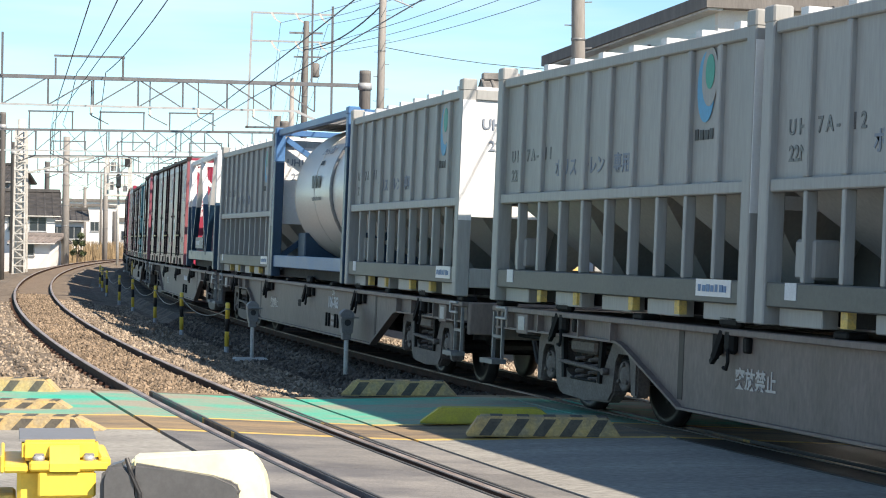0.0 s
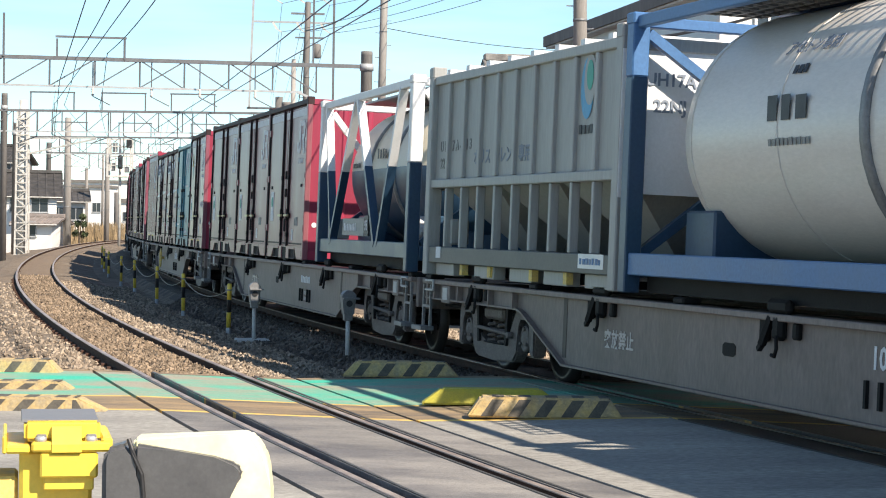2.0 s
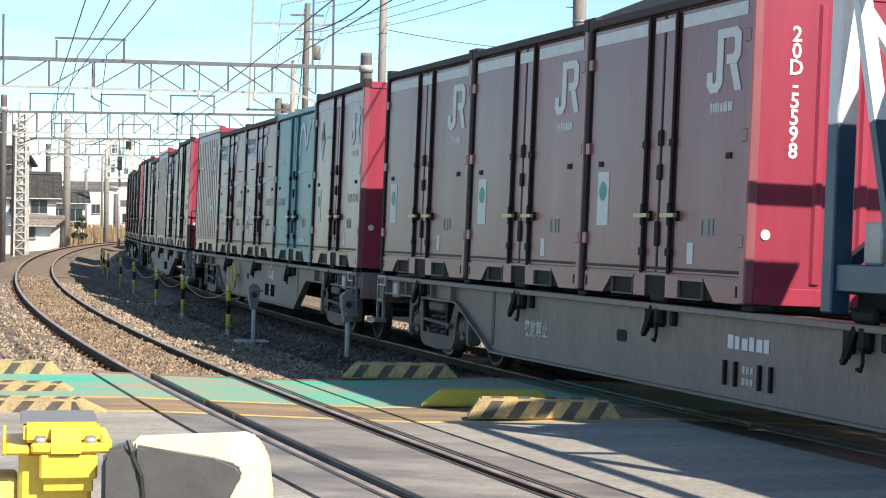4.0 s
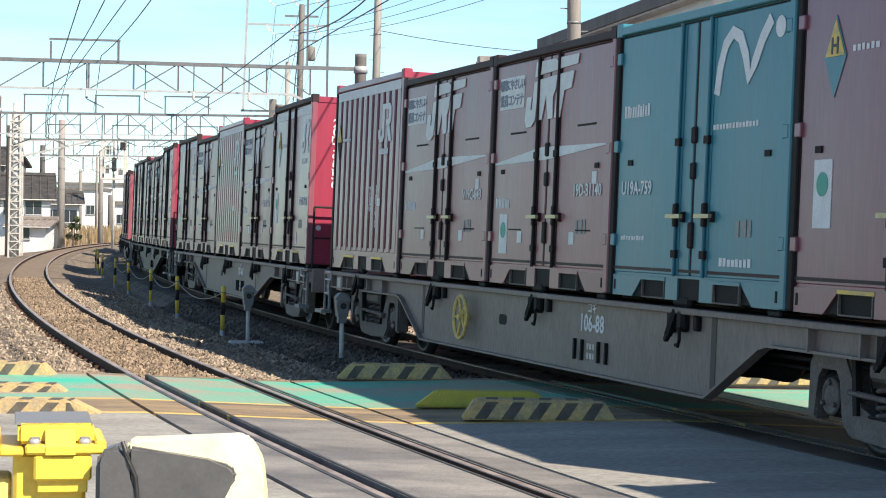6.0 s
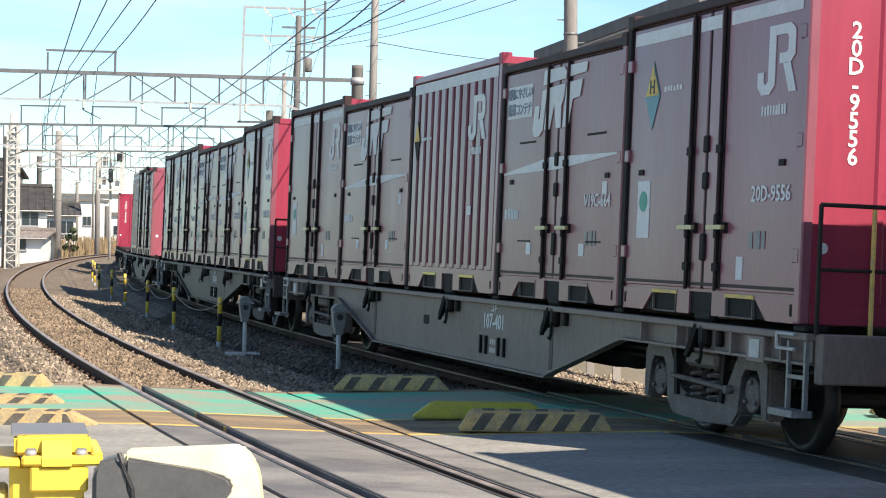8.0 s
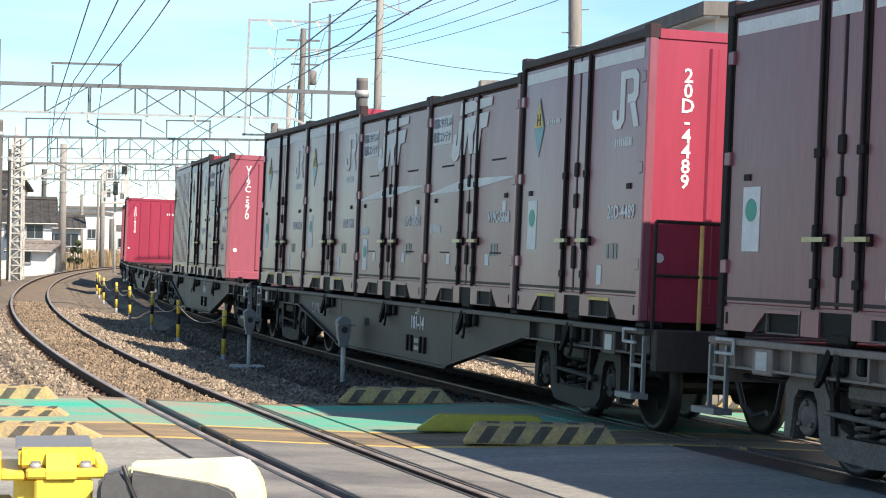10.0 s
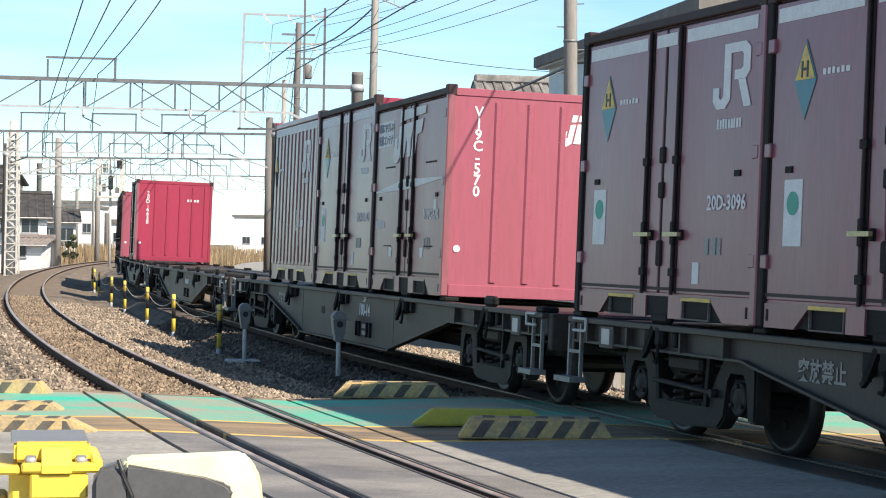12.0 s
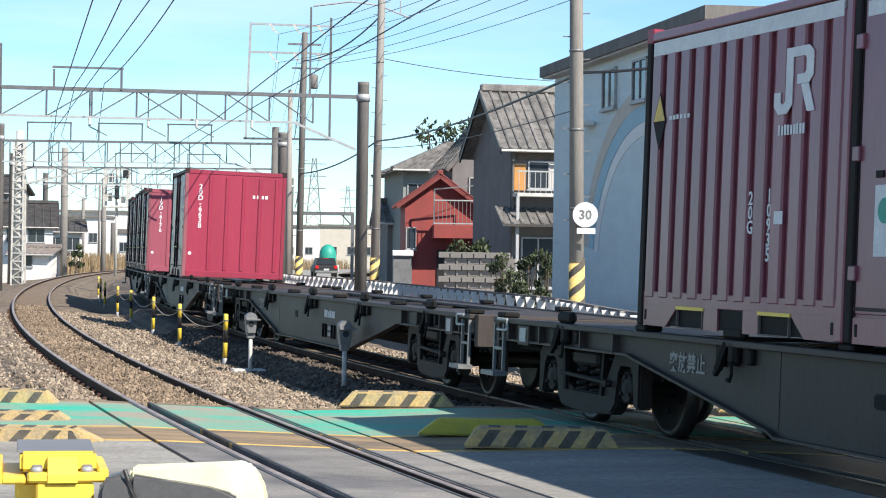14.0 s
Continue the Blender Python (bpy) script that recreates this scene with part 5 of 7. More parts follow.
    if number not in ("106-88", "107-401"):
        wx, wz = (3.25, 0.58) if paint is M["wagon"] else (4.6, 0.74)
        writing("突放禁止", 0.18, M["silver"] if paint is M["wagon"] else M["galv"], ob, on_side(wx, 1.146, wz), "warning_writing")
    cast = M["bogie"] if paint is M["wagon"] else M["sooty"]
    wheels = bogie(ob, -7.1, cast) + bogie(ob, 7.1, cast)
    return ob, wheels


def yellow_handwheel(ob, x):
    bm2 = bmesh.new()
    n = 20
    ring = []
    for i in range(n):
        a = 2 * math.pi * i / n
        ring.append((x + math.cos(a) * 0.24, 1.24, 0.62 + math.sin(a) * 0.24))
    for a, b in zip(ring, ring[1:] + ring[:1]):
        bar(bm2, a, b, 0.045, 0.045, 6)
    for i in range(0, n, 4):
        bar(bm2, (x, 1.22, 0.62), ring[i], 0.035, 0.035, 6)
    bar(bm2, (x, 1.14, 0.62), (x, 1.27, 0.62), 0.08, 0.08, 8)
    part("hand_wheel", bm2, M["worn_yellow"], ob, "yellow spoked hand brake wheel")


# templates, removed once the train is loaded
KINDS = {
    "emblem_box": box_container("emblem_box", M["brown"], M["red_end"], "maroon twelve-foot freight container with white emblem, sides in shade brown, end in sunlit red"),
    "diamond": box_container("diamond", M["violet"], M["red_end"], "maroon freight container with hazard diamond, sides in shade violet-brown, end in sunlit red"),
    "slogan": box_container("slogan", M["brown"], M["sunlit_pale_red"], "maroon freight container with white slanted emblem and stripe, sides in shade brown"),
    "slogan_far": box_container("slogan_far", M["brown"], M["sunlit_pale_red"], "maroon freight container with white slanted emblem and slogan board, sides in shade brown"),
    "teal": box_container("teal", M["teal"], M["teal"], "teal blue freight container with white wave emblem"),
    "violet_ribbed": box_container("ribbed", M["violet"], M["red_end"], "maroon ribbed freight container with white emblem, sides in shade violet"),
    "uh": hopper_container(),
    "blue_tank": blue_tank(),
    "navy_tank": navy_tank(),
}
P12 = 3.69
# middle of each wagon along the train, its number, and its load: kind, offset from the wagon's middle, side number, end number
TRAIN = [
    (-3.25, "", [("uh", -6.3, "", ""), ("uh", 0.0, "512", ""), ("uh", 6.2, "511", "")]),
    (16.80, "106-763", [("uh", -6.28, "511", ""), ("blue_tank", -0.05, "", ""), ("uh", 6.1, "513", "")]),
    (36.25, "", [("navy_tank", -6.25, "", ""), ("emblem_box", 0.02, "", "20D-5598"), ("emblem_box", 3.71, "", ""), ("emblem_box", 7.40, "", "")]),
    (56.42, "106-88", [("diamond", -0.2 - 2 * P12, "20D-11625", "20D-11625"), ("teal", -0.2 - P12, "U19A-759", ""), ("slogan_far", -0.2, "19D-31140", ""), ("slogan", -0.2 + P12, "V19C-843", ""), ("violet_ribbed", -0.2 + 2 * P12, "20G-10790", "")]),
    (76.62, "107-401", [("diamond", -2 * P12, "20D-9556", "20D-9556"), ("slogan", -P12, "V19C-664", ""), ("violet_ribbed", 0, "", ""), ("slogan", P12, "", ""), ("emblem_box", 2 * P12, "", "")]),
    (96.86, "101-14", [("diamond", -2 * P12, "20D-4489", "20D-4489"), ("slogan", -P12, "V19C-5668", ""), ("slogan_far", 0, "19D-38503", ""), ("diamond", P12, "20D-1891", ""), ("diamond", 2 * P12, "20D-3096", "")]),
    (116.50, "100-14", [("slogan", -P12, "V19C-570", "V19C-570"), ("diamond", 0, "20D-11052", ""), ("violet_ribbed", P12, "20G-10935", "")]),
    (136.30, "", []),
    (156.10, "", [("emblem_box", 0, "", "20D-6638")]),
    (175.90, "", [("slogan", -2 * P12, "", "19D-6176"), ("emblem_box", -P12, "", ""), ("emblem_box", 0, "", ""), ("slogan", P12, "", ""), ("emblem_box", 2 * P12, "", "")]),
]
# half length of each wagon's belly, where its slope ends, and where its number stands
BELLY = [(4.6, 6.0, -1.8)] * 3 + [(4.25, 5.4, -1.5), (3.5, 5.6, -1.65), (2.9, 5.8, -1.4)] + [(2.9, 5.8, -1.33)] * 4
MOVING, WHEELS = [], []
for w_i, (mid, number, load) in enumerate(TRAIN):
    wagon, wheelsets = container_wagon(number, 3 <= w_i <= 5, M["wagon"] if w_i < 5 else M["dark_wagon"], *BELLY[w_i])
    MOVING.append((wagon, mid, 0.0, 0.0))
    if 0 <= w_i <= 7:
        WHEELS.extend(wheelsets)
    if number == "106-88":
        yellow_handwheel(wagon, 2.45)
    for kind, off, side_no, end_no in load:
        c = copy_thing(KINDS[kind], Matrix.Identity(4))
        if kind == "uh":
            for yy, tx in ((1.99, "UH17A"), (1.72, "22NJ")):
                writing(tx, 0.165, M["slate"], c, on_end(-3.03 + 0.020, 0.80, yy * 0.9 + 0.16), "end_number")
            writing("UH17A-" + (side_no or "511"), 0.17, M["darkgrey"], c, on_side(2.1, 1.234, 1.50), "side_number", 1.5)
            writing("22NJ", 0.17, M["darkgrey"], c, on_side(2.5, 1.234, 1.30), "side_number")
        elif kind.endswith("ribbed"):
            if side_no:
                writing(side_no[:3], 0.15, M["white"], c, on_side(-0.30, 1.215, 0.95), "side_number", vertical=True)
                writing(side_no[4:], 0.15, M["white"], c, on_side(-0.62, 1.215, 0.85), "side_number", vertical=True)
        elif side_no:
            x = {"teal": 1.25, "diamond": -1.24, "emblem_box": -1.24}.get(kind, -1.18)
            writing(side_no, 0.17, M["white"], c, on_side(x, 1.2085, 0.96), "side_number")
        if end_no:
            writing(end_no, 0.175, M["white"], c, on_end(-L12 / 2 + 0.009, 0.68 if "11625" in end_no else 0.84, 1.70), "end_number", vertical=True)
            if end_no.startswith("V19C-570"):
                logo_block(c, 0, 0, 0, 0.72, 0.34, M["white"], Matrix(((0, -1, 0, -L12 / 2 + 0.008), (1, 0, 0, -0.15), (0, 0, 1, 1.86), (0, 0, 0, 1))))
            else:
                ink_bars("end_writing", c, on_end(-L12 / 2 + 0.009, -0.62, 1.98), 0.4, 0.12, 4, M["white"])
            part("end_disc", lathe([(0, 0.042), (0.006, 0.042)], "x", 14, (-L12 / 2 + 0.004, 1.05, 0.56)), M["white"], c)
        MOVING.append((c, mid, off, FLOOR))
for ob in KINDS.values():
    for o in (*ob.children_recursive, ob):
        bpy.data.objects.remove(o)


def motions():
    """The train rolls towards the camera at an even pace; its wheels turn."""
    times = [0.5 * i for i in range(29)]
    for ob, mid, off, lift in MOVING:
        walk(ob, [(t, car_pose(mid - SPEED * t, 7.1) @ Matrix.Translation((off, 0, lift))) for t in times])
    step = 0.06667
    turn = math.degrees(SPEED * step / 0.43)
    n = int(14.0 / step)
    for ws in WHEELS:
        at = ws.matrix_basis.translation.copy()
        walk(ws, [(i * step, Matrix.Translation(at) @ pose(0, 0, 0, 0, -turn * i, 0)) for i in range(n + 1)])


# ---- beside the line: posts, sensors, gate machine ----
def marker_post(s, lat, lean):
    ob = thing("marker_post", Matrix.Translation(along(s, lat, -0.30)) @ pose(0, 0, 0, lean, lean * 0.6, 0), "yellow and black banded marker post in the ballast", "post", "marker posts between the tracks")
    part("foot", lathe([(-0.1, 0.045), (0.12, 0.045), (0.14, 0.03)], "z", 12), M["pale_steel"], ob)
    for z0, z1, mt in ((0.14, 0.40, M["yellow"]), (0.40, 0.62, M["black"]), (0.62, 0.90, M["yellow"])):
        part("band", lathe([(z0, 0.04), (z1 - 0.012, 0.04), (z1, 0.04 if z1 < 0.9 else 0.025)], "z", 14), mt, ob)
    part("rope_ring", lathe([(0.78, 0.04), (0.78, 0.052), (0.80, 0.052), (0.80, 0.04)], "z", 12), M["galv"], ob)
    return ob


POSTS = [(20.4, 2.50), (27.0, 2.50), (33.3, 2.54), (41.0, 2.56), (47.0, 2.50), (56.0, 2.44), (63.0, 2.45), (70.0, 2.45)]
for i, (s, lat) in enumerate(POSTS):
    marker_post(s, lat, (1.5, -1, 0.5, -2, 1, 0, -1, 1)[i])
for (s0, l0), (s1, l1) in zip(POSTS, POSTS[1:]):
    bm = bmesh.new()
    pts = [along(s0 + (s1 - s0) * k / 8, l0 + (l1 - l0) * k / 8, 0.49 - 0.22 * (1 - (k / 4 - 1) ** 2)) for k in range(9)]
    tagged(part("rope", tube(pts, 0.008), M["rope"]), "pale sagging rope between two marker posts", "rope", "ropes of the marker posts")


def obstacle_sensor(s, lat, base_z, height, slab):
    ob = thing("obstacle_sensor", Matrix.Translation(along(s, lat, base_z)) @ pose(0, 0, 0, 0, 0, 12), "grey hooded crossing sensor on a thin post" + (" with a concrete pad" if slab else ""), "sensor", "crossing sensors")
    part("post", lathe([(-0.15, 0.035), (height - 0.32, 0.032)], "z", 12), M["pale"], ob)
    hd = prism([(-0.07, height - 0.34), (0.07, height - 0.34), (0.10, height - 0.06), (0.04, height), (-0.04, height), (-0.10, height - 0.06)], -0.10, 0.14)
    bmesh.ops.bevel(hd, geom=hd.edges[:], offset=0.012, segments=2, affect="EDGES", clamp_overlap=True)
    part("head", hd, M["galv"], ob)
    part("hood", boxes((-0.09, 0.14, -0.17, 0.02, height - 0.12, height - 0.10)), M["galv"], ob)
    part("bracket", boxes((-0.06, 0.06, -0.05, 0.09, height - 0.42, height - 0.33), bevel=0.01), M["galv"], ob)
    part("lens", lathe([(-0.012, 0.045), (0, 0.045)], "y", 14, (0, -0.101, height - 0.18)), M["black"], ob)
    if slab:
        part("pad", boxes((-0.30, 0.46, -0.22, 0.22, -0.06, 0.06), bevel=0.02), M["pale"], ob, "pale concrete pad")


obstacle_sensor(12.95, 3.0, -0.26, 1.0, False)
obstacle_sensor(18.4, 2.62, -0.30, 0.98, True)

# the gate machine: a yellow lidded box and a rounded counterweight cover beside it
gate = thing("gate_machine", pose(-1.345, 7.22, 0, 0, 0, 12), "yellow crossing gate machine with bolted lid and grey top", "gate machine")
part("body", boxes((-0.155, 0.10, 0.02, 0.40, 0.0, 0.838), bevel=0.014), M["yellow"], gate)
part("side_bracket", boxes((-0.235, -0.158, 0.06, 0.34, 0.25, 0.74), bevel=0.012), M["worn_yellow"], gate)
part("shelf_bracket", boxes((-0.30, -0.235, 0.10, 0.30, 0.76, 0.80), bevel=0.006), M["pale"], gate)
part("front_flap", boxes((-0.084, 0.118, -0.045, -0.018, 0.745, 0.836), bevel=0.008), M["yellow"], gate)
part("flap_frame", boxes((-0.07, 0.105, -0.018, 0.02, 0.70, 0.836), bevel=0.004), M["yellow"], gate)
part("lid_rim", boxes((-0.115, 0.165, -0.055, 0.0, 0.838, 0.874), bevel=0.008), M["yellow"], gate)
part("rim_end", boxes((0.128, 0.168, -0.05, 0.40, 0.842, 0.888), bevel=0.008), M["yellow"], gate)
part("rim_arm", boxes((-0.205, -0.118, -0.045, 0.43, 0.832, 0.862), bevel=0.008), M["yellow"], gate)
part("rim_lip", boxes((-0.215, -0.20, -0.045, 0.43, 0.832, 0.895), bevel=0.005), M["yellow"], gate)
lid = boxes((-0.14, 0.127, 0.0, 0.42, 0.870, 0.944))
bmesh.ops.bevel(lid, geom=lid.edges[:], offset=0.012, segments=3, affect="EDGES", clamp_overlap=True)
part("lid", lid, M["yellow"], gate)
part("top_cover", prism([(-0.150, 0.938), (-0.148, 0.9475), (0.12, 0.9475), (0.124, 0.938)], 0.012, 0.43), mat("pale_grey_top", (0.20, 0.20, 0.205), 0.5, vary=0.1, scale=5, fine=60, bump=0.02), gate, "dark grey sloping top cover")
strap = bmesh.new()
va = [strap.verts.new((x, y, z)) for x in (-0.044, 0.060) for y, z in ((0.004, 0.925), (-0.012, 0.925), (-0.060, 0.866), (-0.060, 0.838), (0.004, 0.838))]
for k in range(5):
    strap.faces.new((va[k], va[(k + 1) % 5], va[5 + (k + 1) % 5], va[5 + k]))
strap.faces.new(va[:5])
strap.faces.new(va[5:])
part("lid_strap", strap, M["yellow"], gate)
for x in (-0.082, 0.092):
    part("bolt", lathe([(0.872, 0.021), (0.888, 0.021), (0.893, 0.012)], "z", 6, (x, -0.026, 0)), M["pale_steel"], gate, "steel bolt")
    part("bolt_clip", boxes((x - 0.016, x + 0.02, -0.03, -0.002, 0.878, 0.898), bevel=0.004), M["galv"], gate)
part("plinth", boxes((-0.22, 0.2, -0.05, 0.46, -0.05, 0.06), bevel=0.01), M["concrete"], gate)

cover = thing("counterweight_cover", pose(-0.85, 7.2, 0), "yellow rounded cover, sun glare painted white, with a dark grey front", "gate machine cover")
shell = prism([(-0.242, 0.0), (0.252, 0.0), (0.245, 0.71), (0.234, 0.81), (0.219, 0.852), (0.185, 0.900), (0.165, 0.912), (0.14, 0.914), (-0.242, 0.894)], -0.03, 0.10)
bmesh.ops.bevel(shell, geom=shell.edges[:], offset=0.012, segments=2, affect="EDGES", clamp_overlap=True)
# yellow shell with the sun's glare put into its colour as white
part("shell", shell, mat("cream_white_enamel", (0.84, 0.77, 0.42), 0.35, vary=0.05, scale=5, fine=30, bump=0.0, second=(0.86, 0.83, 0.66), spread=0.2), cover)
front = prism([(-0.236, 0.0), (0.0, 0.0), (0.04, 0.55), (0.097, 0.706), (0.127, 0.738), (0.149, 0.769), (0.146, 0.793), (0.126, 0.814), (0.048, 0.834), (-0.077, 0.853), (-0.232, 0.877)], -0.075, -0.028)
bmesh.ops.bevel(front, geom=front.edges[:], offset=0.02, segments=3, affect="EDGES", clamp_overlap=True)
part("front_cover", front, M["darkgrey"], cover, "dark grey front plate")
hood = prism([(-0.345, 0.0), (-0.196, 0.0), (-0.198, 0.70), (-0.205, 0.772), (-0.224, 0.818), (-0.252, 0.878), (-0.30, 0.872), (-0.335, 0.855), (-0.345, 0.82)], -0.085, 0.08)
bmesh.ops.bevel(hood, geom=hood.edges[:], offset=0.025, segments=3, affect="EDGES", clamp_overlap=True)
part("hood", hood, M["darkgrey"], cover, "dark grey rounded hood")
seam_pts = [(-0.252, -0.07, 0.892), (-0.238, -0.084, 0.855), (-0.224, -0.086, 0.818), (-0.203, -0.086, 0.772), (-0.196, -0.086, 0.702), (-0.194, -0.086, 0.40)]
seam = tube(seam_pts, 0.008, 8)
part("strap", seam, M["black"], cover, "black rubber strap")


# ---- poles, gantries, wires ----
def pole(x, y, top, r0, r1, material, label, name="utility_pole", base=-0.7, steps=True, guard=False, lean=(0, 0), bands=3):
    ob = thing(name, pose(x, y, 0, lean[0], lean[1], 0), label, "pole", "poles beside the line")
    part("shaft", lathe([(base, r0), (top - 0.04, r1), (top, r1 * 0.8)], "z", 18), material, ob)
    for i in range(bands):
        z = 2.6 + i * (top - 3.2) / max(1, bands)
        r = r0 + (r1 - r0) * (z - base) / (top - base) + 0.008
        part("band", lathe([(z, r - 0.01), (z, r), (z + 0.05, r), (z + 0.05, r - 0.01)], "z", 18), M["galv"], ob)
    if steps:
        for i in range(int((top - 2.6) / 0.45)):
            z = 2.4 + i * 0.45
            sgn = 1 if i % 2 else -1
            part("climbing_peg", bars(((0, 0, z), (sgn * (r0 + 0.12), 0, z + 0.01), 0.022)), M["galv"], ob)
    if guard:
        r = r0 + 0.012
        part("guard_sleeve", lathe([(-0.6, r - 0.005), (-0.6, r), (1.55, r), (1.55, r - 0.005)], "z", 18), M["worn_yellow"], ob, "yellow guard sleeve")
        for k in range(5):
            bm = bmesh.new()
            for q in range(7):
                a = math.radians(-160 + q * 22)
                b = math.radians(-160 + (q + 1) * 22)
                z = -0.3 + k * 0.38 + q * 0.045
                rr = r + 0.003
                v = [bm.verts.new((math.cos(t) * rr, math.sin(t) * rr, zz)) for t, zz in ((a, z), (b, z + 0.045), (b, z + 0.20), (a, z + 0.155))]
                bm.faces.new(v)
            part("guard_stripe", bm, M["worn_black"], ob)
    return ob


def truss(name, a, b, depth, label, bays, right_pole, left_pole):
    """A gantry: two chords, uprights and slanting braces, on two poles."""
    ob = thing(name, None, label, "gantry", "gantries over the tracks", "structure")
    a, b = Vector(a), Vector(b)
    part("upper_chord", bars((a, b, 0.09, 0.11)), M["beam"], ob)
    dn = Vector((0, 0, -depth))
    part("lower_chord", bars((a + (b - a) * 0.12 + dn, b - (b - a) * 0.05 + dn, 0.055, 0.06)), M["pale_steel"], ob)
    for i in range(1, bays):
        p = a + (b - a) * i / bays
        part("upright", bars((p, p + dn, 0.05, 0.05)), M["beam"], ob)
        q = a + (b - a) * ((i + 1) / bays if i < bays * 0.45 else (i - 1) / bays)
        part("brace", bars((p + dn, q, 0.038, 0.038)), M["beam"], ob)
    part("knee_brace", bars((a + (b - a) * 0.13 + dn, a + Vector((0, 0, -1.55)), 0.07)), M["pale_steel"], ob)
    for px, py, r, top in (right_pole, left_pole):
        part("gantry_post", lathe([(-0.7, r * 1.08), (top - 0.12, r), (top - 0.11, r * 1.02), (top, r * 0.98)], "z", 20, (px, py, 0)), M["dark_concrete"], ob, "round grey gantry post")
        part("clamp", lathe([(a.z - 0.12, r + 0.01), (a.z - 0.12, r + 0.035), (a.z + 0.08, r + 0.035), (a.z + 0.08, r + 0.01)], "z", 18, (px, py, 0)), M["pale_steel"], ob)
    return ob


def mast(ob, p, height, arms, r=0.028):
    p = Vector(p)
    part("mast", bars((p, p + Vector((0, 0, height)), r * 2)), M["beam"], ob)


g1 = truss("gantry", (-2.62, 60, 6.3), (-16.5, 57.6, 6.3), 0.80, "steel truss gantry carrying the overhead line", 11, (-2.42, 60.05, 0.17, 6.75), (-16.7, 57.6, 0.17, 6.75))
mast(g1, (-3.98, 59.8, 6.3), 2.6, 0)
mast(g1, (-12.72, 58.2, 6.3), 1.25, 0)
part("hanger_frame", bars(((-11.25, 58.5, 6.3), (-11.25, 58.5, 6.86), 0.05), ((-9.36, 58.8, 6.3), (-9.36, 58.8, 6.92), 0.06), ((-11.3, 58.5, 6.92), (-9.3, 58.8, 6.92), 0.06)), M["beam"], g1)
for x in (-10.3, -8.6, -7.2, -5.6):
    part("insulator", lathe([(0, 0.02), (0.05, 0.05), (0.08, 0.02), (0.13, 0.05), (0.16, 0.02), (0.21, 0.05), (0.25, 0.02)], "z", 10, (x, 59.0, 5.25)), M["pale"], g1)
    part("drop_arm", bars(((x, 59.0, 5.5), (x, 59.0, 6.25), 0.035), ((x, 59.0, 5.25), (x + 0.5, 59.1, 5.0), 0.03)), M["beam"], g1)
g2 = truss("gantry", (-7.96, 95, 6.76), (-22.0, 92.6, 6.6), 0.95, "steel truss gantry carrying the overhead line", 13, (-7.55, 95, 0.22, 7.3), (-20.25, 93.0, 0.14, 7.4))
part("gantry_post", lathe([(-0.7, 0.2), (7.7, 0.18)], "z", 18, (-8.1, 97.5, 0)), M["dark_concrete"], g2)
g3 = truss("gantry", (-10.6, 128, 6.95), (-26.4, 125.5, 6.75), 1.05, "steel truss gantry carrying the overhead line", 13, (-10.4, 128, 0.22, 7.6), (-26.6, 125.5, 0.2, 7.6))
g4 = truss("gantry", (-12.6, 165, 7.1), (-31.5, 162, 7.0), 1.1, "steel truss gantry carrying the overhead line", 13, (-12.4, 165, 0.22, 7.8), (-31.7, 162, 0.2, 7.8))
for g, y, xs, z in ((g2, 94.2, (-18.3, -15.0, -11.8), 6.7), (g3, 127, (-23.5, -19.5, -15.0), 6.9), (g4, 163.5, (-28, -23, -18), 7.0)):
    for x in xs:
        part("hanger_frame", bars(((x - 1.0, y, z), (x - 1.0, y, z + 0.85), 0.06), ((x + 1.0, y, z), (x + 1.0, y, z + 0.85), 0.06), ((x - 1.05, y, z + 0.85), (x + 1.05, y, z + 0.85), 0.07)), M["beam"], g)
        part("drop_arm", bars(((x, y, z), (x, y, z - 1.1), 0.05), ((x, y, z - 1.1), (x + 0.9, y, z - 1.45), 0.045), ((x - 0.7, y, z), (x - 0.7, y, z - 1.2), 0.05), ((x - 0.7, y, z - 1.2), (x - 1.5, y, z - 1.5), 0.045)), M["beam"], g)

pole(-2.52, 75, 12.4, 0.17, 0.13, M["concrete"], "tall grey concrete utility pole with climbing pegs", guard=True, lean=(0, 0.6))
tp = pole(-6.02, 85, 10.9, 0.15, 0.12, M["dark_concrete"], "dark utility pole with cross-arms and a transformer", guard=True, lean=(0, 0.6))
part("transformer", lathe([(8.55, 0.14), (8.6, 0.18), (9.1, 0.18), (9.15, 0.1)], "z", 14, (0.42, -0.1, 0)), M["dark_concrete"], tp)
part("cross_arm", bars(((-0.7, 0, 10.4), (0.7, 0, 10.4), 0.08)), M["galv"], tp)
part("cross_arm", bars(((-0.5, 0, 9.4), (0.7, 0, 9.4), 0.07)), M["galv"], tp)
fr = thing("line_frame", None, "pale steel wire frame standing over the tracks", "line frame")
part("upright", bars(((-8.8, 90, 6.7), (-8.65, 90, 11.85), 0.09)), M["pale_steel"], fr)
part("upright", bars(((-5.1, 90, 6.7), (-5.1, 90, 12.1), 0.10)), M["beam"], fr)
part("cross_arm", bars(((-8.7, 90, 11.8), (-5.0, 90, 11.72), 0.08)), M["pale_steel"], fr)
part("cross_arm", bars(((-8.72, 90, 10.55), (-5.0, 90, 10.5), 0.08)), M["pale_steel"], fr)
part("support_post", lathe([(-0.7, 0.14), (8.9, 0.1)], "z", 14, (-6.85, 90, 0)), M["concrete"], fr)
part("support_arm", bars(((-8.9, 90, 6.72), (-5.0, 90, 6.72), 0.09)), M["beam"], fr)
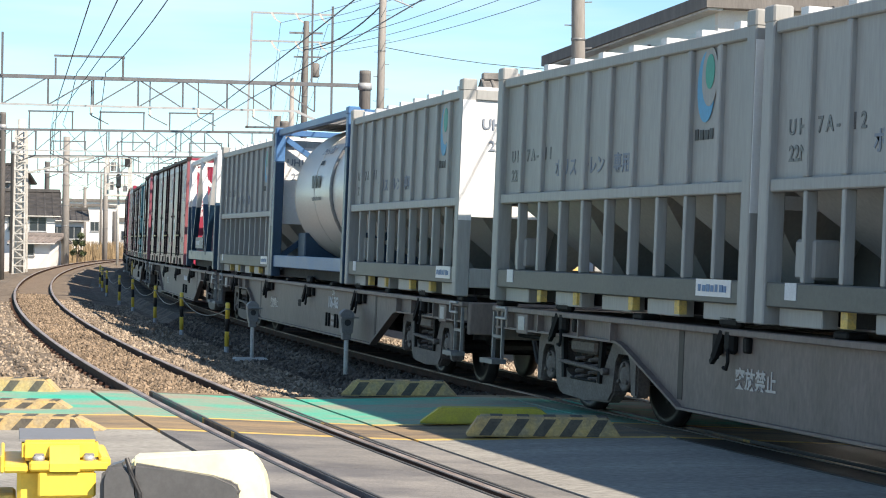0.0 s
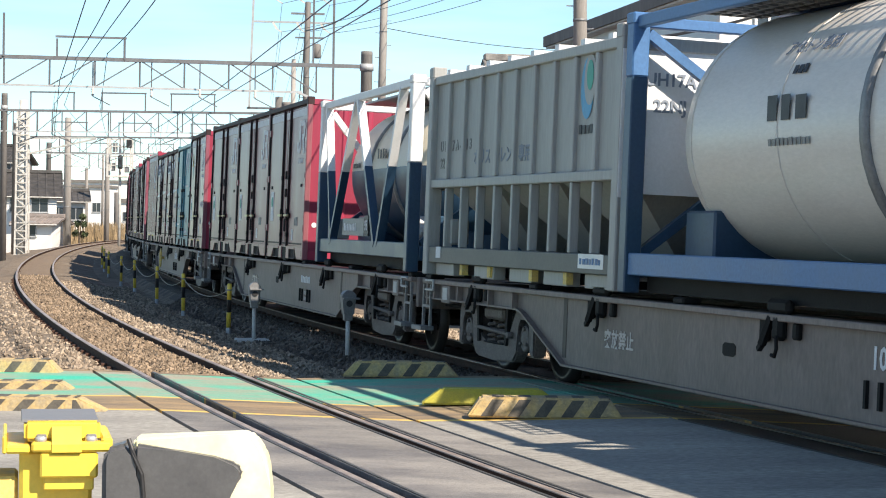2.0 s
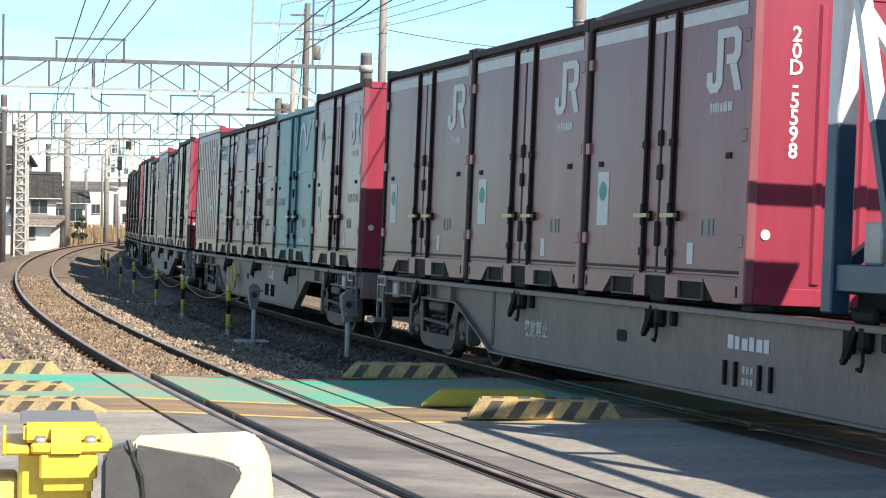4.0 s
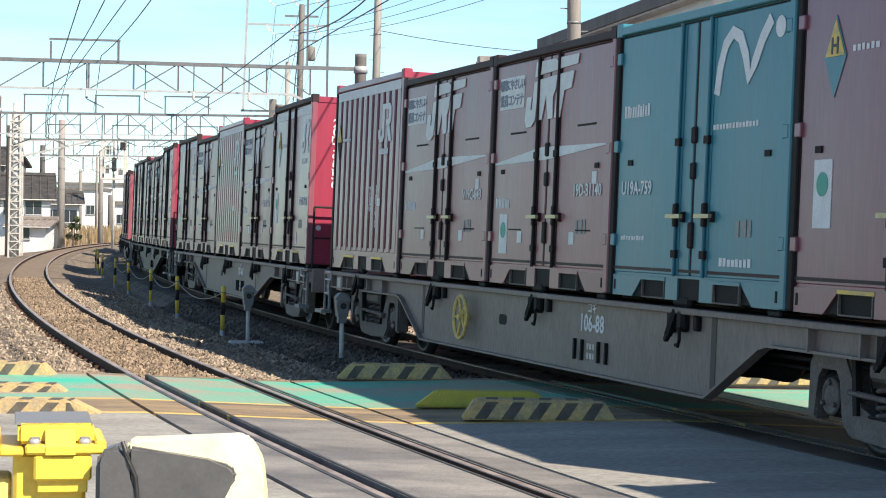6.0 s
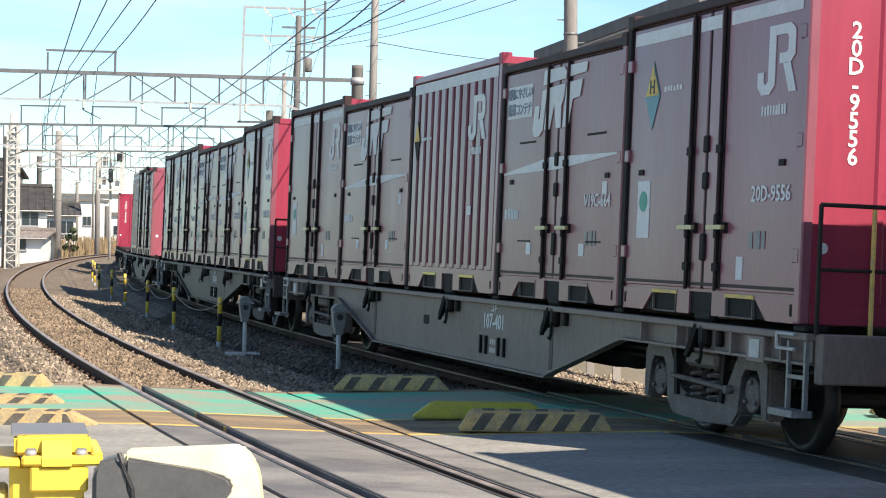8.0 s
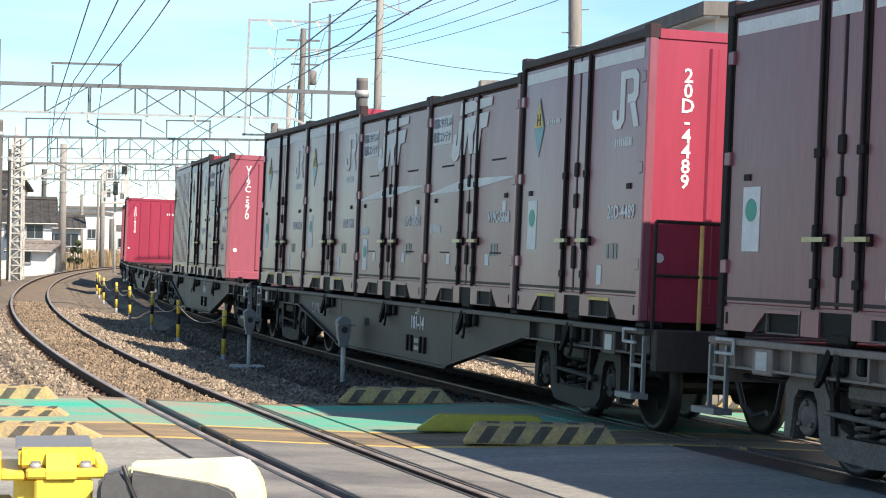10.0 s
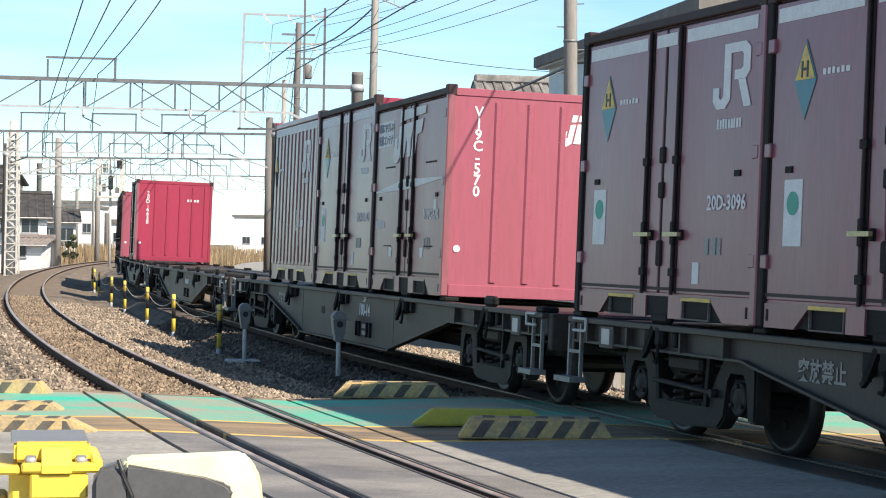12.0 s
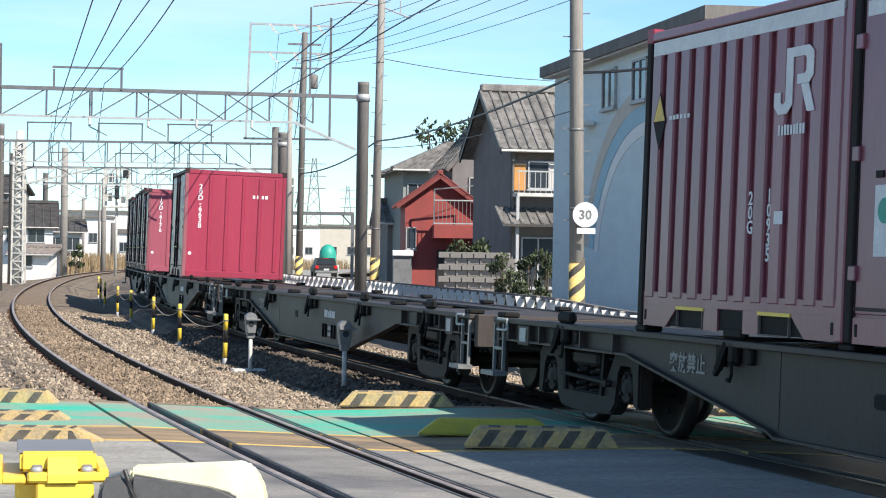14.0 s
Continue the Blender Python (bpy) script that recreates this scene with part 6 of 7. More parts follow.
for x in (-7.8, -6.75, -5.7):
    for z in (11.8, 10.53):
        part("insulator", bars(((x, 90, z), (x + 0.18, 90, z - 0.3), 0.09), ((x + 0.18, 90, z - 0.3), (x + 0.42, 90, z - 0.45), 0.05)), M["pale"], fr)

p30 = pole(2.65, 40, 9.4, 0.15, 0.125, M["concrete"], "grey concrete pole with a round speed sign and striped guard", guard=True, lean=(0, -0.9), bands=4)
sign = thing("speed_sign", pose(2.755, 39.6, 2.50, 0, 0, 0), "round white speed limit sign with grey number", "sign")
part("disc", lathe([(0.0, 0.245), (0.02, 0.245)], "y", 32), M["white_panel"], sign)
part("sub_plate", boxes((-0.16, 0.2, 0.0, 0.015, -0.37, -0.26)), M["white_panel"], sign)
writing("30", 0.25, M["galv"], sign, Matrix(((1, 0, 0, 0.0), (0, 0, -1, -0.004), (0, 1, 0, -0.01), (0, 0, 0, 1))), "sign_number")
part("bracket", bars(((0, 0.02, 0), (0, 0.28, 0), 0.04)), M["galv"], sign)

# left side of the line
pole(-27.95, 150, 9.2, 0.30, 0.24, M["concrete"], "thick pale concrete pole beside the outer track", steps=True, bands=4)
pole(-29.2, 175, 7.9, 0.24, 0.2, M["concrete"], "grey concrete pole beside the outer track", steps=False)
pole(-35.4, 200, 6.8, 0.2, 0.16, M["concrete"], "grey concrete pole behind the houses", steps=False)
pole(-33.8, 200, 8.2, 0.14, 0.11, M["concrete"], "thin grey pole behind the houses", steps=False)
pole(-33.2, 205, 4.5, 0.3, 0.28, M["dark_concrete"], "short dark post by the line", steps=False, bands=1)
pole(-20.4, 93.6, 6.9, 0.17, 0.15, M["concrete"], "concrete pole with an orange band", steps=False)
lat_ob = thing("lattice_mast", pose(-23.35, 112, 0), "pale steel lattice mast on the embankment", "mast")
for sx in (-1, 1):
    for sy in (-1, 1):
        part("leg", bars(((sx * 0.32, sy * 0.32, -0.7), (sx * 0.26, sy * 0.26, 7.6), 0.09)), M["pale"], lat_ob)
for i in range(18):
    z = -0.3 + i * 0.44
    part("rung", bars(((-0.31, -0.31, z), (0.31, -0.31, z), 0.06)), M["pale"], lat_ob)
    part("lattice_brace", bars(((-0.3 if i % 2 else 0.3, -0.3, z), (0.3 if i % 2 else -0.3, -0.3, z + 0.44), 0.04)), M["pale"], lat_ob)
part("core", lathe([(-0.7, 0.24), (8.2, 0.22)], "z", 14), M["pale"], lat_ob)
part("arm", bars(((0, 0, 5.2), (4.2, -1, 6.1), 0.09), ((0, 0, 6.1), (4.2, -1, 6.15), 0.08)), M["pale"], lat_ob)
sig = thing("railway_signal", pose(-24.1, 150, 0), "tall railway signal in a pale service cage", "signal")
part("mast", lathe([(-0.7, 0.11), (7.6, 0.1)], "z", 12), M["pale"], sig)
for sx in (-1, 1):
    for sy in (-1, 1):
        part("cage_post", bars(((sx * 0.85, sy * 0.5, 4.9), (sx * 0.85, sy * 0.5, 7.7), 0.12)), M["pale"], sig)
for z in (4.95, 5.7, 6.4, 7.1, 7.65):
    for y in (-0.5, 0.5):
        part("cage_rail", bars(((-0.85, y, z), (0.85, y, z), 0.07)), M["pale"], sig)
part("signal_head", boxes((-0.05, 0.30, -0.75, -0.55, 5.45, 6.45), bevel=0.06), M["black"], sig)
part("signal_head", boxes((0.55, 0.95, -0.75, -0.52, 7.0, 7.6), bevel=0.05), M["black"], sig)
for z in (5.7, 6.2):
    part("signal_lens", lathe([(-0.79, 0.11), (-0.75, 0.12)], "y", 14, (0.125, 0, z)), M["glass"], sig)
for x in (-0.55, -0.25, 0.4):
    part("cage_bar", bars(((x, -0.5, 4.95), (x, -0.5, 7.65), 0.05)), M["pale"], sig)
for x0, x1, z0, z1 in ((-0.5, -0.15, 6.7, 7.35), (-0.6, -0.3, 5.3, 5.9), (0.4, 0.7, 5.2, 5.6)):
    part("relay_box", boxes((x0, x1, -0.45, -0.2, z0, z1), bevel=0.03), M["galv"], sig)
part("platform", boxes((-0.9, 0.9, -0.6, 0.6, 4.85, 4.92)), M["pale"], sig)


def wire(points, r=0.012, sag=0.0, label="overhead wire", div=8, drops=None):
    allp = []
    for a, b in zip(points, points[1:]):
        for k in range(div):
            t = k / div
            p = Vector(a).lerp(Vector(b), t)
            p.z -= sag * 4 * t * (1 - t)
            allp.append(p)
    allp.append(Vector(points[-1]))
    tagged(part("overhead_wire", tube(allp, r), M["wire"]), label, "wire", "overhead wires")


def track_wire(lat, stations, r, sag):
    wire([along(s, lat + dl, z) for s, z, dl in stations], r, sag, "thin dark overhead line wire along the track")


track_wire(0.55, [(2, 7.35, 0), (25.8, 6.56, 0), (46, 5.75, 0.05), (81, 5.8, -0.3), (114, 5.8, 0.2), (150, 5.9, 0), (190, 6, 0)], 0.014, 0.0)
track_wire(1.1, [(2, 6.9, 0), (25.7, 6.58, 0), (45, 6.45, 0), (80, 6.9, -0.4), (114, 7.0, 0), (150, 7.1, 0)], 0.014, 0.12)
track_wire(2.0, [(2, 6.9, 0.2), (25.4, 6.6, 0.1), (44.5, 6.45, -0.1), (80, 6.9, 0.3), (114, 7.0, 0), (150, 7.1, 0)], 0.014, 0.15)
track_wire(0.45, [(5, 5.25, -0.5), (45, 5.0, 0.0), (80, 5.0, -0.3), (114, 5.0, 0.2), (150, 5.0, 0), (190, 5, 0)], 0.010, 0.0)
track_wire(4.9, [(2, 6.95, 0), (20.7, 6.11, 0), (29.3, 5.73, 0), (42, 5.40, 0), (46, 5.45, 0.1), (81, 5.9, -0.1), (114, 6.0, 0.2), (150, 6.0, 0)], 0.014, 0.0)
track_wire(4.9, [(2, 5.95, 0), (15.2, 5.54, 0), (22.2, 5.34, 0), (34.2, 5.15, 0), (45, 5.06, 0), (80, 5.05, -0.2), (114, 5.05, 0.2), (150, 5.05, 0)], 0.012, 0.0)
for s in (12, 18, 24, 30, 36, 42, 51, 58, 65, 72):
    for lat, zt, zb in ((0.55, float(np.interp(s, (2, 25.8, 46, 81), (7.35, 6.56, 5.75, 5.8))), 5.05), (4.9, float(np.interp(s, (2, 20.7, 29.3, 42, 81), (6.95, 6.11, 5.73, 5.40, 5.9))), 5.1)):
        if s > 44:
            wire([along(s, lat, zt), along(s, lat - 0.1, zb)], 0.006, 0, "thin dark dropper wire of the overhead line", 1)
# pole lines high on the right
for x1, z1 in ((-7.4, 11.35), (-6.35, 11.35), (-5.3, 11.3), (-7.4, 10.1), (-6.35, 10.1), (-5.3, 10.05)):
    wire([(x1 + 9.5, 56, z1 - 1.0), (x1, 90, z1), (x1 - 7.0, 165, z1 + 0.3)], 0.011, 0.3, "pole line wire above the street")
wire([(7.2, 38, 6.2), (2.66, 40, 5.3), (-2.5, 75, 5.85), (-6.0, 85, 5.0), (-9.5, 130, 4.6)], 0.03, 0.25, "thick cable bundle between street poles")
wire([(-2.4, 75, 8.9), (8.0, 80, 8.6)], 0.014, 0.3, "service wire to the houses")
wire([(2.66, 40, 4.6), (-2.4, 75, 5.6)], 0.012, 0.2, "thin service wire between street poles")
wire([(-2.3, 75, 10.6), (-6.0, 85, 9.7), (-9.6, 130, 9.0)], 0.03, 0.4, "thick cable between street poles")
arm = thing("street_lamp_arm", pose(-2.3, 75, 0), "curved pale lamp arm at a pole's top", "lamp arm")
part("arm", bars(((-2.6, -0.3, 10.75), (-1.2, -0.2, 10.95), 0.07), ((-1.2, -0.2, 10.95), (-0.2, 0, 10.85), 0.06), ((-0.2, 0, 10.85), (1.0, -0.2, 10.35), 0.06), ((0.6, -0.1, 10.55), (0.6, -0.1, 11.0), 0.05), sides=8), M["pale_steel"], arm)

# ---- street side: fence, road, houses ----
fence = thing("line_fence", None, "low grey railing with white slanting plates beside the line", "fence", kind="structure")
fence_pts = [along(s, float(np.interp(s, (8, 13.6, 24.6, 48.4, 61), (6.9, 7.5, 9.6, 10.4, 9.7))), 0.0) for s in np.arange(9, 66, 0.9)]
bm = prism([(-0.10, 0.80), (0.08, 0.80), (0.10, 0.72), (0.04, 0.30), (-0.01, 0.30)], -0.03, 0.03)
plate = part("fence_plate", bm, M["white_panel"])
for a in fence_pts:
    again(plate, Matrix.Translation(a + Vector((0.02, -0.05, 0.03))), fence)
bpy.data.objects.remove(plate)
for k in range(0, len(fence_pts) - 3, 3):
    a, b = fence_pts[k], fence_pts[k + 3]
    part("rail", bars((a + Vector((0.06, 0.1, 0.82)), b + Vector((0.06, 0.1, 0.82)), 0.09)), M["dark_concrete"], fence)
    part("rail", bars((a + Vector((0.06, 0.1, 0.3)), b + Vector((0.06, 0.1, 0.3)), 0.25, 0.12)), M["dark_concrete"], fence)
    part("post", boxes((a.x - 0.06, a.x + 0.06, a.y + 0.05, a.y + 0.17, -0.62, 0.86)), M["concrete"], fence)
strip("side_road", (10.8, 13.2, 18.5), (-0.06, -0.02, -0.06), 40, 250, 2.0, M["asphalt"], label="narrow asphalt street beside the railway", category="road")


def window(ob, m, w, h, curtain=True, frame_mat=None):
    """A window in its frame, set on a wall; m: middle of its sill on the wall's face, looking along -y."""
    win = part("window", boxes((-w / 2, w / 2, -0.05, 0.02, 0, 0.05), (-w / 2, w / 2, -0.05, 0.02, h - 0.05, h), (-w / 2, -w / 2 + 0.05, -0.05, 0.02, 0, h), (w / 2 - 0.05, w / 2, -0.05, 0.02, 0, h), (-0.025, 0.025, -0.04, 0.02, 0, h)), frame_mat or M["pale_steel"], ob, "window in a pale metal frame", m)
    part("pane", boxes((-w / 2 + 0.04, -0.02, -0.012, -0.004, 0.04, h - 0.04)), M["glass"], win)
    part("pane", boxes((0.02, w / 2 - 0.04, -0.012, -0.004, 0.04, h - 0.04)), M["curtain"] if curtain else M["glass"], win)
    part("sill", boxes((-w / 2 - 0.04, w / 2 + 0.04, -0.1, 0.02, -0.05, 0)), M["pale_steel"], win)
    return win


def tiled_slope(ob, p0, p1, p2, p3, n, m_tile, thick=0.10, courses=6):
    """A roof slope from eave p0-p1 to ridge p3-p2, with raised rows of tiles."""
    p0, p1, p2, p3 = (Vector(p) for p in (p0, p1, p2, p3))
    nrm = (p1 - p0).cross(p3 - p0).normalized()
    if nrm.z < 0:
        nrm = -nrm
    bm = bmesh.new()
    top = [bm.verts.new(p) for p in (p0, p1, p2, p3)]
    low = [bm.verts.new(p - nrm * thick) for p in (p0, p1, p2, p3)]
    bm.faces.new(top)
    bm.faces.new(low[::-1])
    for i in range(4):
        bm.faces.new((top[i], top[(i + 1) % 4], low[(i + 1) % 4], low[i]))
    roof = part("roof_slope", bm, m_tile, ob, "grey tiled roof slope")
    for i in range(n + 1):
        t = i / n
        a, b = p0.lerp(p1, t), p3.lerp(p2, t)
        part("roll_tile", bars((a + nrm * 0.025, b + nrm * 0.025, 0.11, 0.07), sides=6), m_tile, roof)
    for k in range(1, courses):
        a, b = p0.lerp(p3, k / courses), p1.lerp(p2, k / courses)
        part("tile_course", bars((a + nrm * 0.012, b + nrm * 0.012, 0.03, 0.035)), m_tile, roof)
    return roof


def gable_house(m, w, d, eave, ridge, wall_mat, roof_mat, label, axis="x", rows=16, base=-0.62, over=0.45, hip=0.0):
    """A house with its ridge along x (or y), its front on y = 0."""
    ob = thing("house", m, label, "house", "houses beside the railway")
    t = 0.2
    bm = boxes((0, w, 0, t, base, eave), (0, w, d - t, d, base, eave), (0, t, t, d - t, base, eave), (w - t, w, t, d - t, base, eave))
    part("wall", bm, wall_mat, ob)
    if hip:
        z0, z1 = eave - 0.05, ridge + 0.1
        tiled_slope(ob, (-over, -over, z0), (w + over, -over, z0), (w - hip, d / 2, z1), (hip, d / 2, z1), rows, roof_mat)
        tiled_slope(ob, (w + over, d + over, z0), (-over, d + over, z0), (hip, d / 2, z1), (w - hip, d / 2, z1), rows // 2, roof_mat)
        for xe, xr, ya, yb in ((-over, hip, d + over, -over), (w + over, w - hip, -over, d + over)):
            tiled_slope(ob, (xe, ya, z0), (xe, yb, z0), (xr, d / 2 + 0.05 * (1 if yb > ya else -1), z1), (xr, d / 2 - 0.05 * (1 if yb > ya else -1), z1), rows // 2, roof_mat)
        part("ridge_cap", boxes((hip - 0.1, w - hip + 0.1, d / 2 - 0.14, d / 2 + 0.14, z1 - 0.04, z1 + 0.22), bevel=0.05), roof_mat, ob)
        part("hip_cap", bars(((-over, -over, z0 + 0.06), (hip, d / 2, z1 + 0.06), 0.2)), roof_mat, ob)
        part("gutter", bars(((-over, -over - 0.06, z0), (w + over, -over - 0.06, z0), 0.1), sides=8), M["pale"], ob)
    elif axis == "x":
        for x in (0.0, w - t):
            bm = bmesh.new()
            v = [bm.verts.new((x + e, y, z)) for e in (0, t) for y, z in ((0, eave), (d, eave), (d / 2, ridge - 0.12))]
            bm.faces.new(v[:3]); bm.faces.new(v[3:][::-1])
            for i in range(3):
                bm.faces.new((v[i], v[(i + 1) % 3], v[3 + (i + 1) % 3], v[3 + i]))
            part("gable", bm, wall_mat, ob)
        k = over * (ridge - eave) / (d / 2)
        tiled_slope(ob, (-over, -over, eave - k + 0.1), (w + over, -over, eave - k + 0.1), (w + over, d / 2, ridge + 0.1), (-over, d / 2, ridge + 0.1), rows, roof_mat)
        tiled_slope(ob, (-over, d + over, eave - k + 0.1), (w + over, d + over, eave - k + 0.1), (w + over, d / 2, ridge + 0.1), (-over, d / 2, ridge + 0.1), rows // 2, roof_mat)
        part("ridge_cap", boxes((-over, w + over, d / 2 - 0.16, d / 2 + 0.16, ridge + 0.06, ridge + 0.34), bevel=0.05), roof_mat, ob)
        part("barge_board", bars(((-over, -over, eave - k - 0.02), (-over, d / 2, ridge - 0.02), 0.06, 0.2), ((-over, d + over, eave - k - 0.02), (-over, d / 2, ridge - 0.02), 0.06, 0.2)), M["black"], ob)
        part("gutter", bars(((-over, -over - 0.06, eave - k + 0.02), (w + over, -over - 0.06, eave - k + 0.02), 0.1), sides=8), M["pale"], ob)
    else:
        for y in (0.0, d - t):
            bm = bmesh.new()
            v = [bm.verts.new((x, y + e, z)) for e in (0, t) for x, z in ((0, eave), (w, eave), (w / 2, ridge - 0.12))]
            bm.faces.new(v[:3]); bm.faces.new(v[3:][::-1])
            for i in range(3):
                bm.faces.new((v[i], v[(i + 1) % 3], v[3 + (i + 1) % 3], v[3 + i]))
            part("gable", bm, wall_mat, ob)
        k = over * (ridge - eave) / (w / 2)
        for x0 in (-over, w + over):
            tiled_slope(ob, (x0, -over, eave - k + 0.1), (x0, d + over, eave - k + 0.1), (w / 2, d + over, ridge + 0.1), (w / 2, -over, ridge + 0.1), rows // 2, roof_mat)
        part("ridge_cap", boxes((w / 2 - 0.12, w / 2 + 0.12, -over, d + over, ridge + 0.06, ridge + 0.26), bevel=0.04), roof_mat, ob)
        part("barge_board", bars(((-over, -over, eave - k), (w / 2, -over, ridge), 0.06, 0.16), ((w + over, -over, eave - k), (w / 2, -over, ridge), 0.06, 0.16)), roof_mat, ob)
    return ob


red_roof = mat("red_brown_roof", (0.22, 0.05, 0.045), 0.6, vary=0.2, scale=2, fine=14, bump=0.2)
# the dark two-storey house
h = gable_house(pose(2.28, 70.0, 0, 0, 0, 11), 8.0, 6.2, 5.55, 7.5, M["dark_wall"], M["roof"], "dark grey two-storey house with a tiled gable roof", rows=26)
window(h, Matrix.Translation((1.35, -0.02, 4.0)), 1.5, 0.98)
window(h, Matrix.Translation((1.0, -0.02, 0.6)), 1.2, 1.75, False)
window(h, Matrix.Translation((2.3, -0.02, 0.6)), 1.2, 1.75)
part("panel", boxes((0.12, 0.52, -0.06, 0.0, 3.95, 4.85)), M["orange"], h, "ochre wooden panel")
part("balcony_floor", boxes((0.05, 4.2, -0.85, 0.0, 3.72, 3.84), bevel=0.01), M["pale"], h)
for i in range(22):
    part("balcony_bar", boxes((0.1 + i * 0.19, 0.12 + i * 0.19, -0.83, -0.81, 3.84, 4.55)), M["pale_steel"], h)
part("balcony_rail", bars(((0.05, -0.82, 4.58), (4.2, -0.82, 4.58), 0.05)), M["pale_steel"], h)
part("balcony_post", bars(((0.08, -0.8, -0.6), (0.08, -0.8, 3.72), 0.1)), M["pale_steel"], h)
tiled_slope(h, (-0.5, -1.15, 2.78), (5.0, -1.15, 2.78), (5.0, 0.0, 3.36), (-0.5, 0.0, 3.36), 16, M["roof"], courses=3)
part("lintel_wall", boxes((0.2, 4.2, -0.03, 0.0, 5.0, 5.5)), M["wood"], h)
part("drain_pipe", bars(((0.06, -0.1, -0.6), (0.06, -0.1, 5.4), 0.08), sides=8), M["dark_concrete"], h)
# the red house with its balcony
h = gable_house(pose(-1.55, 82.0, 0, 0, 0, 3), 2.75, 6.0, 3.85, 4.85, M["red_wall"], red_roof, "red-brown house with a low gable roof", axis="y", rows=10, over=0.35)
window(h, Matrix.Translation((0.25, -0.02, 1.9)) , 0.42, 0.9, False)
part("balcony", boxes((1.1, 3.0, -1.1, 0.0, 2.35, 2.9), bevel=0.02), M["red_wall"], h)
for i in range(12):
    part("balcony_bar", boxes((1.12 + i * 0.16, 1.14 + i * 0.16, -1.08, -1.06, 2.9, 3.85)), M["galv"], h)
part("balcony_rail", bars(((1.1, -1.07, 3.87), (3.0, -1.07, 3.87), 0.05), ((1.1, -1.07, 2.95), (3.0, -1.07, 2.95), 0.05)), M["pale_steel"], h)
part("balcony_frame", bars(((1.12, -1.05, 2.9), (1.12, -1.05, 4.3), 0.06), ((2.9, -1.05, 2.9), (2.9, -1.05, 4.5), 0.06), ((1.12, -1.05, 4.3), (2.9, -1.05, 4.5), 0.05)), M["galv"], h)
part("shutter", boxes((-0.5, 0.35, -0.25, 0.0, 1.62, 1.86), bevel=0.03), M["white_panel"], h, "white awning box")
part("garage_door", boxes((-0.45, 0.3, -0.12, -0.02, -0.6, 1.62)), M["galv"], h)
# black slab stands for the shade inside the passage
part("dark_passage", boxes((1.3, 2.7, -0.06, -0.004, -0.6, 1.9)), M["black"], h)
# narrow house with a gable between the two
h = gable_house(pose(0.35, 86.0, 0, 0, 0, 8), 2.6, 5.0, 5.6, 7.1, M["dark_wall"], M["roof"], "narrow dark house with a steep tiled gable", axis="y", rows=12, over=0.3)
window(h, Matrix.Translation((1.3, -0.02, 3.3)), 1.2, 1.7)
# house behind
h = gable_house(pose(-1.95, 97.0, 0, 0, 0, 9), 7.5, 7.0, 5.75, 7.0, mat("grey_green_wall", (0.24, 0.26, 0.25), 0.8, vary=0.1), M["roof"], "grey-green house with a broad tiled roof", rows=22, over=0.6, hip=2.6)
part("panel", boxes((1.4, 2.9, -0.05, 0.0, 4.2, 5.2)), M["orange"], h, "orange-brown wall panel")
window(h, Matrix.Translation((0.7, -0.02, 3.7)), 1.0, 1.4, False)
h = gable_house(pose(-2.75, 100.5, 0, 0, 0, 6), 3.2, 5.0, 3.35, 4.2, M["dark_wall"], M["roof"], "low grey house with a tiled roof", rows=12, over=0.5)
window(h, Matrix.Translation((0.8, -0.02, 1.6)), 0.9, 1.0, False)

# the pale building with a mural on its flank, which is tinted blue for shade
blue = thing("blue_building", pose(5.3, 40.0, 0, 0, 0, 10.7), "pale two-storey building with a rainbow mural, shaded walls tinted blue", "building")
# left and back walls carry a bluish shade tone, the sunward walls are white
part("wall", boxes((0, 0.2, 0.2, 13.2, -0.62, 6.35)), M["shade_blue_wall"], blue)
part("wall", boxes((0, 9.0, 0, 0.196, -0.62, 6.35)), M["white_wall"], blue)
part("wall", boxes((0.2, 9.0, 13.0, 13.2, -0.62, 6.35)), M["shade_blue_wall"], blue)
part("wall", boxes((8.8, 9.0, 0.2, 13.0, -0.62, 6.35)), M["white_wall"], blue)
part("roof", prism([(-0.35, 6.35), (9.4, 6.35), (9.4, 6.75), (-0.35, 6.62)], -0.35, 13.5), M["dark_concrete"], blue, "dark flat roof edge")
part("soffit", boxes((-0.3, 0.0, -0.3, 13.4, 6.30, 6.346)), M["pale"], blue)
for i in range(28):
    z = -0.3 + i * 0.235
    part("siding_joint", boxes((-0.006, 0.0, 0.02, 13.18, z, z + 0.012)), M["shade_blue_wall"], blue)
for y in (7.75, 5.2):
    window(blue, Matrix(((0, 1, 0, -0.02), (-1, 0, 0, y), (0, 0, 1, 5.15), (0, 0, 0, 1))), 1.15, 0.95, False, M["pale_steel"])
window(blue, Matrix.Translation((1.0, -0.02, 5.25)), 0.6, 0.72, False, M["white_panel"])
part("eave_vent", boxes((-0.45, -0.05, 9.0, 9.9, 4.85, 4.95)), M["white_panel"], blue, "white vent hood")
for rad, wd, mt in ((1.0, 0.42, M["rainbow"]), (0.90, 0.40, M["mural_blue"]), (0.80, 0.30, M["white_panel"])):
    bm = bmesh.new()
    prev = None
    for k in range(25):
        a = math.radians(8 + k * 5.5)
        ring = [bm.verts.new((e, 4.6 + math.cos(a) * (5.5 * rad - q * wd), 1.4 + math.sin(a) * (4.1 * rad - q * wd))) for q in (0, 1) for e in (-0.012, -0.001)]
        if prev:
            for i, j in ((0, 1), (1, 3), (3, 2), (2, 0)):
                bm.faces.new((prev[i], prev[j], ring[j], ring[i]))
        prev = ring
    part("mural_band", bm, mt, blue, "painted rainbow band")

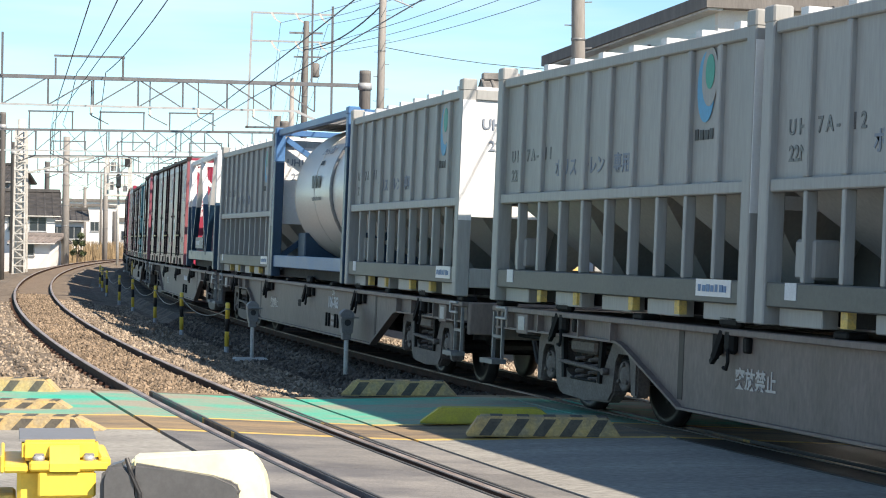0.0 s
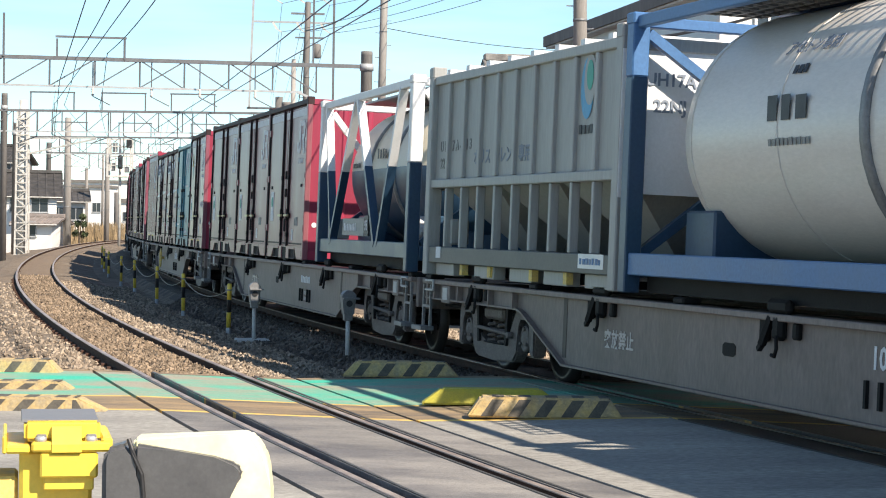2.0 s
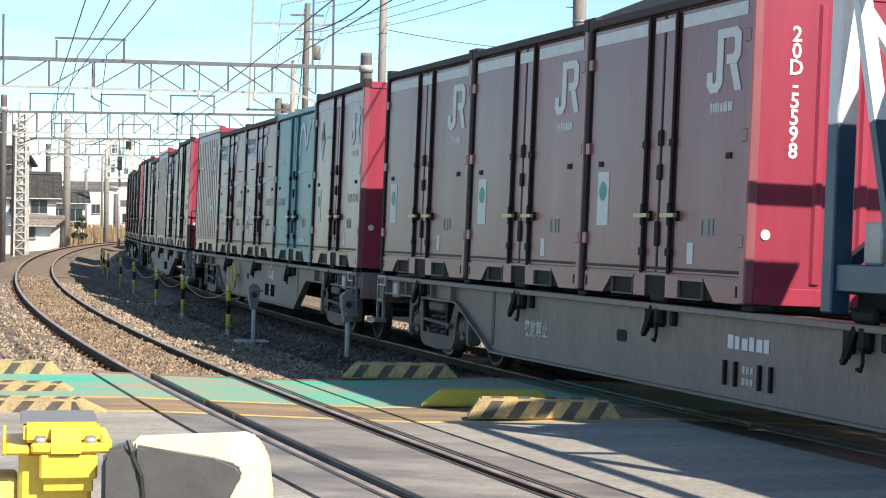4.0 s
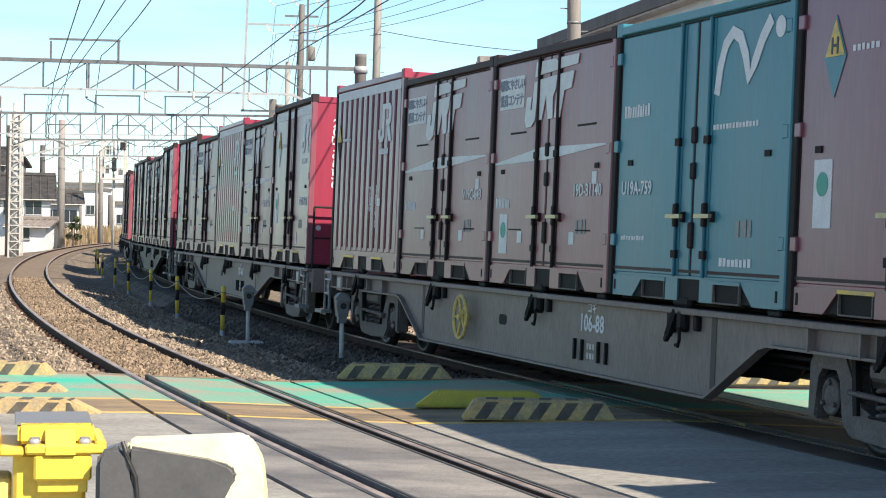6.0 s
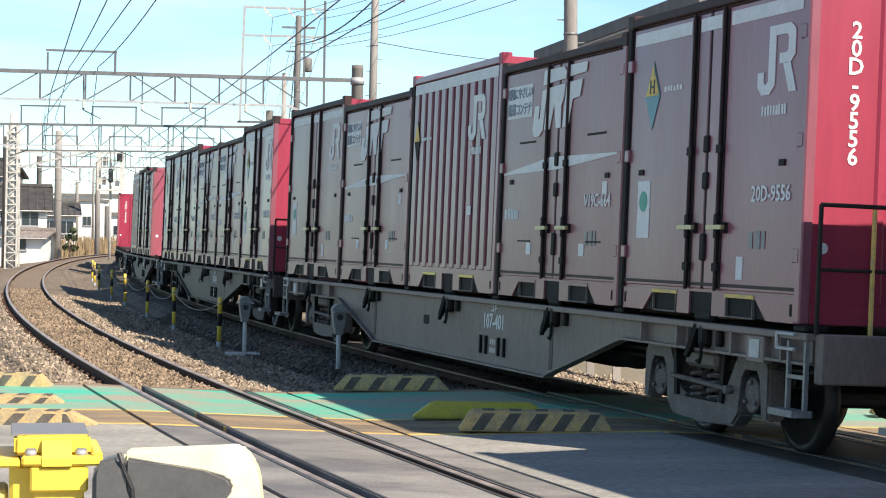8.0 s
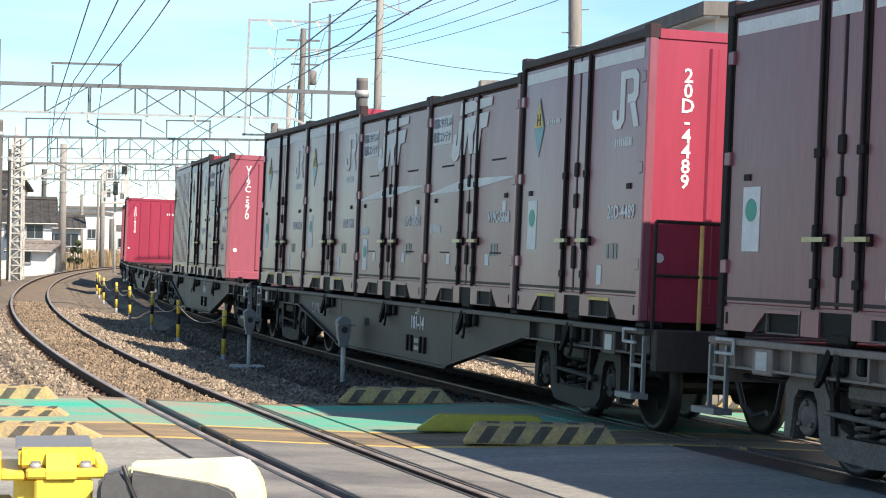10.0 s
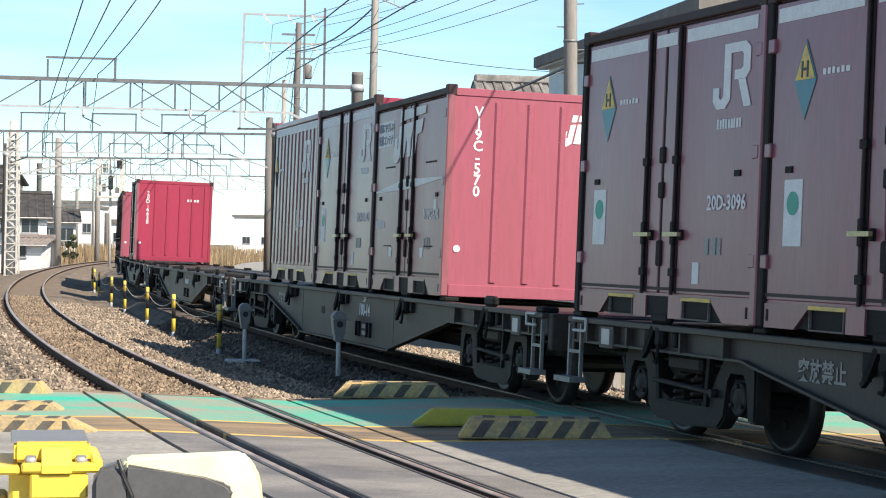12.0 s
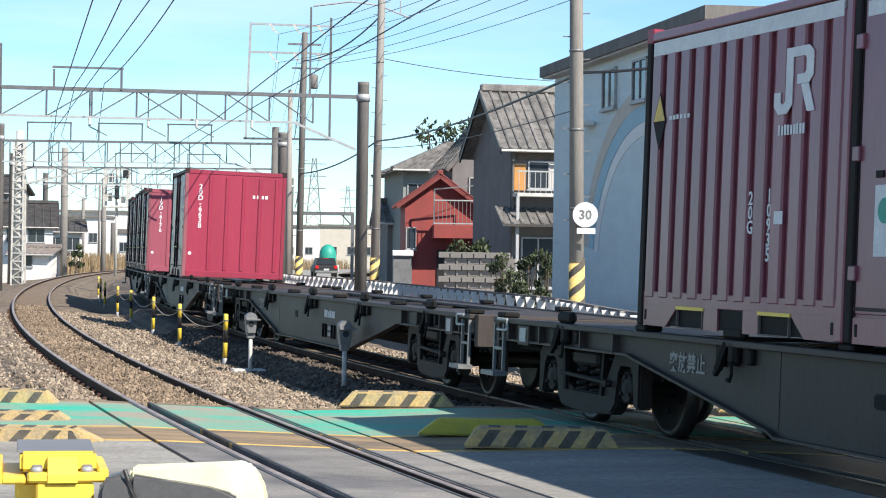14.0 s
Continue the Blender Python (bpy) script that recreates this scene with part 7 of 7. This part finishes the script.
# garden wall and plants
wall = thing("block_wall", None, "grey concrete block garden wall", "wall")
blk = part("block", boxes((0, 0.385, 0, 0.12, 0, 0.19), bevel=0.006), M["concrete"], wall)
for r in range(12):
    for c in range(6):
        again(blk, Matrix.Translation((0.05 + c * 0.39 - (0.195 if r % 2 else 0), 67.6 - c * 0.16, -0.6 + r * 0.2)) @ pose(0, 0, 0, 0, 0, -18), wall)
bpy.data.objects.remove(blk)


def leaf_cloud(bm, rng, centre, radius, n, size):
    for i in range(n):
        d = Vector((rng.gauss(0, 1), rng.gauss(0, 1), rng.gauss(0, 0.8))).normalized() * radius * rng.uniform(0.35, 1.05)
        p = Vector(centre) + d
        q = Euler((rng.uniform(0, 6.3), rng.uniform(0, 6.3), rng.uniform(0, 6.3))).to_matrix()
        s = size * rng.uniform(0.6, 1.4)
        v = [bm.verts.new(p + q @ Vector(c)) for c in ((-s, 0, 0), (0, -s * 0.45, 0.1 * s), (s, 0, 0), (0, s * 0.45, 0.1 * s))]
        bm.faces.new(v)


def tree(x, y, z0, height, spread, n_clumps, label, seed, leaf=0.16, dense=70, name="tree", mt="leaf"):
    rng = random.Random(seed)
    ob = thing(name, pose(x, y, z0), label, "tree" if name == "tree" else "bush", "trees and bushes")
    bm = bmesh.new()
    tips = []
    bar(bm, (0, 0, 0), (rng.uniform(-0.1, 0.1), 0, height * 0.45), 0.06 * height ** 0.8 * 0.6, None, 8)
    for i in range(n_clumps):
        a = rng.uniform(0, 6.28)
        tip = (math.cos(a) * spread * rng.uniform(0.2, 1), math.sin(a) * spread * rng.uniform(0.2, 1), height * rng.uniform(0.35, 1.0))
        bar(bm, (0, 0, height * rng.uniform(0.15, 0.45)), tip, 0.02 * height ** 0.7, None, 5)
        tips.append(tip)
    part("trunk", bm, M["bark"], ob)
    bm = bmesh.new()
    for tip in tips:
        leaf_cloud(bm, rng, tip, spread * rng.uniform(0.28, 0.45), dense, leaf)
    part("crown", bm, M[mt], ob)
    return ob


tree(-0.4, 126, -0.6, 10.0, 2.3, 26, "dark evergreen tree behind the houses", 1, 0.2, 90)
tree(1.7, 128, -0.6, 10.5, 2.0, 24, "dark evergreen tree behind the houses", 2, 0.2, 90)
for i, (x, y, hgt, sp) in enumerate(((1.9, 63.0, 2.2, 0.55), (2.6, 62.4, 2.5, 0.6), (3.2, 61.5, 2.4, 0.5), (2.2, 61.0, 1.5, 0.5), (2.9, 60.2, 1.3, 0.5))):
    tree(x, y, -0.6, hgt, sp, 9, "clipped garden pine with layered foliage", 10 + i, 0.07, 80, "garden_bush")
tree(0.9, 69.5, -0.6, 2.9, 0.9, 10, "dark shrub against the house wall", 21, 0.1, 90, "garden_bush")
tree(-26.7, 148, -0.6, 2.6, 0.6, 8, "yellow-green bush by the pole", 22, 0.12, 80, "garden_bush")

# far street: car, round green tank, gate frame, pylon
car = thing("parked_car", pose(-8.75, 150, -0.02, 0, 0, 8), "dark car seen from behind on the street", "car")
part("body", boxes((-0.85, 0.85, -2.1, 2.1, 0.28, 0.85), bevel=0.12), M["black"], car)
part("cabin", prism([(-0.78, 0.84), (0.78, 0.84), (0.62, 1.40), (-0.62, 1.40)], -1.8, 0.9), M["black"], car)
part("rear_window", prism([(-0.66, 0.92), (0.66, 0.92), (0.54, 1.32), (-0.54, 1.32)], -1.83, -1.81), M["glass"], car)
for sx in (-1, 1):
    part("tail_light", boxes((sx * 0.68 - 0.12, sx * 0.68 + 0.12, -2.14, -2.05, 0.62, 0.84), bevel=0.02), M["lamp_red"], car)
    for y in (-1.3, 1.3):
        part("wheel", lathe([(-0.1, 0.28), (0.1, 0.28)], "x", 16, (sx * 0.76, y, 0.29)), M["black"], car)
part("brake_light", boxes((-0.2, 0.2, -1.86, -1.83, 1.34, 1.38)), M["lamp_red"], car)
part("plate", boxes((-0.18, 0.18, -2.13, -2.1, 0.5, 0.62)), M["white"], car)
part("bumper", boxes((-0.84, 0.84, -2.16, -2.02, 0.3, 0.48), bevel=0.04), M["galv"], car)
tank = thing("storage_tank", pose(-11.6, 205, 0), "green domed tank beside the street", "tank")
part("shell", lathe([(-0.6, 0.85), (1.6, 0.85), (1.95, 0.80), (2.35, 0.60), (2.58, 0.30), (2.65, 0.05)], "z", 28), M["far_green"], tank)
part("base", boxes((-1.1, 1.1, -1.0, 1.0, -0.6, 0.6)), M["pale"], tank)
gf = thing("height_frame", None, "dark steel height limit frame over the street", "frame")
part("beam", bars(((-10.9, 130, 4.25), (-5.75, 130, 4.25), 0.22)), M["beam"], gf)
for x in (-10.9, -5.8):
    part("post", bars(((x, 130, -0.6), (x, 130, 4.3), 0.2)), M["beam"], gf)
part("knee", bars(((-6.5, 130, 4.2), (-5.85, 130, 3.5), 0.1)), M["beam"], gf)
for px, py, tall, wd in ((-38.3, 600, 30.0, 3.2), (-42.5, 900, 32.0, 3.0)):
    py_ob = thing("pylon", pose(px, py, 0), "pale lattice power pylon in the distance", "pylon")
    for sx in (-1, 1):
        part("leg", bars(((sx * wd, 0, -1), (sx * 0.5, 0, tall), 0.3)), M["galv"], py_ob)
    for k in range(8):
        t0, t1 = k / 8, (k + 1) / 8
        w0, w1 = wd + (0.5 - wd) * t0, wd + (0.5 - wd) * t1
        part("lattice_brace", bars(((-w0, 0, tall * t0), (w1, 0, tall * t1), 0.18), ((w0, 0, tall * t0), (-w1, 0, tall * t1), 0.18)), M["galv"], py_ob)
    for t in (0.7, 0.82, 0.94):
        part("cross_arm", bars(((-3.4, 0, tall * t), (3.4, 0, tall * t), 0.25)), M["galv"], py_ob)

# houses on the left side of the line
def plain_house(x, y, w, d, eave, ridge, wall_mat, roof_mat, label, turn=0, wins=((0.3, 0.5),), axis="x", rows=8):
    h = gable_house(pose(x, y, 0, 0, 0, turn), w, d, eave, ridge, wall_mat, roof_mat, label, axis, rows)
    for fx, fz in wins:
        window(h, Matrix.Translation((w * fx, -0.02, eave * fz)), 1.3, 1.1, False)
    return h


brown_roof = mat("brown_roof_tile", (0.28, 0.24, 0.22), 0.7, vary=0.25, scale=2, fine=12, bump=0.2)
plain_house(-36.2, 155, 6.4, 7, 3.55, 5.2, M["white_wall"], M["dark_roof"], "white house with dark tiled roof beside the line", 12, ((0.55, 0.62), (0.8, 0.62), (0.3, 0.15)), rows=12)
plain_house(-34.3, 175, 3.2, 6, 3.3, 4.1, M["white_wall"], M["dark_roof"], "white house with a low dark tiled roof", 12, ((0.3, 0.5), (0.75, 0.5)), rows=8)
plain_house(-31.2, 148, 2.6, 4.0, 1.35, 1.75, M["white_wall"], brown_roof, "low white shed with pale brown roof", -4, ((0.3, 0.3),), rows=8)
plain_house(-45.2, 186, 5.4, 7, 6.9, 8.3, M["dark_wall"], M["dark_roof"], "dark grey house with a tiled roof beyond the line", -5, ((0.85, 0.75), (0.85, 0.45), (0.4, 0.7)), rows=8)
flat = thing("flat_building", pose(-45.4, 235, 0), "long white flat-roofed building", "building")
part("wall", boxes((0, 6.1, 0, 8, -0.6, 5.45)), M["white_wall"], flat)
part("roof", boxes((-0.15, 6.25, -0.3, 8.3, 5.45, 5.75)), M["dark_concrete"], flat)
for i in range(3):
    window(flat, Matrix.Translation((1.2 + i * 1.9, -0.02, 2.6)), 1.0, 1.1, False)
flat = thing("flat_building", pose(-44.5, 262, 0), "far white building with a dark roof edge", "building")
part("wall", boxes((0, 9, 0, 8, -0.6, 4.0)), M["white_wall"], flat)
part("roof", boxes((-0.3, 9.3, -0.3, 8.3, 4.0, 4.5)), M["dark_concrete"], flat)
for i in range(4):
    window(flat, Matrix.Translation((1.4 + i * 2.0, -0.02, 1.6)), 1.1, 1.2, False)
for i, (x, y, hh, w) in enumerate(((-20, 330, 6.5, 14), (-4, 360, 5.0, 12), (12, 300, 6.5, 12), (-60, 320, 8.0, 14), (-78, 340, 7.0, 16), (-38, 380, 7.0, 16))):
    fb = thing("far_building", pose(x, y, 0), "pale low building in the distance", "building", "far buildings")
    part("wall", boxes((0, w, 0, 8, -0.6, hh - 0.4)), M["white_wall"] if i % 2 else M["cream_wall"], fb)
    part("roof", boxes((-0.3, w + 0.3, -0.3, 8.3, hh - 0.4, hh)), M["dark_concrete"], fb)
    for k in range(4):
        window(fb, Matrix.Translation((w * (0.15 + 0.22 * k), -0.02, 1.6)), 1.4, 1.3, False)
# white fence on the left and dry brush at the bend
lf = thing("white_fence", None, "low white board fence by the houses", "fence", kind="structure")
brd = part("board", boxes((-0.45, 0.45, -0.03, 0.03, 0, 1.25)), M["white_wall"])
for i in range(34):
    s = 100 + i * 1.0
    p = along(s, -4.9, -0.6)
    again(brd, Matrix.Translation(p) @ pose(0, 0, 0, 0, 0, 90 + math.degrees(float(np.interp(s, S, TH)))), lf)
bpy.data.objects.remove(brd)


def brush(s0, s1, lat0, lat1, n, hgt, seed):
    rng = random.Random(seed)
    bm = bmesh.new()
    for i in range(n):
        p = along(rng.uniform(s0, s1), rng.uniform(lat0, lat1), -0.55)
        hh = hgt * rng.uniform(0.4, 1.1)
        dx, dy = rng.uniform(-0.25, 0.25), rng.uniform(-0.25, 0.25)
        w = rng.uniform(0.02, 0.06)
        v = [bm.verts.new(p + Vector(c)) for c in ((-w, 0, 0), (w, 0, 0), (dx + w * 0.3, dy, hh), (dx - w * 0.3, dy, hh))]
        bm.faces.new(v)
    tagged(part("dry_brush", bm, M["dry"]), "dry brown brush along the bend of the line", "brush", kind="stuff")


brush(150, 235, -7.5, -2.8, 5000, 1.9, 5)
brush(120, 235, 7.5, 10.5, 3500, 1.6, 6)
brush(75, 150, 7.2, 9.2, 1500, 0.7, 7)


motions()
